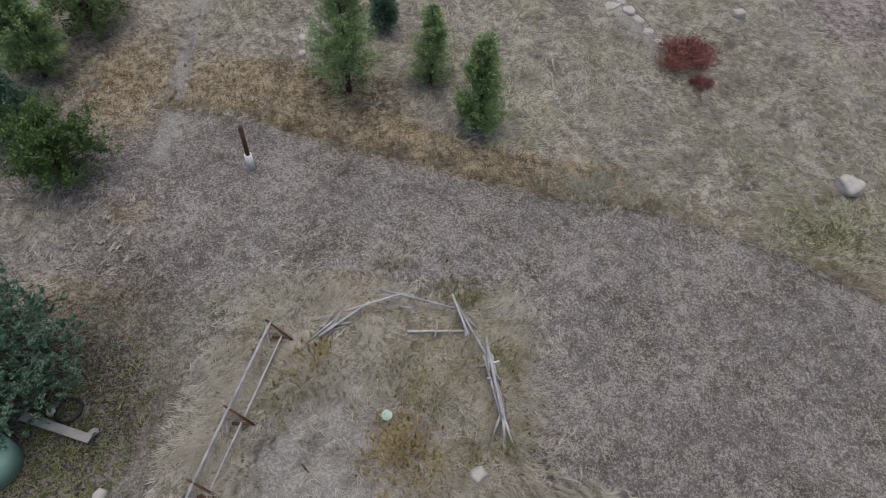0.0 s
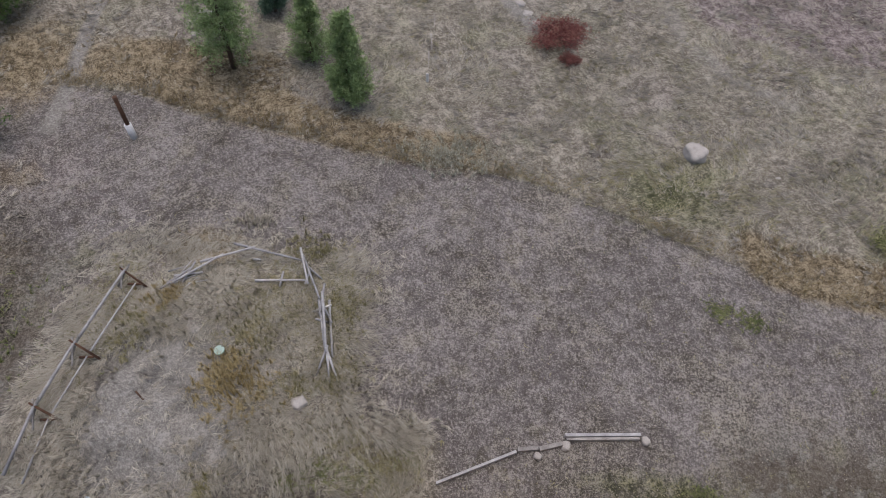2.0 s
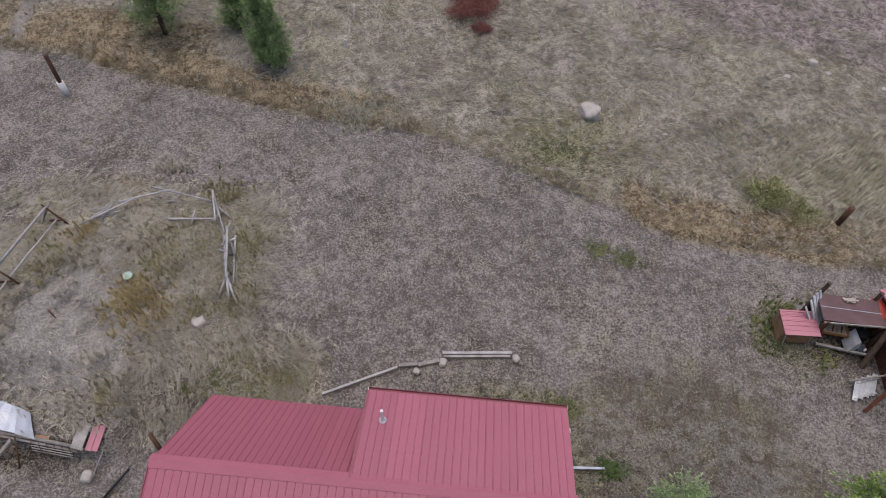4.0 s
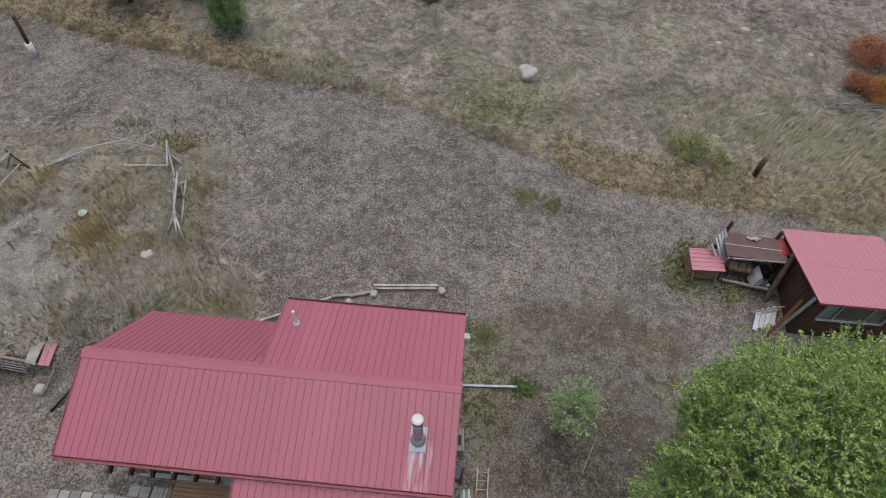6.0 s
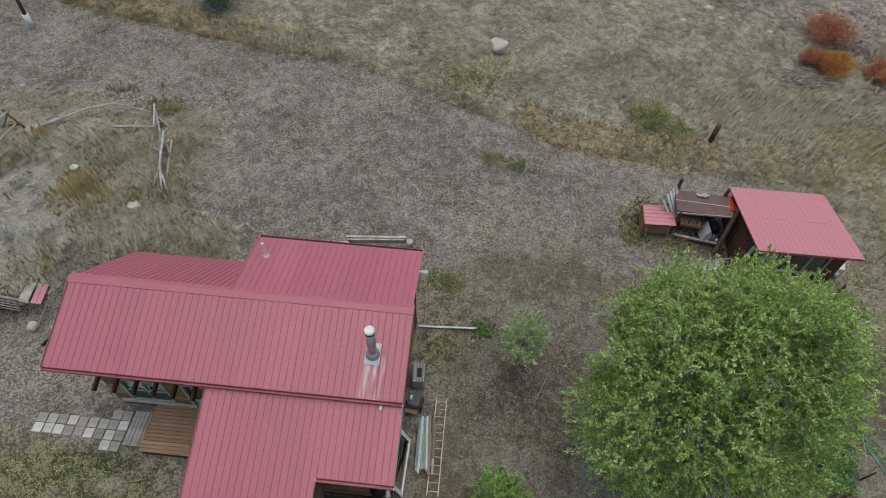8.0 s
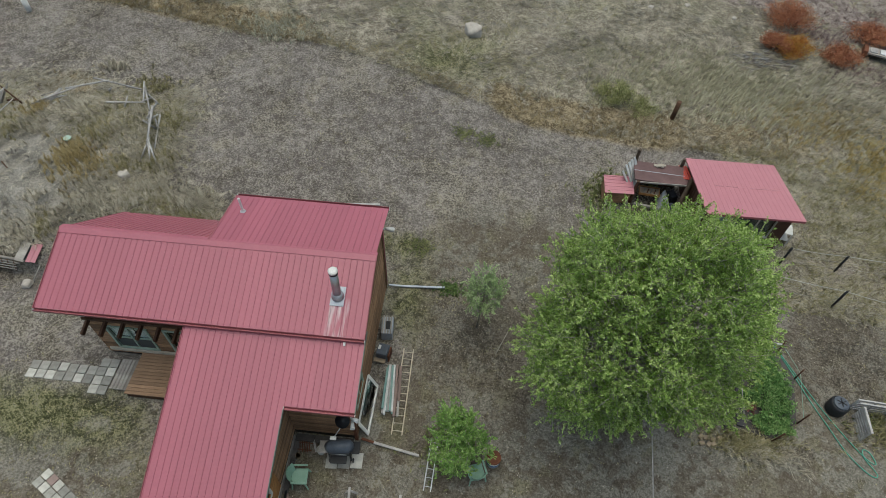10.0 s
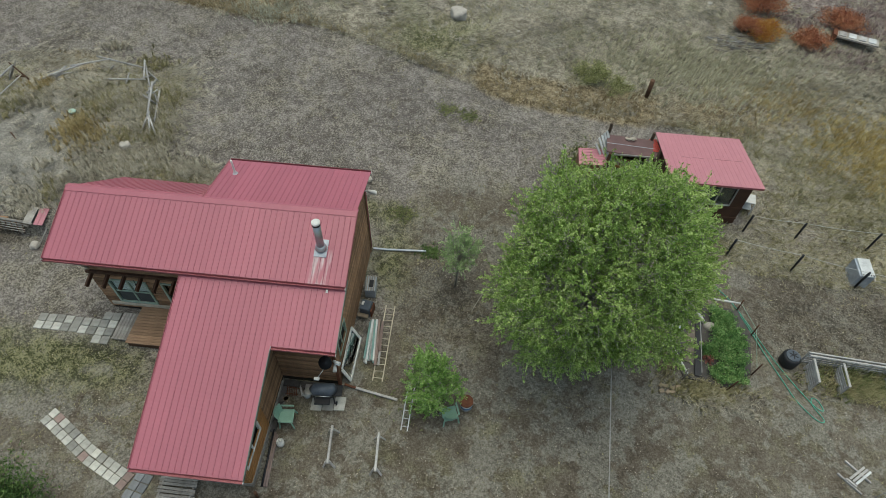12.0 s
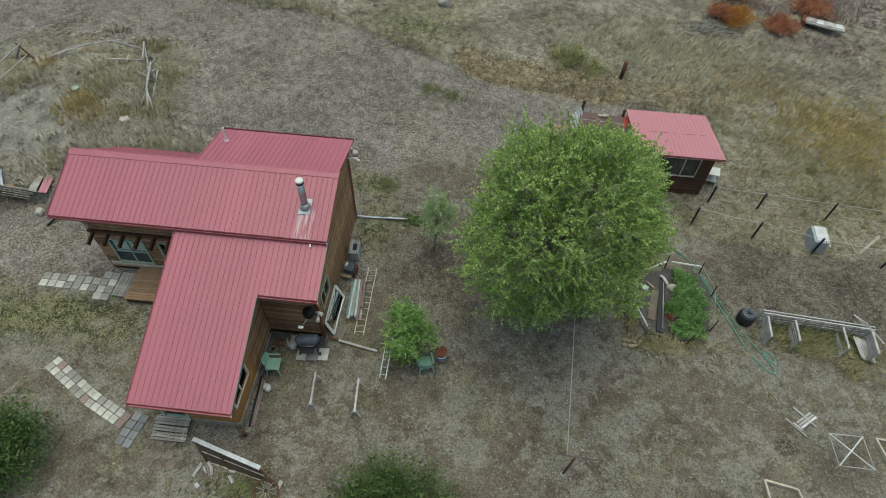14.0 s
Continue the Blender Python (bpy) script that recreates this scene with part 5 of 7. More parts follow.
broad_tree("oak_shrub", "round dark green leafy tree", "tree", -14.5, 17.0, 3.4, (-14.5, 17.0, 4.8), (2.0, 2.0, 1.8), 70, 8, 13000, 0.075, "leaf_dark", "bark_dark", 0.1, 3)
broad_tree("oak_shrub", "large blue-green juniper beside a plank", "tree", -13.3, 7.9, 4.6, (-13.0, 7.9, 4.0), (3.0, 3.4, 2.4), 170, 9, 60000, 0.06, "needle_blue", "bark_dark", 0.14, 3, spray=0.5)
conifer("spruce", "blue-green spruce in the hedge", -17.8, 18.5, 4.6, 3.2, "needle_blue", 1.2)
broad_tree("oak_shrub", "dark olive tree at the meadow's edge", "tree", -17.0, 25.9, 3.8, (-17, 26.0, 6.2), (2.0, 2.4, 2.0), 60, 7, 9000, 0.08, "leaf_dark", "bark_dark", 0.1, 2)


# ---- grass and weeds ----
def tufts(name, label, xy, height, blades, width, mat, lean=0.5, sweep=(0.0, 0.0), bent=False):
    """Tufts of narrow blades that share a foot; one mesh."""
    n = len(xy)
    if not n:
        return None
    foot = np.column_stack([xy, land(xy[:, 0], xy[:, 1]) - 0.02])
    h = height * RN.uniform(0.55, 1.3, n)
    flow = 1.3 * np.sin(xy[:, 0] * 0.55 + 1.7 * np.sin(xy[:, 1] * 0.4)) + 0.8 * np.sin(xy[:, 1] * 0.9) + 0.9 * np.sin(2.3 * xy[:, 0] + 1.5 * np.sin(1.9 * xy[:, 1])) + RN.normal(0, 0.4, n)
    verts = np.empty((n, 1 + 2 * blades, 3))
    verts[:, 0] = foot
    arcs = []
    for k in range(blades):
        a = RN.uniform(0, 2 * np.pi, n)
        out = np.abs(RN.normal(0, lean, n))
        dx, dy = np.cos(a) * out + 0.5 * lean * np.cos(flow) + sweep[0], np.sin(a) * out + 0.5 * lean * np.sin(flow) + sweep[1]
        s = h * RN.uniform(0.6, 1.1, n)
        tip = foot + np.column_stack([dx * s, dy * s, s * RN.uniform(0.55, 1.0, n)])
        root = RN.normal(0, 0.025, (n, 2))
        w = width * RN.uniform(0.6, 1.4, n)
        verts[:, 1 + 2 * k] = foot + np.column_stack([root[:, 0] - np.sin(a) * w, root[:, 1] + np.cos(a) * w, np.zeros(n)])
        verts[:, 2 + 2 * k] = tip
        if bent:
            rise = tip - foot
            mid = foot + rise * (0.42, 0.42, 0.9)
            tip = foot + rise * (1.0, 1.0, 0.62)
            across = np.column_stack([-np.sin(a) * w, np.cos(a) * w, np.zeros(n)])
            left = foot + np.column_stack([root, np.zeros(n)])
            arcs.append(np.stack([left - across, left + across, mid + across * 0.8, mid - across * 0.8, tip], 1))
    if bent:
        v = np.concatenate(arcs).reshape(-1, 3)
        k = (np.arange(len(v) // 5) * 5)[:, None]
        f = np.concatenate([k + np.array([q]) for q in ((0, 1, 2), (0, 2, 3), (3, 2, 4))])
        return tagged(cloud(name, v, f, mat), label, "grass", kind="stuff")
    size = 1 + 2 * blades
    start = (np.arange(n) * size)[:, None]
    f = np.stack([np.stack([start[:, 0], start[:, 0] + 1 + 2 * k, start[:, 0] + 2 + 2 * k], -1) for k in range(blades)], 1).reshape(-1, 3)
    return tagged(cloud(name, verts.reshape(-1, 3), f, mat), label, "grass", kind="stuff")


def scatter(n, x0, x1, y0, y1, density, clumped=0.65):
    """Random places kept where density(x, y, zones) is high; none under the buildings."""
    p = np.column_stack([RN.uniform(x0, x1, n), RN.uniform(y0, y1, n)])
    x, y = p[:, 0], p[:, 1]
    clump = 0.5 + 0.5 * np.sin(x * 1.3 + 2.1 * np.sin(y * 0.9)) * np.sin(y * 1.7 + 1.3 * np.sin(x * 0.7))
    keep = RN.uniform(0, 1, n) < np.clip(density(x, y, zones(x, y)), 0, 1) * (1 - clumped + clumped * clump)
    for ax, bx, ay, by in ((6.3, 17.4, -2.1, 2.7), (11.5, 15, -9.2, -2), (14.8, 17.4, -4.8, 0), (7.3, 11.6, -4.1, -2), (32.2, 36.3, 6.8, 10.8)):
        keep &= ~((x > ax) & (x < bx) & (y > ay) & (y < by))
    return p[keep]


def lying_grass(name, label, xy, length, blades, width, mat, fan=0.4, rise=0.22):
    """Long dry blades combed over by wind and snow, in swathes that turn from place to place."""
    n = len(xy)
    x, y = xy[:, 0], xy[:, 1]
    way = 1.9 * np.sin(0.33 * x + 1.2 * np.sin(0.42 * y)) + 1.1 * np.sin(0.9 * y - 0.55 * x) + 0.6 * np.sin(2.1 * x + 1.4 * np.sin(1.7 * y)) + RN.normal(0, 0.3, n) - 0.6
    foot = np.column_stack([xy, land(x, y) + 0.06])
    out = []
    for k in range(blades):
        a = way + RN.normal(0, fan, n)
        s = length * RN.uniform(0.45, 1.25, n)
        root = foot + np.column_stack([RN.normal(0, 0.05, (n, 2)), np.zeros(n)])
        across = np.column_stack([-np.sin(a), np.cos(a), RN.normal(0, 0.35, n)]) * (width * RN.uniform(0.6, 1.4, n))[:, None]
        tip = root + np.column_stack([np.cos(a) * s, np.sin(a) * s, s * np.abs(RN.normal(rise, 0.12, n)) - 0.03])
        out.append(np.stack([root - across, root + across, tip], 1))
    v = np.concatenate(out).reshape(-1, 3)
    return tagged(cloud(name, v, np.arange(len(v)).reshape(-1, 3), mat), label, "grass", kind="stuff")


def slope(x, y, z):
    return z["rough"] * (1 - 0.75 * z["rust"]) * (1 - 0.8 * z["pale"]) * np.clip(1.25 - (y - 12) / 45, 0.35, 1)


lying_grass("dry_grass", "long dry straw-coloured grass combed over the slope", scatter(84000, -28, 56, 12.5, 44, lambda x, y, z: slope(x, y, z) * (1 - 0.6 * z["green"]), 0.35), 0.42, 6, 0.014, "straw")
lying_grass("dry_grass", "grey-brown dry grass combed over the slope", scatter(40000, -28, 56, 12.5, 44, slope, 0.35), 0.36, 6, 0.016, "straw_grey", 0.6)
lying_grass("meadow_grass", "olive grass patches by the boulder", scatter(60000, 4, 54, 5, 32, lambda x, y, z: z["rough"] * (0.75 * z["green"] + 0.3 * (x > 35) * (y < 18) + 0.16) * (1 - z["rust"]), 0.7), 0.36, 6, 0.014, "straw_green", 0.5, 0.35)
tufts("dry_grass", "short upright dry grass on the slope", scatter(36000, -28, 56, 12.5, 40, slope, 0.5), 0.2, 5, 0.012, "weed_brown", 0.8)
along = RN.uniform(-12, 40, 7000)
rim = np.column_stack([along, mown_edge(along) + 0.06 + np.abs(RN.normal(0, 0.55, 7000))])
for share, mat in ((0, "ochre"), (1, "straw"), (2, "weed_brown")):
    tufts("edge_grass", "uncut grass standing along the mown edge", rim[share::3], 0.3, 6, 0.013, mat, 0.55)
tufts("brown_weeds", "brown seeding weeds along the mown edge", scatter(46000, -22, 50, 8, 30, lambda x, y, z: 0.95 * z["rust"] * z["rough"]), 0.38, 7, 0.015, "weed_brown", 0.5)
lying_grass("mound_grass", "swept pale grass on the earth mound", scatter(30000, -7, 8.5, 1.9, 14.5, lambda x, y, z: z["rough"] * np.clip(1 - 0.95 * z["pale"], 0.04, 1)), 0.4, 7, 0.011, "straw", 0.55, 0.2)
tufts("mound_weeds", "tawny weeds on the earth mound", scatter(14000, -7, 7.5, 3, 14.5, lambda x, y, z: z["rough"] * np.clip(blob(x, y, 3.8, 10.5, 1.3, 2.6) + blob(x, y, 2.2, 12.2, 1.6, 1.2) + blob(x, y, -4.6, 10, 1.0, 2.0) + blob(x, y, 1.2, 10.2, 1.4, 1.2) + 0.8 * blob(x, y, 7, 4.6, 2.0, 0.7), 0, 1)), 0.28, 8, 0.01, "straw_green", 0.8, (0.1, -0.3), True)
tufts("strip_grass", "long dry grass along the wire fence", scatter(6500, 34, 54, 3.2, 13, lambda x, y, z: z["rough"]), 0.34, 8, 0.01, "straw", 0.9, (0.3, -0.2), True)
tufts("strip_weeds", "ochre weeds along the wire fence", scatter(6500, 34, 54, 3.2, 14, lambda x, y, z: z["rough"]), 0.36, 8, 0.01, "straw_green", 0.8, (0.2, -0.2), True)
tufts("lawn_stubble", "short mown stubble on the lawn", scatter(130000, -24, 52, -14, 22, lambda x, y, z: (1 - z["rough"]) * (1 - 0.9 * z["dirt"]) * (1 - z["soil"])), 0.06, 4, 0.02, "straw_grey", 1.3)
tufts("lawn_green", "thin green grass near the house", scatter(70000, -4, 46, -13, 16, lambda x, y, z: (1 - z["rough"]) * (0.08 + 0.9 * z["green"])), 0.08, 5, 0.016, "straw_green", 1.1)


def patch_tufts(name, label, cx, cy, rx, ry, n, height, blades, width, mat, lean, sweep=(0, 0)):
    p = RN.normal(0, 1, (n, 2)) * (rx * 0.5, ry * 0.5) + (cx, cy)
    return tufts(name, label, p, height, blades, width, mat, lean, sweep, True)


patch_tufts("reed_grass", "tall swept pale grass below the autumn bushes", 36.2, 18.6, 8, 3.2, 2300, 0.5, 10, 0.014, "reed", 0.3, (0.55, 0.45))
patch_tufts("lying_grass", "pale flattened swirls of dry grass", 45.5, 18.6, 7, 3.5, 900, 0.5, 12, 0.013, "straw", 0.4, (0.9, -0.3))
patch_tufts("sage_clump", "pale grey-green clump in the mown edge", 8.0, 19.6, 2.4, 1.3, 380, 0.4, 12, 0.01, "sage_weed", 0.6)
for cx, cy in ((21.6, 12.4), (20.2, 12.75), (18.6, 5.2)):
    patch_tufts("weed_patch", "small green weed patch in the mown lawn", cx, cy, 0.7, 0.5, 130, 0.12, 8, 0.013, "olive_weed", 0.9)
litter = scatter(15000, -6, 48, -13, 16, lambda x, y, z: (1 - z["rough"]) * (0.25 + 0.5 * z["dirt"]))
lp = np.column_stack([litter, land(litter[:, 0], litter[:, 1]) + 0.02])
tagged(cloud("leaf_litter", *leaf_cloud(lp, 0.028, 3.0, 0.9), "pale_wood"), "pale scattered leaf litter on the yard", "litter", kind="stuff")

for cx, cy, n in ((27.6, 8.9, 60), (28.3, 10.5, 100), (29.6, 8.5, 40), (27.4, 9.8, 60), (30.4, 11.0, 80)):
    patch_tufts("shed_weeds", "green and olive weeds round the crate and lean-to", cx, cy, 0.9, 0.7, n, 0.28, 9, 0.013, "olive_weed", 0.7)
patch_tufts("juniper_weeds", "dull green weeds under the juniper", -10.6, 6.2, 4.0, 4.0, 900, 0.2, 8, 0.014, "olive_weed", 0.9)
patch_tufts("pipe_weeds", "green weeds at the end of the downspout", 20.3, 3.0, 0.6, 0.4, 90, 0.2, 9, 0.012, "leaf_dark", 0.8)
patch_tufts("screen_weeds", "green weeds in front of the board screen", 15.6, -11.6, 1.3, 0.7, 260, 0.14, 9, 0.012, "olive_weed", 0.9)
patch_tufts("tree_weeds", "green weeds round the young tree", 20.6, -4.9, 1.0, 1.0, 160, 0.14, 9, 0.012, "olive_weed", 0.9)

for cx, cy, rx, ry, n in ((1.2, 6.8, 1.5, 1.4, 190), (-2.6, 10.2, 0.8, 0.8, 60), (0.9, 7.3, 0.9, 0.8, 90)):
    patch_tufts("tawny_clump", "tawny upright grass clump on the mound", cx, cy, rx, ry, n, 0.5, 18, 0.009, "ochre", 0.35, (0.05, -0.15))
for cx, cy, rx, ry, n in ((4.7, 8.1, 0.9, 1.0, 100), (1.2, 9.0, 1.1, 1.0, 90), (2.6, 13.4, 1.2, 0.9, 80), (-3.1, 8.6, 1.0, 1.2, 110), (3.2, 7.2, 0.8, 0.7, 50), (5.4, 5.7, 1.2, 0.6, 90), (1.0, 3.3, 0.5, 0.8, 50), (7.0, 5.2, 1.4, 0.5, 90), (4.4, 10.6, 0.7, 1.2, 80)):
    patch_tufts("olive_clump", "olive upright grass clump on the mound", cx, cy, rx, ry, n, 0.42, 18, 0.009, "straw_green", 0.4, (0.05, -0.1))
SWIRLS = (
    (6.9, 6.3, 1.2, 0.6, 90, (0.9, -0.35)), (5.4, 6.2, 1.3, 0.8, 80, (0.6, -0.6)), (4.1, 5.4, 1.3, 0.8, 80, (0.5, -0.7)),
    (3.0, 4.6, 1.3, 0.7, 80, (0.3, -0.8)), (3.3, 3.4, 1.2, 0.6, 70, (0.2, -0.8)), (2.2, 5.9, 0.8, 1.0, 50, (0.2, -0.8)),
    (3.4, 8.9, 0.9, 1.2, 70, (0.35, -0.7)), (1.6, 9.4, 0.9, 0.8, 50, (-0.3, -0.6)), (-0.6, 10.6, 1.5, 0.9, 70, (-0.4, -0.5)),
    (-2.4, 8.9, 0.9, 1.0, 50, (-0.5, -0.4)), (-4.2, 5.2, 0.7, 1.6, 80, (-0.5, -0.5)), (-3.6, 3.2, 0.9, 0.8, 60, (-0.2, -0.7)),
    (-0.4, 2.6, 1.0, 0.6, 60, (0.2, -0.7)), (0.9, 3.4, 0.9, 0.8, 60, (0.3, -0.7)), (0.2, 4.6, 0.4, 0.3, 16, (0.1, -0.4)),
    (-0.2, 14.5, 0.6, 0.4, 30, (0.1, 0.3)), (4.9, 7.6, 0.6, 0.9, 50, (0.6, -0.5)), (2.2, 11.0, 1.0, 0.6, 40, (0.2, -0.5)))
for cx, cy, rx, ry, n, sw in SWIRLS:
    patch_tufts("straw_swirl", "bleached swirl of long dry grass on the mound", cx, cy, rx * 1.3, ry * 1.3, n, 0.5, 22, 0.008, "straw", 0.42, sw)
for cx, cy, rx, ry, n in ((-1.9, 7.0, 0.5, 0.4, 14), (-0.6, 6.2, 0.4, 0.5, 10), (-3.5, 6.6, 0.6, 0.6, 18), (-2.7, 4.4, 0.5, 0.4, 18), (-1.2, 4.2, 0.6, 0.4, 14), (-3.2, 4.1, 0.35, 0.3, 22)):
    patch_tufts("sparse_tuft", "sparse grey tufts on the bare soil of the mound", cx, cy, rx, ry, n, 0.26, 14, 0.008, "straw_grey", 0.8, (0.1, -0.2))
for cx, cy, rx, ry, n in ((4.6, 4.5, 0.9, 0.5, 70), (6.0, 4.6, 0.8, 0.5, 60), (3.7, 4.0, 0.5, 0.4, 30), (7.6, 5.4, 0.6, 0.4, 40)):
    patch_tufts("bank_weeds", "green weeds at the foot of the mound", cx, cy, rx, ry, n, 0.25, 10, 0.012, "olive_weed", 0.7)
patch_tufts("ochre_grass", "golden seeding grass east of the shed", 46.2, 12.8, 4.5, 3.4, 1500, 0.45, 12, 0.01, "gold_grass", 0.5, (0.2, 0.1))
patch_tufts("ochre_grass", "ochre grass below the red bushes", 41.0, 16.8, 3.5, 1.8, 700, 0.4, 12, 0.01, "ochre", 0.5, (0.3, 0.2))
patch_tufts("ochre_grass", "olive-ochre grass by the wire fence", 46, 9, 8, 3, 1400, 0.36, 11, 0.01, "straw_green", 0.6, (0.2, -0.1))
for cx, cy, rx, ry in ((46.4, 21.3, 3.0, 1.2), (49.3, 26.6, 5.0, 2.0), (43.3, 24.8, 2.0, 1.2), (47.5, 24.6, 3.0, 1.0)):
    patch_tufts("plum_brush", "purple-grey twiggy undergrowth round the autumn bushes", cx, cy, rx, ry, int(120 * rx), 0.38, 10, 0.012, "plum_brush", 0.5)


# ---- things beside the house ----
def rod(parent, name, p, q, r, mat, label="", n=8, r2=None):
    b = bmesh.new()
    tube(b, [p, q], [r, r if r2 is None else r2], n)
    return smooth_sides(part(name, b, mat, parent, label))


def smooth_sides(ob):
    for p in ob.data.polygons:
        p.use_smooth = len(p.vertices) == 4
    return ob


def plank_part(parent, name, p, q, w, h, mat, label=""):
    return part(name, beam(bmesh.new(), p, q, w, h, 0.006), mat, parent, label)


def ladder(label, a, b, width, rungs, z0, z1, mat="alu"):
    t = thing("ladder", label, "ladder")
    a, b = Vector((*a, z0)), Vector((*b, z1))
    d = (b - a).normalized()
    s = d.cross(Vector((0, 0, 1))).normalized() * width / 2
    for k in (-1, 1):
        plank_part(t, "side_rail", a + s * k, b + s * k, 0.045, 0.08, mat)
    for k in range(rungs):
        p = a + (b - a) * ((k + 0.5) / rungs)
        rod(t, "rung", p - s, p + s, 0.016, mat, n=6)
    return t


ladder("aluminium ladder lying on the ground by the lumber", (18.83, -0.46), (18.85, -4.33), 0.42, 12, -0.06, -0.06, "ladder")
lad = ladder("grey wooden stepladder leaning into the young tree", (20.42, -4.62), (20.3, -6.35), 0.27, 6, 0.75, -0.1, "whitewash")

stack = thing("lumber_stack", "stack of pale and teal painted boards beside the house", "lumber")
for k in range(14):
    x = 18.06 + 0.085 * (k % 8) + R.uniform(-0.02, 0.02)
    z = -0.05 + 0.1 * (k // 8) + R.uniform(0, 0.02)
    a = R.uniform(-0.05, 0.05)
    plank_part(stack, "board", (x + a, -1.45 + R.uniform(-0.15, 0.15), z), (x + 0.1 - a, -3.45 + R.uniform(-0.2, 0.15), z), 0.09, 0.09, ("pallet", "teal", "whitewash", "pallet", "teal", "whitewash", "paver_red")[k % 7])
plank_part(stack, "board", (18.65, -1.6, 0.16), (18.75, -3.0, 0.16), 0.1, 0.05, "paver_red", "pinkish board on top")

door = thing("glazed_door", "white framed glass door leaning on the house wall", "door")
bl, tl, br, tr = Vector((17.72, -4.4, -0.1)), Vector((17.4, -4.35, 0.75)), Vector((17.76, -2.35, -0.1)), Vector((17.4, -2.3, 0.75))
for p, q in ((bl, br), (tl, tr)):
    plank_part(door, "rail", p, q, 0.06, 0.14, "white")
for p, q in ((bl, tl), (br, tr)):
    plank_part(door, "stile", p, q, 0.14, 0.06, "white")
gb = bmesh.new()
vs = [gb.verts.new(v) for v in (bl, br, tr, tl)]
gb.faces.new(vs)
bmesh.ops.solidify(gb, geom=gb.faces[:], thickness=0.012)
part("pane", gb, "glass", door)
gb = bmesh.new()
gb.faces.new([gb.verts.new(v + Vector((-0.035, 0, -0.02))) for v in (bl, br, tr, tl)])
bmesh.ops.solidify(gb, geom=gb.faces[:], thickness=0.008)
part("backing", gb, "black", door, "dark sheet behind the glass")

crate = thing("grey_bin", "grey plastic bin with a slatted lid by the wall", "bin", (17.77, 0.35, -0.13), 4)
part("body", boxed(((0, 0, 0.3), (0.5, 0.85, 0.6)), bevel=0.03), "tin", crate)
for k in range(4):
    part("lid_slat", boxed(((-0.17 + 0.115 * k, 0, 0.63), (0.07, 0.92, 0.04)), bevel=0.006), "grey_wood", crate)
part("window", boxed(((0.05, -0.05, 0.665), (0.2, 0.4, 0.02))), "black", crate)
stove = thing("wood_box", "dark cabinet with a tan front beside the wall", "cabinet", (17.75, -0.95, -0.13), -8)
part("body", boxed(((0, 0.1, 0.3), (0.5, 0.55, 0.6)), bevel=0.04), "cover", stove)
part("front", boxed(((-0.05, -0.28, 0.22), (0.5, 0.2, 0.1)), bevel=0.01), "brick", stove)
part("paper", boxed(((-0.15, 0.15, 0.615), (0.1, 0.2, 0.02))), "white", stove)
part("side", boxed(((0.3, 0.1, 0.25), (0.06, 0.5, 0.5)), bevel=0.01), "rust", stove)

for p, q, e, label in (((17.45, 2.78, 0.05), (18.15, 2.86, -0.06), (20.1, 3.02, -0.1), "grey metal downspout extension lying on the grass"), ((17.5, -4.66, 0.02), (18.0, -4.75, -0.02), (19.83, -5.05, -0.13), "white downspout extension lying on the dirt")):
    t = thing("downspout", label, "downspout")
    plank_part(t, "elbow", p, q, 0.09, 0.07, "tin" if e[1] > 0 else "rust")
    plank_part(t, "channel", q, e, 0.1, 0.07, "tin" if e[1] > 0 else "pallet")
dsp = thing("wall_downspout", "dark red rainwater pipe on the house corner", "downspout")
rod(dsp, "pipe", (17.36, 2.8, 5.05), (17.36, 2.8, 0.1), 0.04, "trim")
rod(dsp, "elbow", (17.36, 2.95, 5.15), (17.36, 2.8, 4.9), 0.04, "trim")

for x, y, z in ((17.42, 2.9, 4.0), (17.45, 2.55, 4.45)):
    t = thing("flood_light", "small white floodlight on the house wall", "lamp", (x, y, z))
    rod(t, "arm", (-0.1, 0, 0), (0.1, 0, 0), 0.03, "white")
    rod(t, "shade", (0.1, 0, 0.02), (0.42, 0.03, -0.05), 0.06, "white", "", 10, 0.1)
t = thing("flood_light", "small white double floodlight at the house corner", "lamp", (17.3, -4.75, 2.3))
rod(t, "shade", (0.0, 0, 0), (0.3, -0.12, 0.0), 0.05, "white", "", 10, 0.09)
rod(t, "shade", (0.05, 0, -0.2), (0.12, -0.35, -0.2), 0.05, "white", "", 10, 0.09)

dish = thing("satellite_dish", "dark grey satellite dish on the recess wall", "satellite dish", (17.1, -5.0, 2.6))
db = bmesh.new()
tube(db, [(0, 0.0, 0.0), (0, -0.03, 0.01), (0, -0.09, 0.03)], [0.05, 0.18, 0.27], 20)
for p in db.verts:
    p.co = Matrix.Rotation(radians(-35), 3, "X") @ p.co
smooth(part("reflector", db, "black", dish))
rod(dish, "arm", (0, -0.05, -0.2), (-0.25, -0.5, -0.35), 0.02, "steel")
part("receiver", boxed(((-0.28, -0.55, -0.36), (0.22, 0.12, 0.1)), bevel=0.02), "white", dish)
rod(dish, "mount", (0, 0.3, -0.1), (0, 0, -0.03), 0.03, "steel")

t = thing("hanging_lantern", "small white and black lantern hung from a rafter", "lamp", (8.47, -2.45, 2.67))
rod(t, "globe", (0, 0, 0), (0, 0, 0.14), 0.09, "white", "white globe", 12, 0.06)
rod(t, "cap", (0, 0, 0.14), (0, 0, 0.2), 0.06, "black", "", 10, 0.03)
rod(t, "cord", (0, 0, 0.2), (0, 0, 0.45), 0.012, "black")

t = thing("gutter_outlet", "white rainwater pipe at the west eave corner", "downspout")
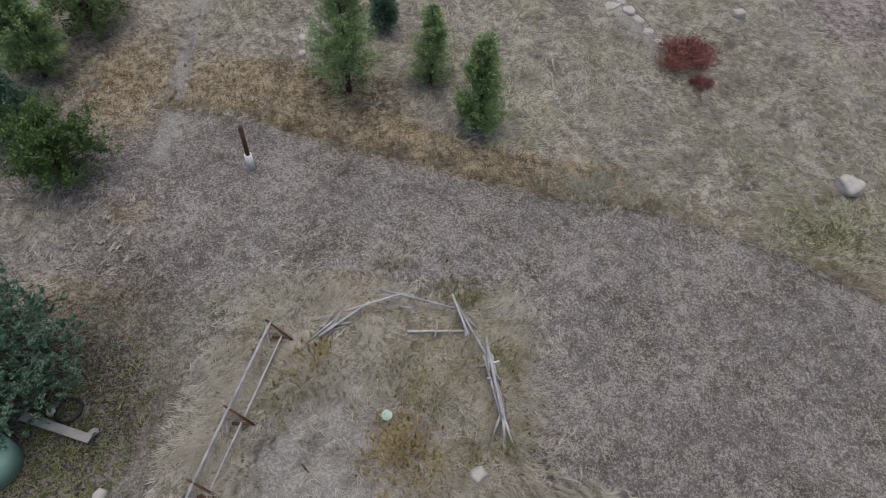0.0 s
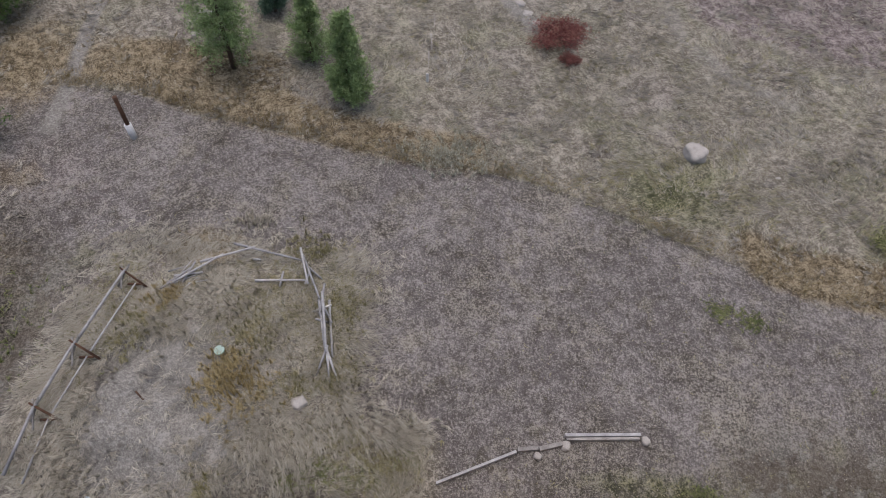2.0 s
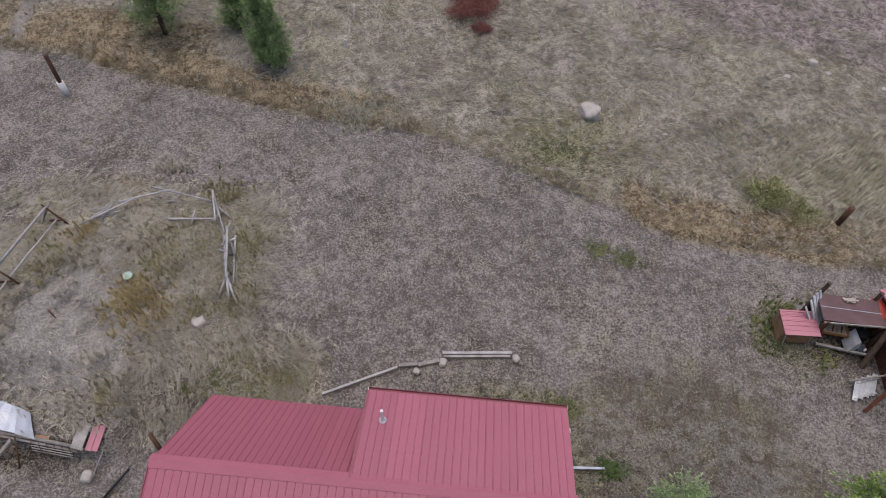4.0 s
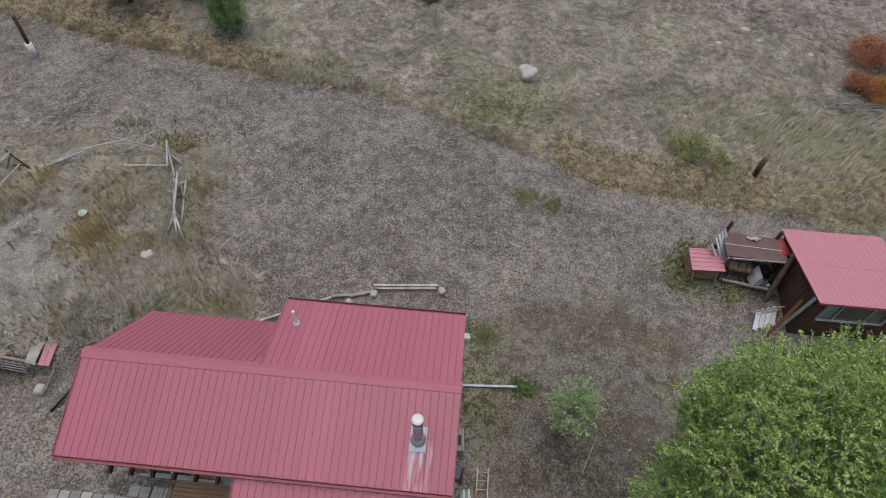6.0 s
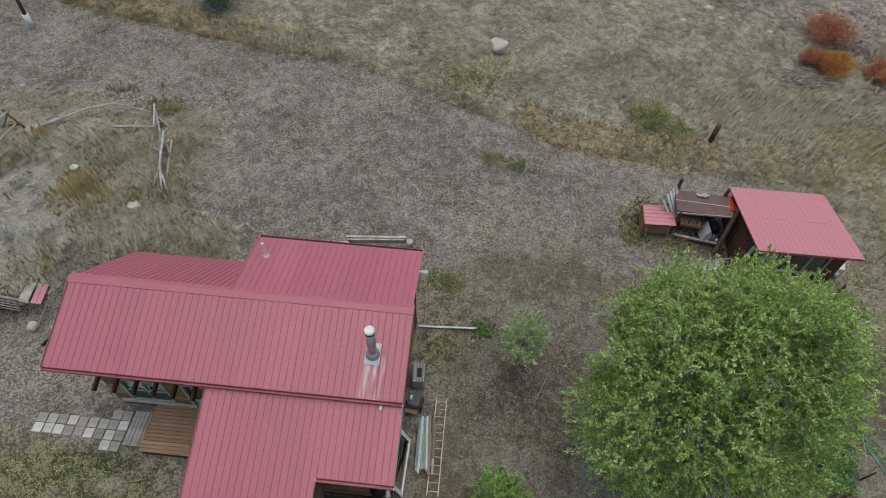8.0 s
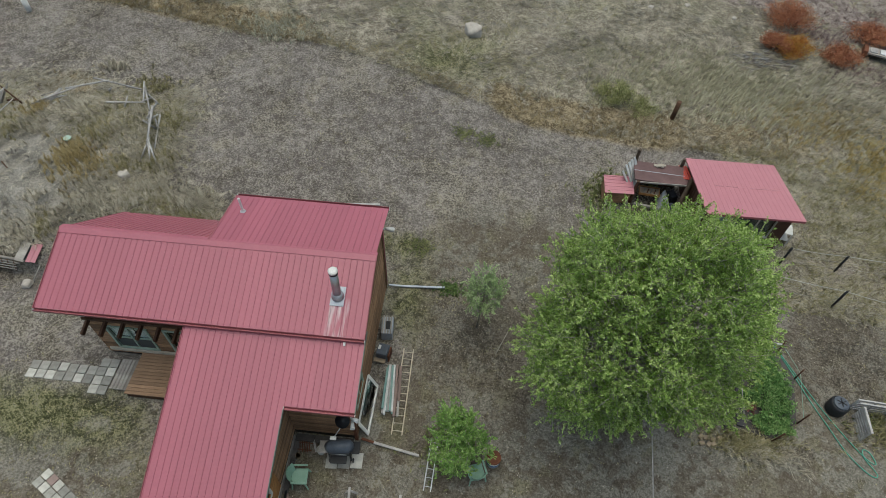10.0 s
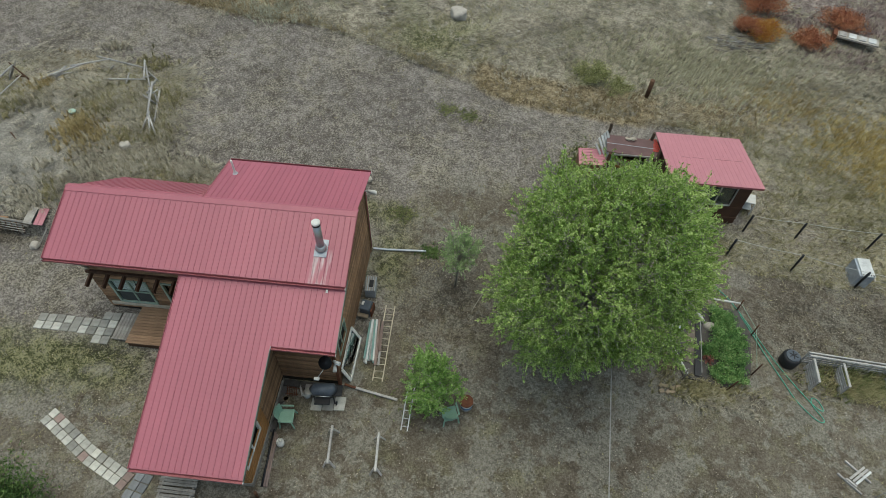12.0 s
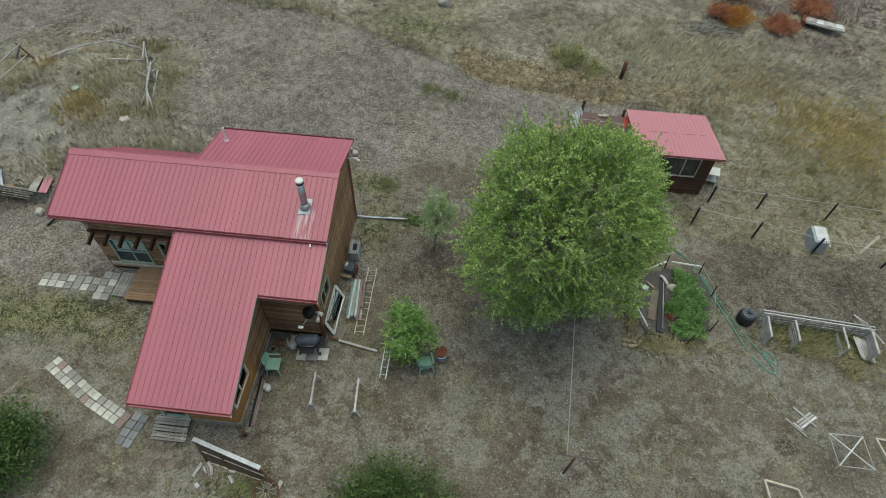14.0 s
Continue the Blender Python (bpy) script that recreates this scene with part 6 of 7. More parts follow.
rod(t, "outlet", (6.95, -2.95, 4.8), (6.87, -2.6, 4.05), 0.05, "white")
rod(t, "pipe", (6.87, -2.6, 4.05), (6.5, -2.2, 3.3), 0.05, "white")

# ---- barbecue corner ----
t = thing("paving_slab", "pale concrete slabs under the barbecue", "paving")
for k in range(3):
    part("slab", boxed(((0, 0, 0), (0.45, 0.6, 0.06)), bevel=0.01), "paver", t, "", pose(16.5 + 0.48 * k, -5.6 + 0.05 * k, -0.09, 0, 0, 2))
g = thing("barbecue", "black gas barbecue with a blue-grey lid", "barbecue", (16.85, -5.35, -0.08), 4)
gb = bmesh.new()
tube(gb, [(-0.42, 0, 0.88), (-0.38, 0, 0.92), (0.38, 0, 0.92), (0.42, 0, 0.88)], [0.2, 0.27, 0.27, 0.2], 16)
smooth_sides(part("lid", gb, "cover", g, "blue-grey barbecue lid"))
part("firebox", boxed(((0, 0, 0.75), (0.8, 0.5, 0.22)), bevel=0.03), "black", g)
part("front_shelf", boxed(((0, -0.42, 0.72), (0.62, 0.3, 0.04)), bevel=0.01), "black", g)
part("side_table", boxed(((-0.6, 0, 0.86), (0.34, 0.48, 0.04)), bevel=0.01), "steel", g)
part("side_table", boxed(((0.6, 0, 0.86), (0.34, 0.48, 0.04)), bevel=0.01), "black", g)
rod(g, "handle", (-0.3, -0.3, 0.9), (0.3, -0.3, 0.9), 0.02, "steel")
for x in (-0.4, 0.4):
    for y in (-0.2, 0.2):
        part("leg", boxed(((x, y, 0.34), (0.05, 0.05, 0.68))), "black", g)
for x in (-0.45, 0.45):
    rod(g, "wheel", (x, -0.22, 0.09), (x + 0.05, -0.22, 0.09), 0.09, "black", "", 14)


def gas_tank(x, y, label):
    t = thing("gas_bottle", label, "gas bottle", (x, y, gz(x, y) + 0.0))
    b = bmesh.new()
    tube(b, [(0, 0, 0.02), (0, 0, 0.05), (0, 0, 0.3), (0, 0, 0.37)], [0.12, 0.155, 0.155, 0.08], 18)
    smooth(part("tank", b, "white", t))
    b = bmesh.new()
    tube(b, [(0, 0, 0.36), (0, 0, 0.45)], [0.1, 0.1], 14, False)
    part("collar", b, "white", t)
    rod(t, "valve", (0, 0, 0.36), (0, 0, 0.43), 0.03, "steel")


gas_tank(16.02, -5.3, "white gas bottle beside the barbecue")
gas_tank(15.48, -7.45, "white gas bottle on the ground by the wall")


def chair(x, y, turn, label):
    c = thing("garden_chair", label, "chair", (x, y, gz(x, y)), turn)
    b = bmesh.new()
    box(b, (0, 0, 0.4), (0.5, 0.5, 0.035), None, 0.015)
    part("seat", b, "green_plastic", c)
    b = bmesh.new()
    for k in range(6):
        a = radians(-50 + 20 * k)
        box(b, (0.27 * math.sin(a), 0.05 + 0.26 * math.cos(a), 0.62), (0.1, 0.025, 0.44), Euler((radians(-12), 0, -a)).to_matrix(), 0.008)
    part("backrest", b, "green_plastic", c)
    for sx in (-1, 1):
        part("armrest", boxed(((0.28 * sx, -0.02, 0.63), (0.06, 0.46, 0.03)), bevel=0.01), "green_plastic", c)
        for y2 in (-0.22, 0.22):
            plank_part(c, "leg", (0.24 * sx, y2 * 0.9, 0.4), (0.28 * sx, y2 * 1.15, 0.0), 0.045, 0.045, "green_plastic")
    c.matrix_basis = c.matrix_basis @ Matrix.Scale(1.18, 4)
    return c


chair(15.52, -6.45, 95, "faded green plastic garden chair by the wall")
chair(22.1, -5.55, 200, "faded green plastic garden chair beside a barrel")

b = thing("burn_barrel", "rusty barrel with a white and blue band", "barrel", (22.75, -4.95, gz(22.75, -4.95)))
bb = bmesh.new()
tube(bb, [(0, 0, 0), (0, 0, 0.5), (0, 0, 0.52), (0, 0, 0.25)], [0.26, 0.27, 0.24, 0.23], 20)
smooth_sides(part("drum", bb, "white", b))
bb = bmesh.new()
tube(bb, [(0, 0, 0.5), (0, 0, 0.56)], [0.29, 0.285], 20)
part("rim", bb, "rust", b)
bb = bmesh.new()
tube(bb, [(0, 0, 0.2), (0, 0, 0.34)], 0.272, 20, False)
part("band", bb, "blue", b)

for x, y, turn in ((17.52, -7.42, 4), (19.4, -7.5, 3)):
    s = thing("sawhorse", "grey weathered sawhorse standing on bare dirt", "sawhorse", (x, y, gz(x, y)), turn, "sawhorses")
    plank_part(s, "top_rail", (0.0, 0.75, 0.62), (0.03, -0.75, 0.62), 0.09, 0.12, "pallet")
    for yy in (-0.62, 0.62):
        for sx in (-1, 1):
            plank_part(s, "leg", (0.03 * sx, yy, 0.62), (0.24 * sx, yy * 1.15, 0.0), 0.09, 0.03, "pallet")
        part("gusset", boxed(((0, yy * 1.06, 0.42), (0.24, 0.025, 0.2))), "pallet", s)

for k in range(9):
    x, y = 15.2 + 0.28 * (k % 3) + R.uniform(-0.05, 0.05), -5.35 + 0.26 * (k // 3) + R.uniform(-0.05, 0.05)
    bk = thing("loose_brick", "loose brick lying by the wall", "brick", (x, y, gz(x, y) + 0.03), R.uniform(0, 90), "loose bricks")
    part("block", boxed(((0, 0, 0), (0.2, 0.1, 0.06)), bevel=0.006), "slab", bk)
t = thing("bucket", "small brown flower pot by the wall", "pot", (15.2, -5.6, gz(15.2, -5.6)))
bb = bmesh.new()
tube(bb, [(0, 0, 0), (0, 0, 0.2), (0, 0, 0.2), (0, 0, 0.05)], [0.09, 0.12, 0.1, 0.08], 14)
part("pot", bb, "brick", t)
t = thing("long_pipes", "bundle of long dark pipes along the wall", "pipes")
for k in range(3):
    rod(t, "pipe", (15.05 + 0.09 * k, -6.9 - 0.1 * k, -0.02), (15.2 + 0.09 * k, -9.15, -0.02 + 0.02 * k), 0.05, "paver_red" if k else "black")
t = thing("stub_post", "short dark post at the house corner", "post")
rod(t, "shaft", (15.15, -9.55, -0.1), (15.15, -9.5, 0.45), 0.06, "brown_wood")

# pallet step and flagstones at the end door
t = thing("pallet_step", "weathered grey slatted step at the end door", "step")
for k in range(8):
    yy = -9.25 - 0.115 * k - (0.05 if k > 2 else 0)
    part("slat", box(bmesh.new(), (0, 0, 0), (1.45, 0.1, 0.03), None, 0.005), "grey_wood", t, "", pose(12.1 + 0.01 * k, yy, 0.24 - (0.1 if k > 4 else 0.0), 0, 0, R.uniform(-1, 1)))
part("frame", boxed(((11.5, -9.55, 0.09), (0.06, 0.8, 0.2)), ((12.7, -9.55, 0.09), (0.06, 0.8, 0.2))), "grey_wood", t)
stones = thing("flagstone_patch", "cracked brown flagstones set in the dirt", "paving", kind="structure")
for k in range(9):
    x, y = 11.45 + 0.4 * (k % 3) + 0.15 * (k // 3) + R.uniform(-0.08, 0.08), -10.25 - 0.42 * (k // 3) + R.uniform(-0.08, 0.08)
    fb = bmesh.new()
    n = R.randint(5, 7)
    out = [(0.24 * R.uniform(0.6, 1.0) * math.cos(2 * math.pi * i / n), 0.24 * R.uniform(0.6, 1.0) * math.sin(2 * math.pi * i / n)) for i in range(n)]
    prism(fb, out, 2, -0.03, 0.03)
    part("flagstone", fb, "slab", stones, "", pose(x, y, gz(x, y) + 0.005, R.uniform(-2, 2), R.uniform(-2, 2), R.uniform(0, 90)))

# leaning board screen with a white top rail
t = thing("board_screen", "leaning board screen with a white top rail", "fence")
ta, tb2, ba, bb2 = Vector((13.46, -10.2, 0.86)), Vector((16.38, -11.0, 0.8)), Vector((13.9, -10.72, -0.08)), Vector((16.86, -11.32, -0.12))
plank_part(t, "top_rail", ta, tb2, 0.17, 0.05, "whitewash", "white painted top rail")
for lo, hi in ((0.06, 0.47), (0.53, 0.95)):
    sb = bmesh.new()
    sb.faces.new([sb.verts.new(v) for v in (ta.lerp(ba, lo), tb2.lerp(bb2, lo), tb2.lerp(bb2, hi), ta.lerp(ba, hi))])
    bmesh.ops.solidify(sb, geom=sb.faces[:], thickness=0.02)
    part("panel", sb, "panel", t)
for f in (0.5, 0.97):
    plank_part(t, "rail", ta.lerp(ba, f) + Vector((0.02, -0.02, 0)), tb2.lerp(bb2, f) + Vector((0.02, -0.02, 0)), 0.03, 0.06, "pale_wood")
for f in (0.02, 0.36, 0.99):
    plank_part(t, "post", ta.lerp(tb2, f) + Vector((0.02, -0.03, -0.03)), ba.lerp(bb2, f) + Vector((0.02, -0.03, 0)), 0.08, 0.07, "brown_wood")
w = thing("wagon_wheel", "old wooden wagon wheel tilted against the screen", "wheel", (16.64, -11.62, 0.1), 0)
wm = Euler((radians(-6), radians(12), radians(-10))).to_matrix().to_4x4()
wb = bmesh.new()
ring = [(0.46 * math.cos(2 * math.pi * k / 24), 0.46 * math.sin(2 * math.pi * k / 24), 0) for k in range(25)]
tube(wb, ring, 0.045, 6)
part("rim", wb, "brown_wood", w, "", wm)
for k in range(10):
    a2 = 2 * math.pi * k / 10
    sp = bmesh.new()
    tube(sp, [(0.05 * math.cos(a2), 0.05 * math.sin(a2), 0), (0.45 * math.cos(a2), 0.45 * math.sin(a2), 0)], 0.018, 5)
    part("spoke", sp, "grey_wood", w, "", wm)
wb = bmesh.new()
tube(wb, [(0, 0, -0.08), (0, 0, 0.08)], 0.07, 10)
part("hub", wb, "brown_wood", w, "", wm)
for p, q, r in (((13.8, -10.83), (13.64, -11.38), 0.07), ((14.03, -10.76), (14.2, -10.95), 0.07), ((14.22, -10.9), (14.34, -11.26), 0.06), ((13.85, -11.65), (14.02, -11.75), 0.1), ((15.04, -11.19), (15.26, -11.45), 0.08), ((14.95, -11.0), (15.2, -11.04), 0.06), ((17.1, -11.15), (17.03, -11.46), 0.09), ((13.9, -10.95), (14.1, -11.2), 0.04)):
    f = thing("split_log", "short bleached split log on the ground", "firewood", group="scattered firewood")
    fb = bmesh.new()
    tube(fb, [(*p, gz(*p) + r * 0.8), (*q, gz(*q) + r * 0.8)], [r, r * 0.85], 5)
    part("billet", fb, "pallet", f)

# ---- clothes line ----
t = thing("clothes_line", "wire clothes line on a leaning metal post", "clothes line")
zb = gz(28.2, -9.55)
rod(t, "post", (28.2, -9.55, zb - 0.1), (28.4, -9.4, 1.22), 0.05, "brown_wood")
rod(t, "crossbar", (27.56, -9.36, 1.25), (29.27, -9.42, 1.2), 0.025, "apron")
for k in (-0.012, 0.012):
    rod(t, "line", (28.08 + k, -9.35, 1.27), (28.55 + k, -1.5, 2.4), 0.01, "pallet", n=5)
rod(t, "footing", (28.2, -9.55, zb - 0.02), (28.2, -9.55, zb + 0.06), 0.1, "paver")
t = thing("bare_stick", "bare grey stick lying in the grass", "stick")
rod(t, "stem", (22.65, -0.25, -0.22), (23.3, 1.25, -0.15), 0.022, "bark", r2=0.012)

# ---- raised garden ring ----
cx, cy = 33.8, -0.5
zb = gz(cx, cy)
bed = thing("garden_bed", "many-sided garden bed edged with white pipes", "garden bed")
edge = [(32.33, -2.5), (31.75, -1.0), (32.35, 0.8), (33.8, 1.68), (35.55, 1.55), (35.95, 0.2), (35.5, -1.9), (34.2, -2.8)]
sb = bmesh.new()
vs = [sb.verts.new((x * 0.96 + cx * 0.04, y * 0.96 + cy * 0.04, zb + 0.1)) for x, y in edge]
vb = [sb.verts.new((x, y, zb - 0.1)) for x, y in edge]
sb.faces.new(vs)
for k in range(8):
    sb.faces.new((vb[k], vb[(k + 1) % 8], vs[(k + 1) % 8], vs[k]))
bmesh.ops.recalc_face_normals(sb, faces=sb.faces)
part("soil", sb, "apron", bed)
for k in (0, 1, 2, 3):
    (x0, y0), (x1, y1) = (((32.33, -2.5), (31.8, -1.11)), ((31.79, -0.81), (32.23, 0.62)), ((32.48, 0.91), (33.68, 1.62)), ((33.98, 1.65), (35.48, 1.52)))[k]
    rod(bed, "edge_pipe", (x0, y0, zb + 0.62), (x1, y1, zb + 0.62), 0.045, "white", "white plastic edge pipe")
for x, y in edge:
    rod(bed, "stake", (x, y, zb - 0.1), (x + R.uniform(-0.1, 0.1), y + R.uniform(-0.1, 0.1), zb + 1.0), 0.035, "brown_wood" if x > 33.7 else "grey_wood", n=6)
plank_part(bed, "liner", (32.98, -2.35, zb + 0.16), (33.5, 0.6, zb + 0.16), 0.3, 0.06, "liner", "black plastic sheet")
plank_part(bed, "board", (32.66, -1.68, zb + 0.14), (33.1, 0.12, zb + 0.14), 0.36, 0.03, "panel", "faded brown board")
rod(bed, "rail", (33.05, -2.3, zb + 0.45), (33.45, 0.45, zb + 0.45), 0.022, "pallet")
for k in range(6):
    rod(bed, "wire_hoop", (edge[k][0], edge[k][1], zb + 0.55), (edge[(k + 1) % 8][0], edge[(k + 1) % 8][1], zb + 0.55), 0.01, "green_plastic", n=4)
t = thing("drain_elbow", "white plastic pipe elbow in the garden bed", "pipe")
rod(t, "pipe", (33.45, 1.0, zb + 0.2), (33.55, 0.75, zb + 0.35), 0.07, "white")
rod(t, "pipe", (33.55, 0.75, zb + 0.35), (33.75, 0.5, zb + 0.15), 0.07, "white")
rod(t, "pipe", (32.7, 0.6, zb + 0.15), (33.05, 0.2, zb + 0.15), 0.045, "brick")
t = thing("lidded_pail", "pale blue-white pail in the garden bed", "bucket", (32.5, 0.0, zb + 0.1))
bb = bmesh.new()
tube(bb, [(0, 0, 0), (0, 0, 0.3), (0, 0, 0.33)], [0.13, 0.16, 0.15], 16)
part("pail", bb, "tin", t)
t = thing("garden_rock", "pale rock in the garden bed", "rock", (34.0, 0.35, zb + 0.12))
rb = bmesh.new()
bmesh.ops.create_icosphere(rb, subdivisions=2, radius=0.3)
for v in rb.verts:
    v.co = Vector((v.co.x * 1.1, v.co.y * 0.8, v.co.z * 0.6)) * (1 + 0.2 * noise.noise(v.co * 3))
smooth(part("stone", rb, "stone", t))
for x, y, r, h in ((34.35, -0.5, 0.7, 0.95), (34.6, -1.35, 0.65, 0.85), (34.7, 0.55, 0.55, 0.8), (34.1, -2.1, 0.5, 0.6), (34.95, -0.2, 0.5, 0.9), (33.7, -0.95, 0.35, 0.5), (34.3, 1.0, 0.4, 0.6), (34.8, -2.2, 0.4, 0.5)):
    shrub("garden_plant", "leafy green tomato plant in the garden bed", x, y, r * 1.1, h, 2600, 0.055, "leaf_garden", group="garden plants")
shrub("red_flowers", "small clump of dark red flowers", 33.55, -1.5, 0.28, 0.4, 320, 0.045, "leaf_red")
tufts("bed_grass", "overgrown dry grass round the garden bed", np.array([(33.2 + R.gauss(0, 0.9), -3.0 + R.gauss(0, 0.3)) for _ in range(230)] + [(31.7 + R.gauss(0, 0.25), -1.7 + R.gauss(0, 0.7)) for _ in range(90)]), 0.42, 12, 0.01, "straw_green", 0.5, (0, 0), True)
tufts("bed_straw", "pale flattened straw beside the garden bed", np.array([(33.9 + R.gauss(0, 0.7), -3.4 + R.gauss(0, 0.25)) for _ in range(90)]), 0.4, 12, 0.01, "straw", 0.6, (0.4, -0.3), True)
for k in range(7):
    x, y = 31.25 + 0.25 * (k % 4) + R.uniform(-0.05, 0.05), -3.0 - 0.22 * (k // 4) + R.uniform(-0.06, 0.06)
    bk = thing("stacked_brick", "tan brick in a small pile by the garden bed", "brick", (x, y, gz(x, y) + 0.05), R.uniform(0, 60), "pile of bricks")
    part("block", boxed(((0, 0, 0), (0.22, 0.16, 0.14)), bevel=0.01), "brick", bk)

h = thing("garden_hose", "green garden hose trailing over the dirt", "hose")
for pts in (([(32.9, 2.6), (33.6, 2.85), (34.4, 2.95), (35.1, 2.4), (35.7, 1.3), (36.25, 0.0), (36.75, -1.1), (37.35, -2.2), (37.95, -3.1), (38.3, -3.3), (38.2, -2.85), (37.95, -2.75), (37.9, -3.1), (38.2, -3.7), (38.05, -3.85), (37.7, -3.6), (37.2, -2.9), (36.8, -1.9), (36.4, -0.9), (36.0, 0.3), (35.6, 1.4)]),):
    hb = bmesh.new()
    fine = []
    for i in range(len(pts) - 1):
        p0, p1, p2, p3 = (Vector(pts[max(0, min(len(pts) - 1, i + j))]) for j in (-1, 0, 1, 2))
        for s in range(6):
            u = s / 6
            q = 0.5 * ((2 * p1) + (p2 - p0) * u + (2 * p0 - 5 * p1 + 4 * p2 - p3) * u * u + (3 * p1 - p0 - 3 * p2 + p3) * u ** 3)
            fine.append((q.x, q.y, gz(q.x, q.y) + 0.04))
    tube(hb, fine, 0.02, 6)
    smooth(part("tube", hb, "hose", h))

c = thing("compost_bin", "round black plastic compost bin", "bin", (37.3, -1.05, gz(37.3, -1.05)))
bb = bmesh.new()
tube(bb, [(0, 0, 0), (0, 0, 0.1), (0, 0, 0.55), (0, 0, 0.62)], [0.36, 0.4, 0.4, 0.34], 24)
smooth_sides(part("drum", bb, "black", c))
bb = bmesh.new()
tube(bb, [(0, 0, 0.62), (0, 0, 0.68), (0, 0, 0.7)], [0.31, 0.3, 0.24], 24)
part("lid", bb, "cover", c)
for a2 in (0.4, 1.5, 2.6):
    part("lid_rib", beam(bmesh.new(), (-0.2 * math.cos(a2), -0.2 * math.sin(a2), 0.71), (0.2 * math.cos(a2), 0.2 * math.sin(a2), 0.71), 0.04, 0.02), "black", c)

# compost bays of grey pallets
t = thing("pallet_bay", "row of compost bays built from grey pallets", "compost bay")
z = gz(40.5, -0.5)
A, B = Vector((37.95, -0.92, z)), Vector((43.0, -1.28, z))
u = (B - A).normalized()
v = Vector((u.y, -u.x, 0))
for j, off in enumerate((0.0, 0.16)):
    plank_part(t, "top_rail", A + v * off + Vector((0, 0, 0.95)), B + v * off + Vector((0, 0, 0.95)), 0.07, 0.04, "pallet")
for k in range(6):
    plank_part(t, "back_slat", A + Vector((0, 0, 0.1 + 0.16 * k)), B + Vector((0, 0, 0.1 + 0.16 * k)), 0.025, 0.09, "pallet")
for k in range(8):
    p = A + u * (B - A).length * k / 7
    plank_part(t, "back_post", p + Vector((0, 0, -0.1)), p + Vector((0, 0, 0.98)), 0.08, 0.06, "pallet")
for k, (f, slats) in enumerate(((0.02, 6), (0.27, 5), (0.7, 3), (0.96, 6))):
    p = A + u * (B - A).length * f
    for s in range(slats):
        zz = 0.12 + 0.15 * s
        plank_part(t, "side_slat", p + v * 0.3 + Vector((0, 0, zz)), p + v * 1.4 + Vector((0, 0, zz)), 0.03, 0.12, "pallet")
    plank_part(t, "side_rail", p + v * 0.3 + Vector((0.04, 0, 0.95)), p + v * 1.45 + Vector((0.04, 0, 0.93)), 0.1, 0.05, "pallet")
    plank_part(t, "front_post", p + v * 1.42 + Vector((0, 0, -0.1)), p + v * 1.42 + Vector((0, 0, 0.95)), 0.09, 0.05, "pallet")
for k in range(6):
    p = Vector((42.15 + 0.12 * k, -1.65 - 0.02 * k, z + 0.55 - 0.02 * k))
    plank_part(t, "loose_plank", p, p + Vector((0.25, -1.0, -0.3)), 0.1, 0.025, "pallet")
for k in range(5):
    plank_part(t, "loose_plank", (42.2 + 0.1 * k, -0.7 - 0.1 * k, z + 1.02), (43.1 + 0.03 * k, -1.9 - 0.05 * k, z + 0.85), 0.09, 0.025, "pallet")
tufts("bay_grass", "rank dry grass in the compost bays", np.array([(40.6 + R.gauss(0, 1.3), -1.9 + R.gauss(0, 0.4)) for _ in range(420)] + [(41.9 + R.gauss(0, 0.25), -3.1 + R.gauss(0, 0.3)) for _ in range(60)]), 0.42, 9, 0.01, "straw_green", 0.7, (0.2, -0.3), True)
tufts("bay_weeds", "olive weeds in the compost bays", np.array([(40.8 + R.gauss(0, 1.2), -1.8 + R.gauss(0, 0.4)) for _ in range(300)]), 0.45, 10, 0.01, "olive_weed", 0.6, (0, 0), True)

# low wooden trestle on two skids
t = thing("trestle", "bleached wooden trestle with two long skids on the dirt", "trestle", (0, 0, gz(38.6, -6.0)))
plank_part(t, "skid", (38.54, -5.44, 0.06), (39.3, -6.25, 0.06), 0.07, 0.09, "pallet")
plank_part(t, "skid", (38.06, -6.0, 0.06), (38.78, -6.76, 0.06), 0.07, 0.09, "pallet")
plank_part(t, "brace", (38.3, -6.2, 0.14), (38.62, -6.5, 0.14), 0.08, 0.07, "pallet")
for k in range(3):
    plank_part(t, "slat", (38.42 + 0.085 * k, -6.22 - 0.1 * k, 0.2 + 0.01 * k), (39.1 + 0.09 * k, -5.72 - 0.09 * k, 0.3 + 0.01 * k), 0.09, 0.03, "whitewash" if k == 2 else "pallet")

# white frame with a crossed top
t = thing("frame_cage", "white pipe frame with a crossed top", "frame")
zb2 = gz(40.7, -7.0)
top = [(39.29, -6.82), (40.68, -6.81), (40.72, -8.19), (39.32, -8.16)]
for k in range(4):
    (x0, y0), (x1, y1) = top[k], top[(k + 1) % 4]
    rod(t, "top_bar", (x0, y0, zb2 + 0.85), (x1, y1, zb2 + 0.85), 0.02, "pallet")
    rod(t, "upright", (x0, y0, zb2 - 0.05), (x0, y0, zb2 + 0.85), 0.018, "pallet")
for k in (0, 1):
    (x0, y0), (x1, y1) = top[k], top[k + 2]
    rod(t, "brace", (x0, y0, zb2 + 0.87), (x1, y1, zb2 + 0.87), 0.03, "whitewash")
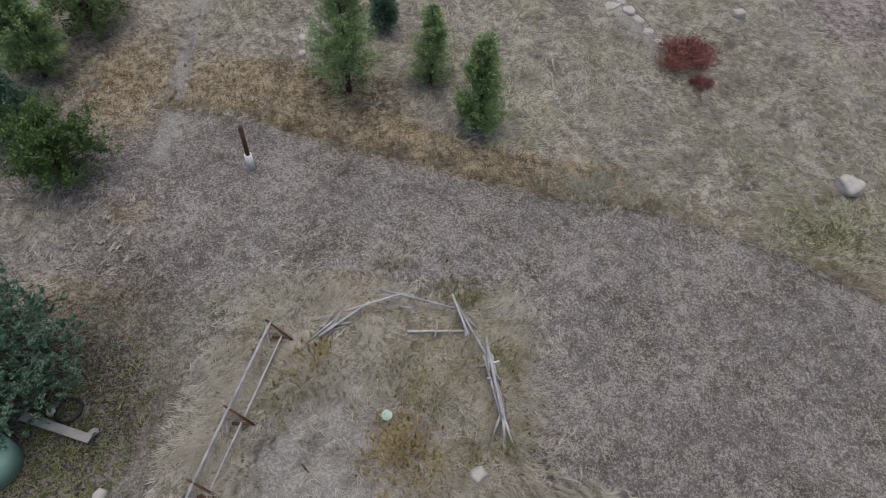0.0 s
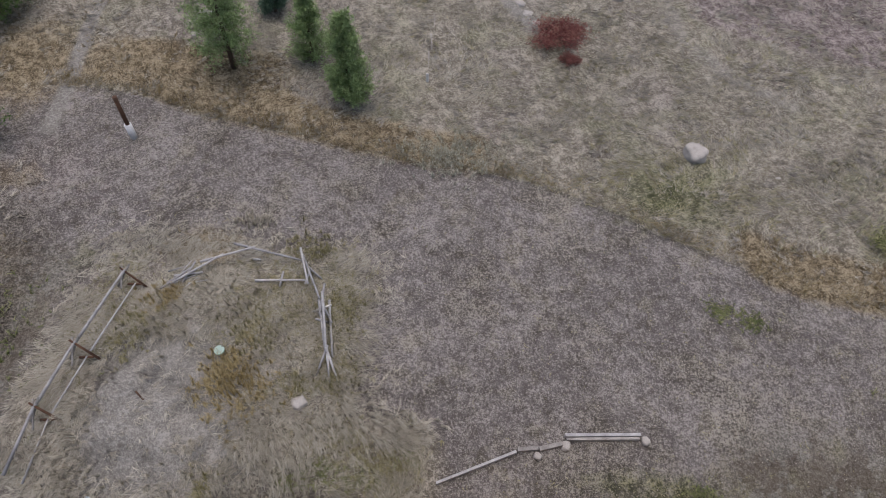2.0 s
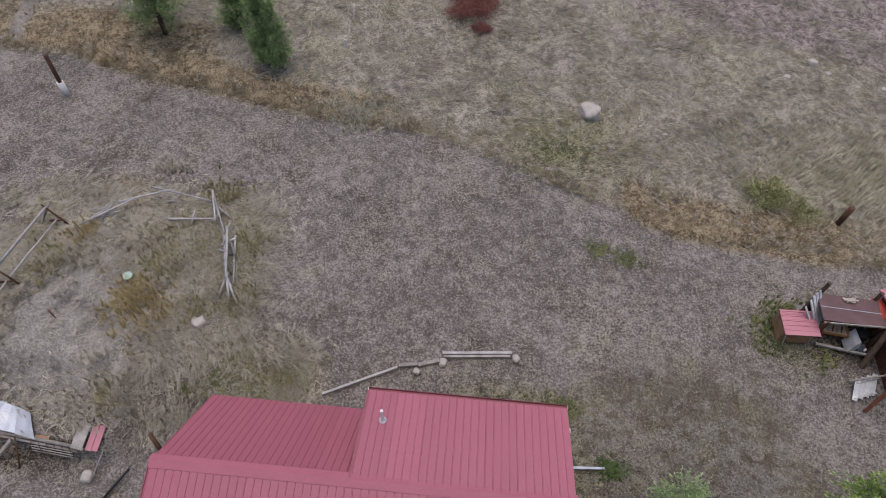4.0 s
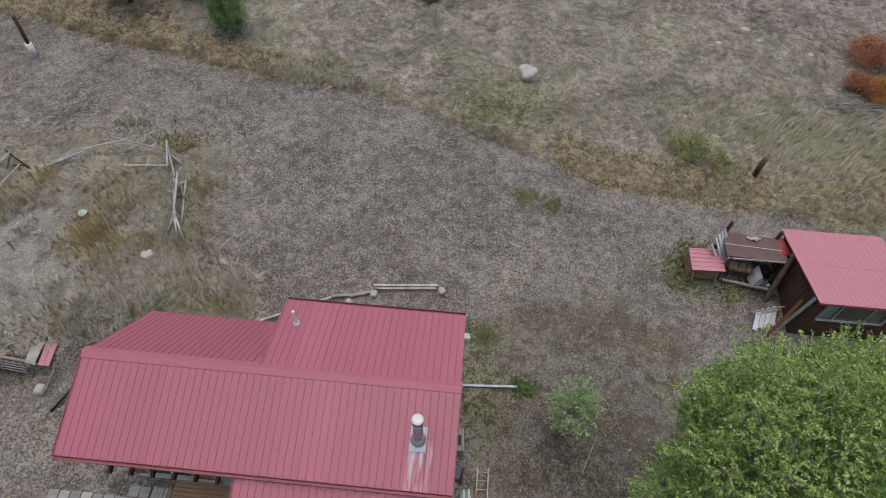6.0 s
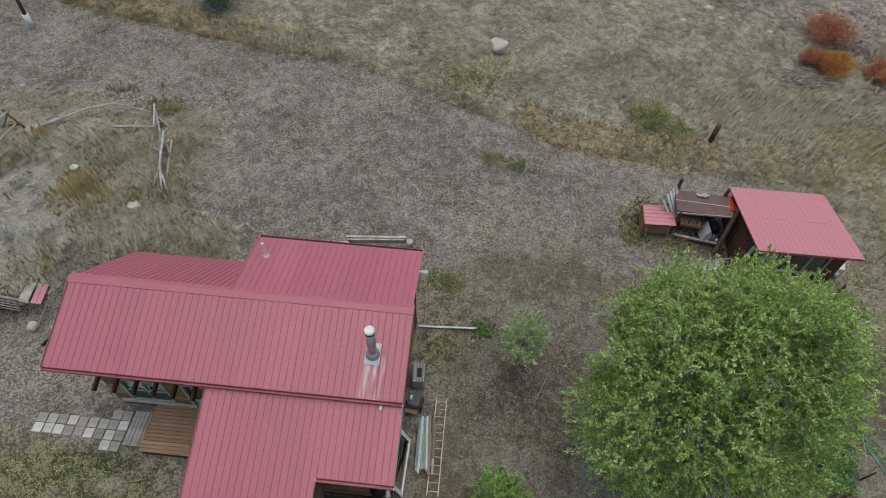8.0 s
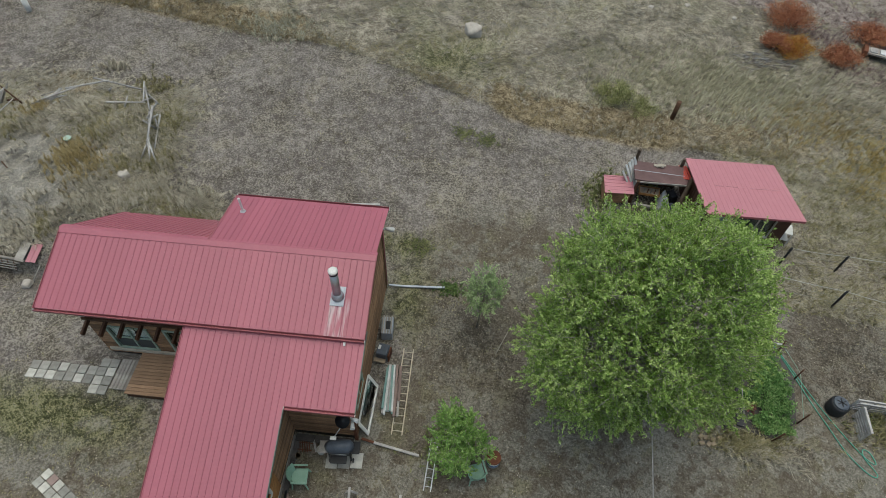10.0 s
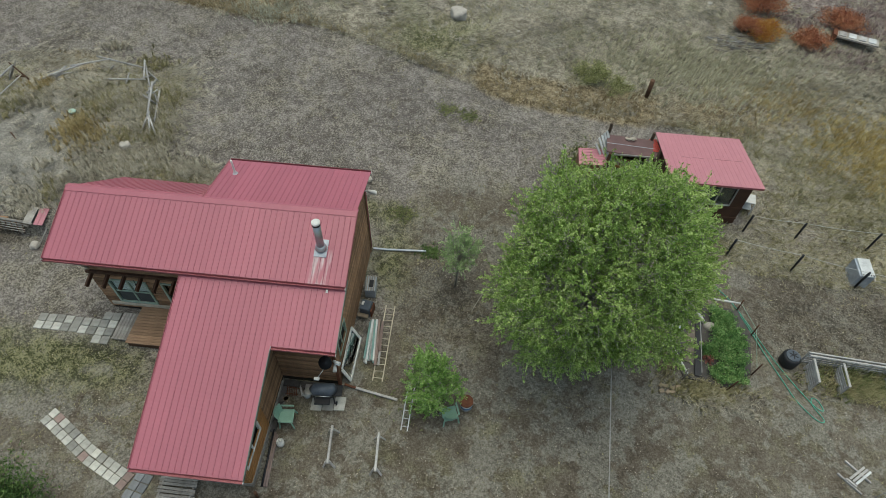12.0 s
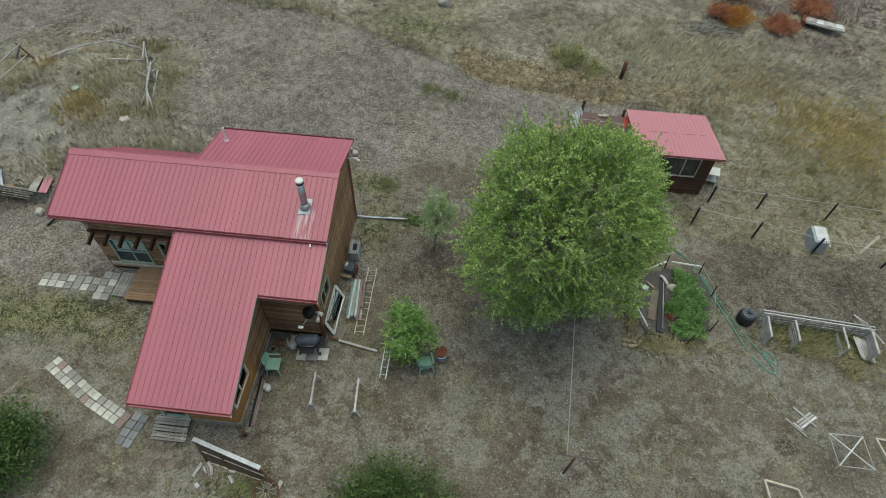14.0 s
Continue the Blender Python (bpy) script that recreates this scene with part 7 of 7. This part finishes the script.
for label, pts in (("weathered timber bed frame on the ground", [(36.43, -8.87), (37.72, -9.09), (37.9, -9.9), (36.5, -10.0)]), ("weathered timber frame with a white rail", [(41.75, -6.5), (42.9, -6.6), (42.95, -7.6), (41.95, -7.5)])):
    t = thing("bed_frame", label, "garden frame")
    for k in range(4):
        (x0, y0), (x1, y1) = pts[k], pts[(k + 1) % 4]
        plank_part(t, "board", (x0, y0, gz(x0, y0) + 0.1), (x1, y1, gz(x1, y1) + 0.1), 0.09, 0.2, "pale_wood")

# ---- wire fence east of the shed ----
t = thing("wire_fence", "wire fence on dark metal posts in dry grass", "fence")
for line in ([(36.72, 6.45), (39.45, 6.35), (43.3, 6.25), (47.5, 6.1)], [(35.6, 4.85), (38.85, 4.35), (41.9, 3.7), (45.5, 3.3), (48.5, 3.0)]):
    for (x0, y0) in line:
        rod(t, "post", (x0, y0, gz(x0, y0) - 0.1), (x0 + 0.03, y0, gz(x0, y0) + 1.4), 0.06, "black", n=6)
    for (x0, y0), (x1, y1) in zip(line, line[1:]):
        a, b = Vector((x0, y0, gz(x0, y0) + 1.38)), Vector((x1, y1, gz(x1, y1) + 1.38))
        wb = bmesh.new()
        tube(wb, [a, a.lerp(b, 0.3) - Vector((0, 0, 0.05)), a.lerp(b, 0.6) - Vector((0, 0, 0.06)), b], 0.014, 5)
        part("wire", wb, "alu", t)
        for hh in (0.5, 0.95):
            rod(t, "wire", a - Vector((0, 0, hh)), b - Vector((0, 0, hh)), 0.004, "steel", n=4)
t = thing("beehive_box", "white box covered by a metal lid at the fence", "box", (42.1, 4.3, gz(42.1, 4.3)), -4)
part("body", boxed(((0, 0, 0.5), (0.72, 1.15, 1.0)), bevel=0.02), "tin", t)
part("lid", boxed(((0.05, 0, 1.03), (0.62, 1.15, 0.06)), bevel=0.01), "whitewash", t)
for k in range(5):
    part("slot", boxed(((-0.2 + 0.12 * k, -0.5, 1.065), (0.05, 0.09, 0.012))), "black", t)
part("side_rail", boxed(((0.42, -0.1, 0.85), (0.08, 1.15, 0.08))), "pale_wood", t)
t = thing("plank_brace", "bleached planks nailed in a leaning V", "brace")
plank_part(t, "plank", (44.5, 4.0, -0.78), (45.65, 5.0, -0.2), 0.14, 0.05, "pale_wood")
plank_part(t, "plank", (44.5, 4.02, -0.78), (43.95, 4.5, -0.25), 0.09, 0.04, "pale_wood")

# ---- north side: timbers, stones, slope ----
t = thing("retaining_timbers", "line of bleached timbers edging the lawn", "timber edging")
for p, q, w2, m in (((8.85, 4.7), (11.7, 6.05), 0.1, "pallet"), ((11.75, 6.12), (12.5, 6.25), 0.14, "grey_wood"), ((12.55, 6.22), (13.4, 6.5), 0.16, "grey_wood"), ((13.5, 6.8), (16.35, 7.12), 0.12, "pallet"), ((13.55, 6.66), (16.3, 6.98), 0.1, "grey_wood")):
    plank_part(t, "timber", (*p, gz(*p) + 0.1), (*q, gz(*q) + 0.1), w2, 0.18, m)


def stone(label, x, y, sx, sy, sz, mat="stone", sink=0.25, seed=0, category="rock", square=0.35):
    t = thing("boulder", label, category, (x, y, gz(x, y)), seed * 37)
    rb = bmesh.new()
    bmesh.ops.create_cube(rb, size=1.5)
    bmesh.ops.subdivide_edges(rb, edges=rb.edges[:], cuts=5, use_grid_fill=True)
    for v in rb.verts:
        p = v.co.normalized().lerp(v.co, square)
        n = noise.noise(p * 1.6 + Vector((seed, 0, 0))) * 0.28 + noise.noise(p * 5 + Vector((0, seed, 0))) * 0.07
        p = p * (1 + n)
        v.co = Vector((p.x * sx / 2, p.y * sy / 2, p.z * sz * 0.6 + sz * 0.5 - sz * sink))
    smooth(part("stone", rb, mat, t))
    return t


stone("large pale granite boulder in the meadow", 20.15, 21.2, 1.36, 1.15, 0.8, seed=3, square=0.42)
for k, (x, y, s) in enumerate(((31.95, 25.9, 0.4), (34.5, 26.6, 0.36), (33.8, 27.4, 0.55), (16.97, 33.0, 0.75), (3.6, 6.6, 0.55), (13.55, 6.45, 0.36), (16.55, 6.95, 0.34), (12.5, 6.0, 0.3), (24.2, 20.4, 0.3), (37.6, 25.8, 0.35), (1.0, 0.75, 0.45))):
    stone("pale stone lying in the dry grass", x, y, s * 1.2, s, s * 0.7, seed=k + 2)
for k in range(6):
    stone("pale rock rubble on the slope", -5.9 + R.uniform(-0.9, 1.0), 26.6 + R.uniform(-1.6, 1.6), R.uniform(0.4, 0.9), R.uniform(0.4, 0.8), R.uniform(0.25, 0.45), seed=20 + k)

t = thing("marker_pole", "tall rusty pole in a white base sleeve", "pole", (-7.15, 18.5, gz(-7.15, 18.5)))
rod(t, "shaft", (0, 0, 0.6), (0.02, 0.05, 2.35), 0.1, "brown_wood", n=10)
rod(t, "sleeve", (0, 0, -0.1), (0, 0, 0.8), 0.17, "white", "white base sleeve", 12)
t = thing("timber_post", "thick brown timber post in the weeds", "post", (32.3, 15.75, gz(32.3, 15.75)))
rod(t, "shaft", (0, 0, -0.1), (0.05, 0.0, 1.25), 0.14, "brown_wood", n=8)
t = thing("white_stake", "short white stake on the slope", "stake", (6.38, 24.25, gz(6.38, 24.25)))
part("stake", boxed(((0, 0, 0.25), (0.16, 0.08, 0.7)), bevel=0.01), "white", t)
part("foot", boxed(((0, 0, 0.02), (0.45, 0.3, 0.06))), "white", t)
t = thing("fallen_rail", "long bleached rail lying up the slope", "rail")
for y0, y1 in ((24.8, 26.6), (26.7, 28.0), (28.1, 29.7)):
    plank_part(t, "rail", (6.36, y0, gz(6.36, y0) + 0.1), (6.22, y1, gz(6.22, y1) + 0.1), 0.07, 0.05, "grey_wood")
for k, (x, y, sx, sy) in enumerate(((9.7, 32.6, 1.3, 0.8), (10.6, 32.3, 0.9, 0.8), (11.1, 31.6, 0.8, 0.6), (11.6, 30.7, 0.7, 0.6), (12.1, 29.9, 0.6, 0.5), (10.2, 33.0, 0.6, 0.5))):
    stone("flat pale rock bedded in the hillside", x, y, sx, sy, 0.22, seed=50 + k)
t = thing("old_trailer", "rusty flatbed frame with white panels in the brush", "trailer")
zz = gz(47, 23.3)
part("bed", box(bmesh.new(), (47.1, 23.15, zz + 0.5), (2.6, 0.85, 0.1), Euler((0, 0, radians(-21))).to_matrix()), "grey_wood", t)
for k in range(4):
    part("panel", box(bmesh.new(), (46.2 + 0.58 * k, 23.5 - 0.22 * k, zz + 0.58), (0.46, 0.6, 0.06), Euler((0, 0, radians(-21))).to_matrix()), "whitewash" if k % 2 else "pallet", t)
part("front", box(bmesh.new(), (45.75, 23.65, zz + 0.4), (0.25, 0.9, 0.5), Euler((0, 0, radians(-21))).to_matrix()), "rust", t)
for k in range(120):
    x, y = 38.4 + R.gauss(0, 0.9), 21.5 + R.gauss(0, 0.45)
    if k == 0:
        brush = thing("brush_pile", "pile of grey dead branches by the bushes", "brush pile")
    a2 = R.uniform(-0.6, 0.6)
    rod(brush, "branch", (x, y, gz(x, y) + R.uniform(0.05, 0.3)), (x + R.uniform(0.5, 1.1) * math.cos(a2), y + 0.8 * math.sin(a2), gz(x, y) + R.uniform(0.05, 0.35)), 0.024, ("pallet", "slab", "grey_wood")[k % 3], r2=0.012, n=5)

# ---- the mound: buck fence, cellar ----
def pole(parent, p, q, r=0.055, hp=0.0, hq=0.0, mat="pallet", name="rail"):
    return rod(parent, name, (*p, gz(*p) + hp), (*q, gz(*q) + hq), r, mat, n=7, r2=r * 0.75)


t = thing("buck_fence", "fallen grey pole fence curving over the mound", "fence", group="pole fences")
pole(t, (-2.5, 10.7), (-0.9, 12.4), hp=0.3, hq=0.55)
pole(t, (-2.9, 10.5), (-2.0, 11.6), hp=0.1, hq=0.4)
pole(t, (-2.2, 10.9), (-1.9, 11.9), hp=0.1, hq=0.5)
pole(t, (-2.6, 11.2), (-1.5, 11.5), hp=0.2, hq=0.3)
pole(t, (-1.7, 11.9), (0.3, 12.9), hp=0.5, hq=0.6)
pole(t, (-0.6, 12.95), (2.5, 12.55), hp=0.6, hq=0.5)
pole(t, (0.2, 12.6), (0.7, 12.3), hp=0.1, hq=0.6)
pole(t, (0.65, 11.45), (2.75, 11.7), hp=0.2, hq=0.35)
pole(t, (1.7, 11.3), (1.75, 11.9), hp=0.1, hq=0.5)
pole(t, (2.2, 13.1), (2.95, 11.3), hp=0.6, hq=0.7)
pole(t, (2.35, 12.8), (3.6, 10.6), hp=0.6, hq=0.75)
pole(t, (2.7, 12.5), (2.85, 11.3), hp=0.1, hq=0.7)
pole(t, (2.5, 12.4), (3.3, 12.0), hp=0.55, hq=0.1)
t2 = thing("buck_fence", "grey crossed-pole fence on the mound's flank", "fence", group="pole fences")
pole(t2, (3.6, 11.4), (3.75, 9.9), hp=0.7, hq=0.8)
pole(t2, (3.65, 10.9), (4.3, 8.4), hp=0.85, hq=0.8, r=0.065)
pole(t2, (3.55, 10.6), (4.2, 8.6), hp=0.65, hq=0.6)
pole(t2, (3.85, 10.9), (4.45, 8.5), hp=0.3, hq=0.3)
pole(t2, (3.3, 10.3), (4.1, 10.4), hp=0.1, hq=0.8, mat="alu")
pole(t2, (4.0, 10.0), (3.7, 9.6), hp=0.05, hq=0.9)
pole(t2, (4.3, 8.7), (3.95, 7.7), hp=0.8, hq=0.05)
pole(t2, (4.25, 8.6), (4.9, 7.5), hp=0.8, hq=0.05)
pole(t2, (4.3, 8.5), (4.5, 7.6), hp=0.8, hq=0.05)
pole(t2, (3.5, 10.9), (4.2, 9.8), hp=0.05, hq=0.5)
t3 = thing("buck_fence", "long grey pole fence on crossed legs", "fence", group="pole fences")
line = [(-5.9, 3.2), (-5.25, 5.3), (-4.75, 7.6), (-4.2, 10.8)]
for (p, q) in zip(line, line[1:]):
    pole(t3, p, q, 0.065, 0.85, 0.9)
    pole(t3, (p[0] + 0.45, p[1] - 0.1), (q[0] + 0.4, q[1] - 0.3), 0.04, 0.4, 0.4)
for x, y in line[1:]:
    pole(t3, (x - 0.55, y - 0.3), (x + 0.2, y + 0.15), 0.055, 0.0, 1.1, "grey_wood", "leg")
    pole(t3, (x + 0.75, y - 0.25), (x - 0.15, y), 0.05, 0.05, 1.05, "brown_wood", "leg")
    pole(t3, (x + 0.05, y - 0.3), (x + 0.65, y - 0.3), 0.055, 0.3, 0.35, "brown_wood", "leg")
    pole(t3, (x - 0.3, y + 0.25), (x + 0.1, y - 0.75), 0.045, 0.75, 0.6, "grey_wood", "brace")

for k in range(9):
    x, y, a2 = -2.5 + R.uniform(-0.7, 0.6), 11.1 + R.uniform(-0.5, 0.4), R.uniform(0.2, 1.1)
    pole(t, (x, y), (x + 0.75 * math.cos(a2), y + 0.75 * math.sin(a2)), 0.03, R.uniform(0.05, 0.2), R.uniform(0.1, 0.4), name="stick")

t = thing("cellar_front", "root cellar front in a cut bank under bleached tin", "cellar")
for name, mat, pts in (("roof_sheet", "bleached_tin", ((-3.05, 1.9, 1.36), (-1.75, 1.74, 1.32), (-1.95, 2.62, 1.55), (-2.9, 2.85, 1.5))), ("roof_sheet", "tin", ((-1.74, 1.73, 1.33), (-1.05, 1.64, 1.12), (-1.5, 2.5, 1.46), (-1.94, 2.61, 1.56)))):
    sb = bmesh.new()
    sb.faces.new([sb.verts.new(q) for q in pts])
    bmesh.ops.subdivide_edges(sb, edges=sb.edges[:], cuts=5, use_grid_fill=True)
    for v in sb.verts:
        v.co.z += 0.03 * math.sin(v.co.x * 9.0)
    bmesh.ops.solidify(sb, geom=sb.faces[:], thickness=0.02)
    part(name, sb, mat, t, "bleached corrugated tin sheet")
part("front_wall", boxed(((-1.9, 1.78, 0.62), (2.6, 0.12, 0.9))), "siding", t)
for y, z, r in ((1.62, 1.05, 0.07), (1.5, 0.96, 0.05)):
    rod(t, "lintel", (-3.5, y + 0.3, z), (0.6, y - 0.08, z + 0.03), r, "grey_wood")
for k in range(4):
    f = k / 3
    plank_part(t, "gate_slat", (-1.2, 1.54 - 0.16 * f, 1.08 - 0.36 * f), (0.4, 1.42 - 0.16 * f, 1.06 - 0.36 * f), 0.04, 0.035, "grey_wood")
for k in range(6):
    x = -1.15 + 0.3 * k
    plank_part(t, "gate_bar", (x, 1.56 - 0.022 * k, 1.12), (x, 1.36 - 0.022 * k, 0.62), 0.04, 0.035, "brown_wood")
plank_part(t, "prop", (-2.7, 0.91, 0.32), (-1.94, 1.54, 1.1), 0.16, 0.05, "grey_wood", "leaning weathered plank")
rod(t, "prop_pole", (-1.59, 0.76, 0.3), (-1.77, 1.66, 1.2), 0.03, "brown_wood")
t = thing("ribbed_tin", "curled sheet of grey tin on the bank", "metal sheet")
part("sheet", beam(bmesh.new(), (0.72, 2.35, 1.4), (0.6, 1.45, 1.12), 0.5, 0.03), "grey_wood", t)
plank_part(t, "edge_board", (0.95, 2.5, 1.46), (0.86, 1.5, 1.18), 0.05, 0.05, "black")
t = thing("red_tin_sheet", "faded red metal sheet on the bank", "metal sheet")
for k in range(2):
    part("panel", beam(bmesh.new(), (1.1 + 0.24 * k, 2.3, 1.38), (1.02 + 0.24 * k, 1.45, 1.1), 0.225, 0.03), "roof_old", t)
plank_part(t, "prop", (1.5, 1.9, 1.0), (1.15, 0.9, 0.3), 0.05, 0.05, "grey_wood")
t = thing("leaning_post", "short dark leaning post beside the house", "post")
rod(t, "shaft", (3.25, 1.95, 0.2), (2.85, 2.35, 0.8), 0.08, "brown_wood")
t = thing("black_pipe", "bent black pipe leaning by the house corner", "pipe")
rod(t, "pipe", (1.8, -0.05, 0.28), (2.6, 1.1, 0.75), 0.05, "black")
rod(t, "hook", (2.6, 1.1, 0.75), (2.75, 1.0, 0.9), 0.03, "steel")
t = thing("vent_pipe", "vent pipe with a pale green cap on the mound", "vent pipe", (0.4, 8.0, gz(0.4, 8.0)))
rod(t, "pipe", (0, 0, -0.1), (0, 0, 0.3), 0.06, "white")
rod(t, "cap", (0, 0, 0.28), (0, 0, 0.36), 0.19, "cap", "pale sage green cap", 16)
rod(thing("thin_stake", "thin bare stick standing in the mound", "stake"), "shaft", (-1.7, 5.9, 2.1), (-2.1, 6.2, 2.6), 0.03, "brown_wood")

# ---- west edge ----
t = thing("plank_bench", "weathered plank lying on a short block", "plank")
plank_part(t, "plank", (-11.9, 6.95, gz(-11.9, 6.95) + 0.25), (-9.35, 6.45, gz(-9.35, 6.45) + 0.3), 0.3, 0.07, "grey_wood")
plank_part(t, "block", (-9.6, 6.55, gz(-9.6, 6.5) + 0.1), (-9.25, 6.75, gz(-9.6, 6.5) + 0.35), 0.18, 0.18, "grey_wood")
# thin black ring, of the size of a hoop or hose coil
t = thing("black_ring", "thin black ring lying under the tree", "wheel", (-10.55, 7.35, gz(-10.55, 7.35) + 0.1))
tb = bmesh.new()
tube(tb, [(0.42 * math.cos(2 * math.pi * k / 28), 0.42 * math.sin(2 * math.pi * k / 28), 0) for k in range(29)], 0.05, 9, False)
smooth(part("tyre", tb, "black", t))
t = thing("green_tank", "green plastic tank under the tree", "tank", (-12.2, 5.35, gz(-12.2, 5.35)))
tb = bmesh.new()
tube(tb, [(0, 0, 0), (0, 0, 0.9), (0, 0, 1.15), (0, 0, 1.2)], [0.9, 0.9, 0.5, 0.2], 24)
smooth_sides(part("tank", tb, "green_plastic", t))
part("lid", boxed(((-0.1, 0.15, 1.22), (0.4, 0.3, 0.06)), bevel=0.02), "white", t)
stone("pale rock by the tree", -11.1, 7.25, 0.35, 0.3, 0.3, seed=40)
stone("pale rock near the fence", -8.5, 4.85, 0.5, 0.4, 0.3, seed=41)

# oddments at the shed's corner
t = thing("slatted_pallet", "whitewashed slatted pallet leaning by the shed corner", "pallet")
for k in range(4):
    plank_part(t, "slat", (30.65 + 0.27 * k, 6.75 + 0.1 * k, 0.1), (30.85 + 0.27 * k, 7.55 + 0.1 * k, 0.5), 0.2, 0.03, "whitewash")
for f, z in ((0.15, 0.13), (0.85, 0.42)):
    plank_part(t, "bearer", (30.6 + 0.2 * f, 6.7 + 0.8 * f, z), (31.65 + 0.2 * f, 7.05 + 0.8 * f, z), 0.08, 0.06, "pallet")
rod(t, "pole", (30.5, 7.45, 0.45), (31.9, 7.7, 0.75), 0.04, "grey_wood")
t = thing("leaning_beam", "rusty brown beam leaning on the shed corner", "beam")
plank_part(t, "beam", (31.0, 6.35, 0.0), (32.0, 7.3, 1.9), 0.14, 0.1, "rust")
# loose planks and grate on the dirt by the recess
t = thing("old_grate", "rusty grate and short planks on the dirt by the wall", "scrap")
plank_part(t, "plank", (15.62, -4.9, -0.02), (15.84, -5.35, -0.02), 0.09, 0.05, "pallet")
for k in range(5):
    rod(t, "bar", (15.1 + 0.09 * k, -4.98, -0.01), (15.2 + 0.1 * k, -5.4, -0.01), 0.018, "rust", n=6)
for yy in (-5.05, -5.33):
    rod(t, "cross_bar", (15.08, yy, 0.01), (15.65, yy, 0.01), 0.02, "rust", n=6)
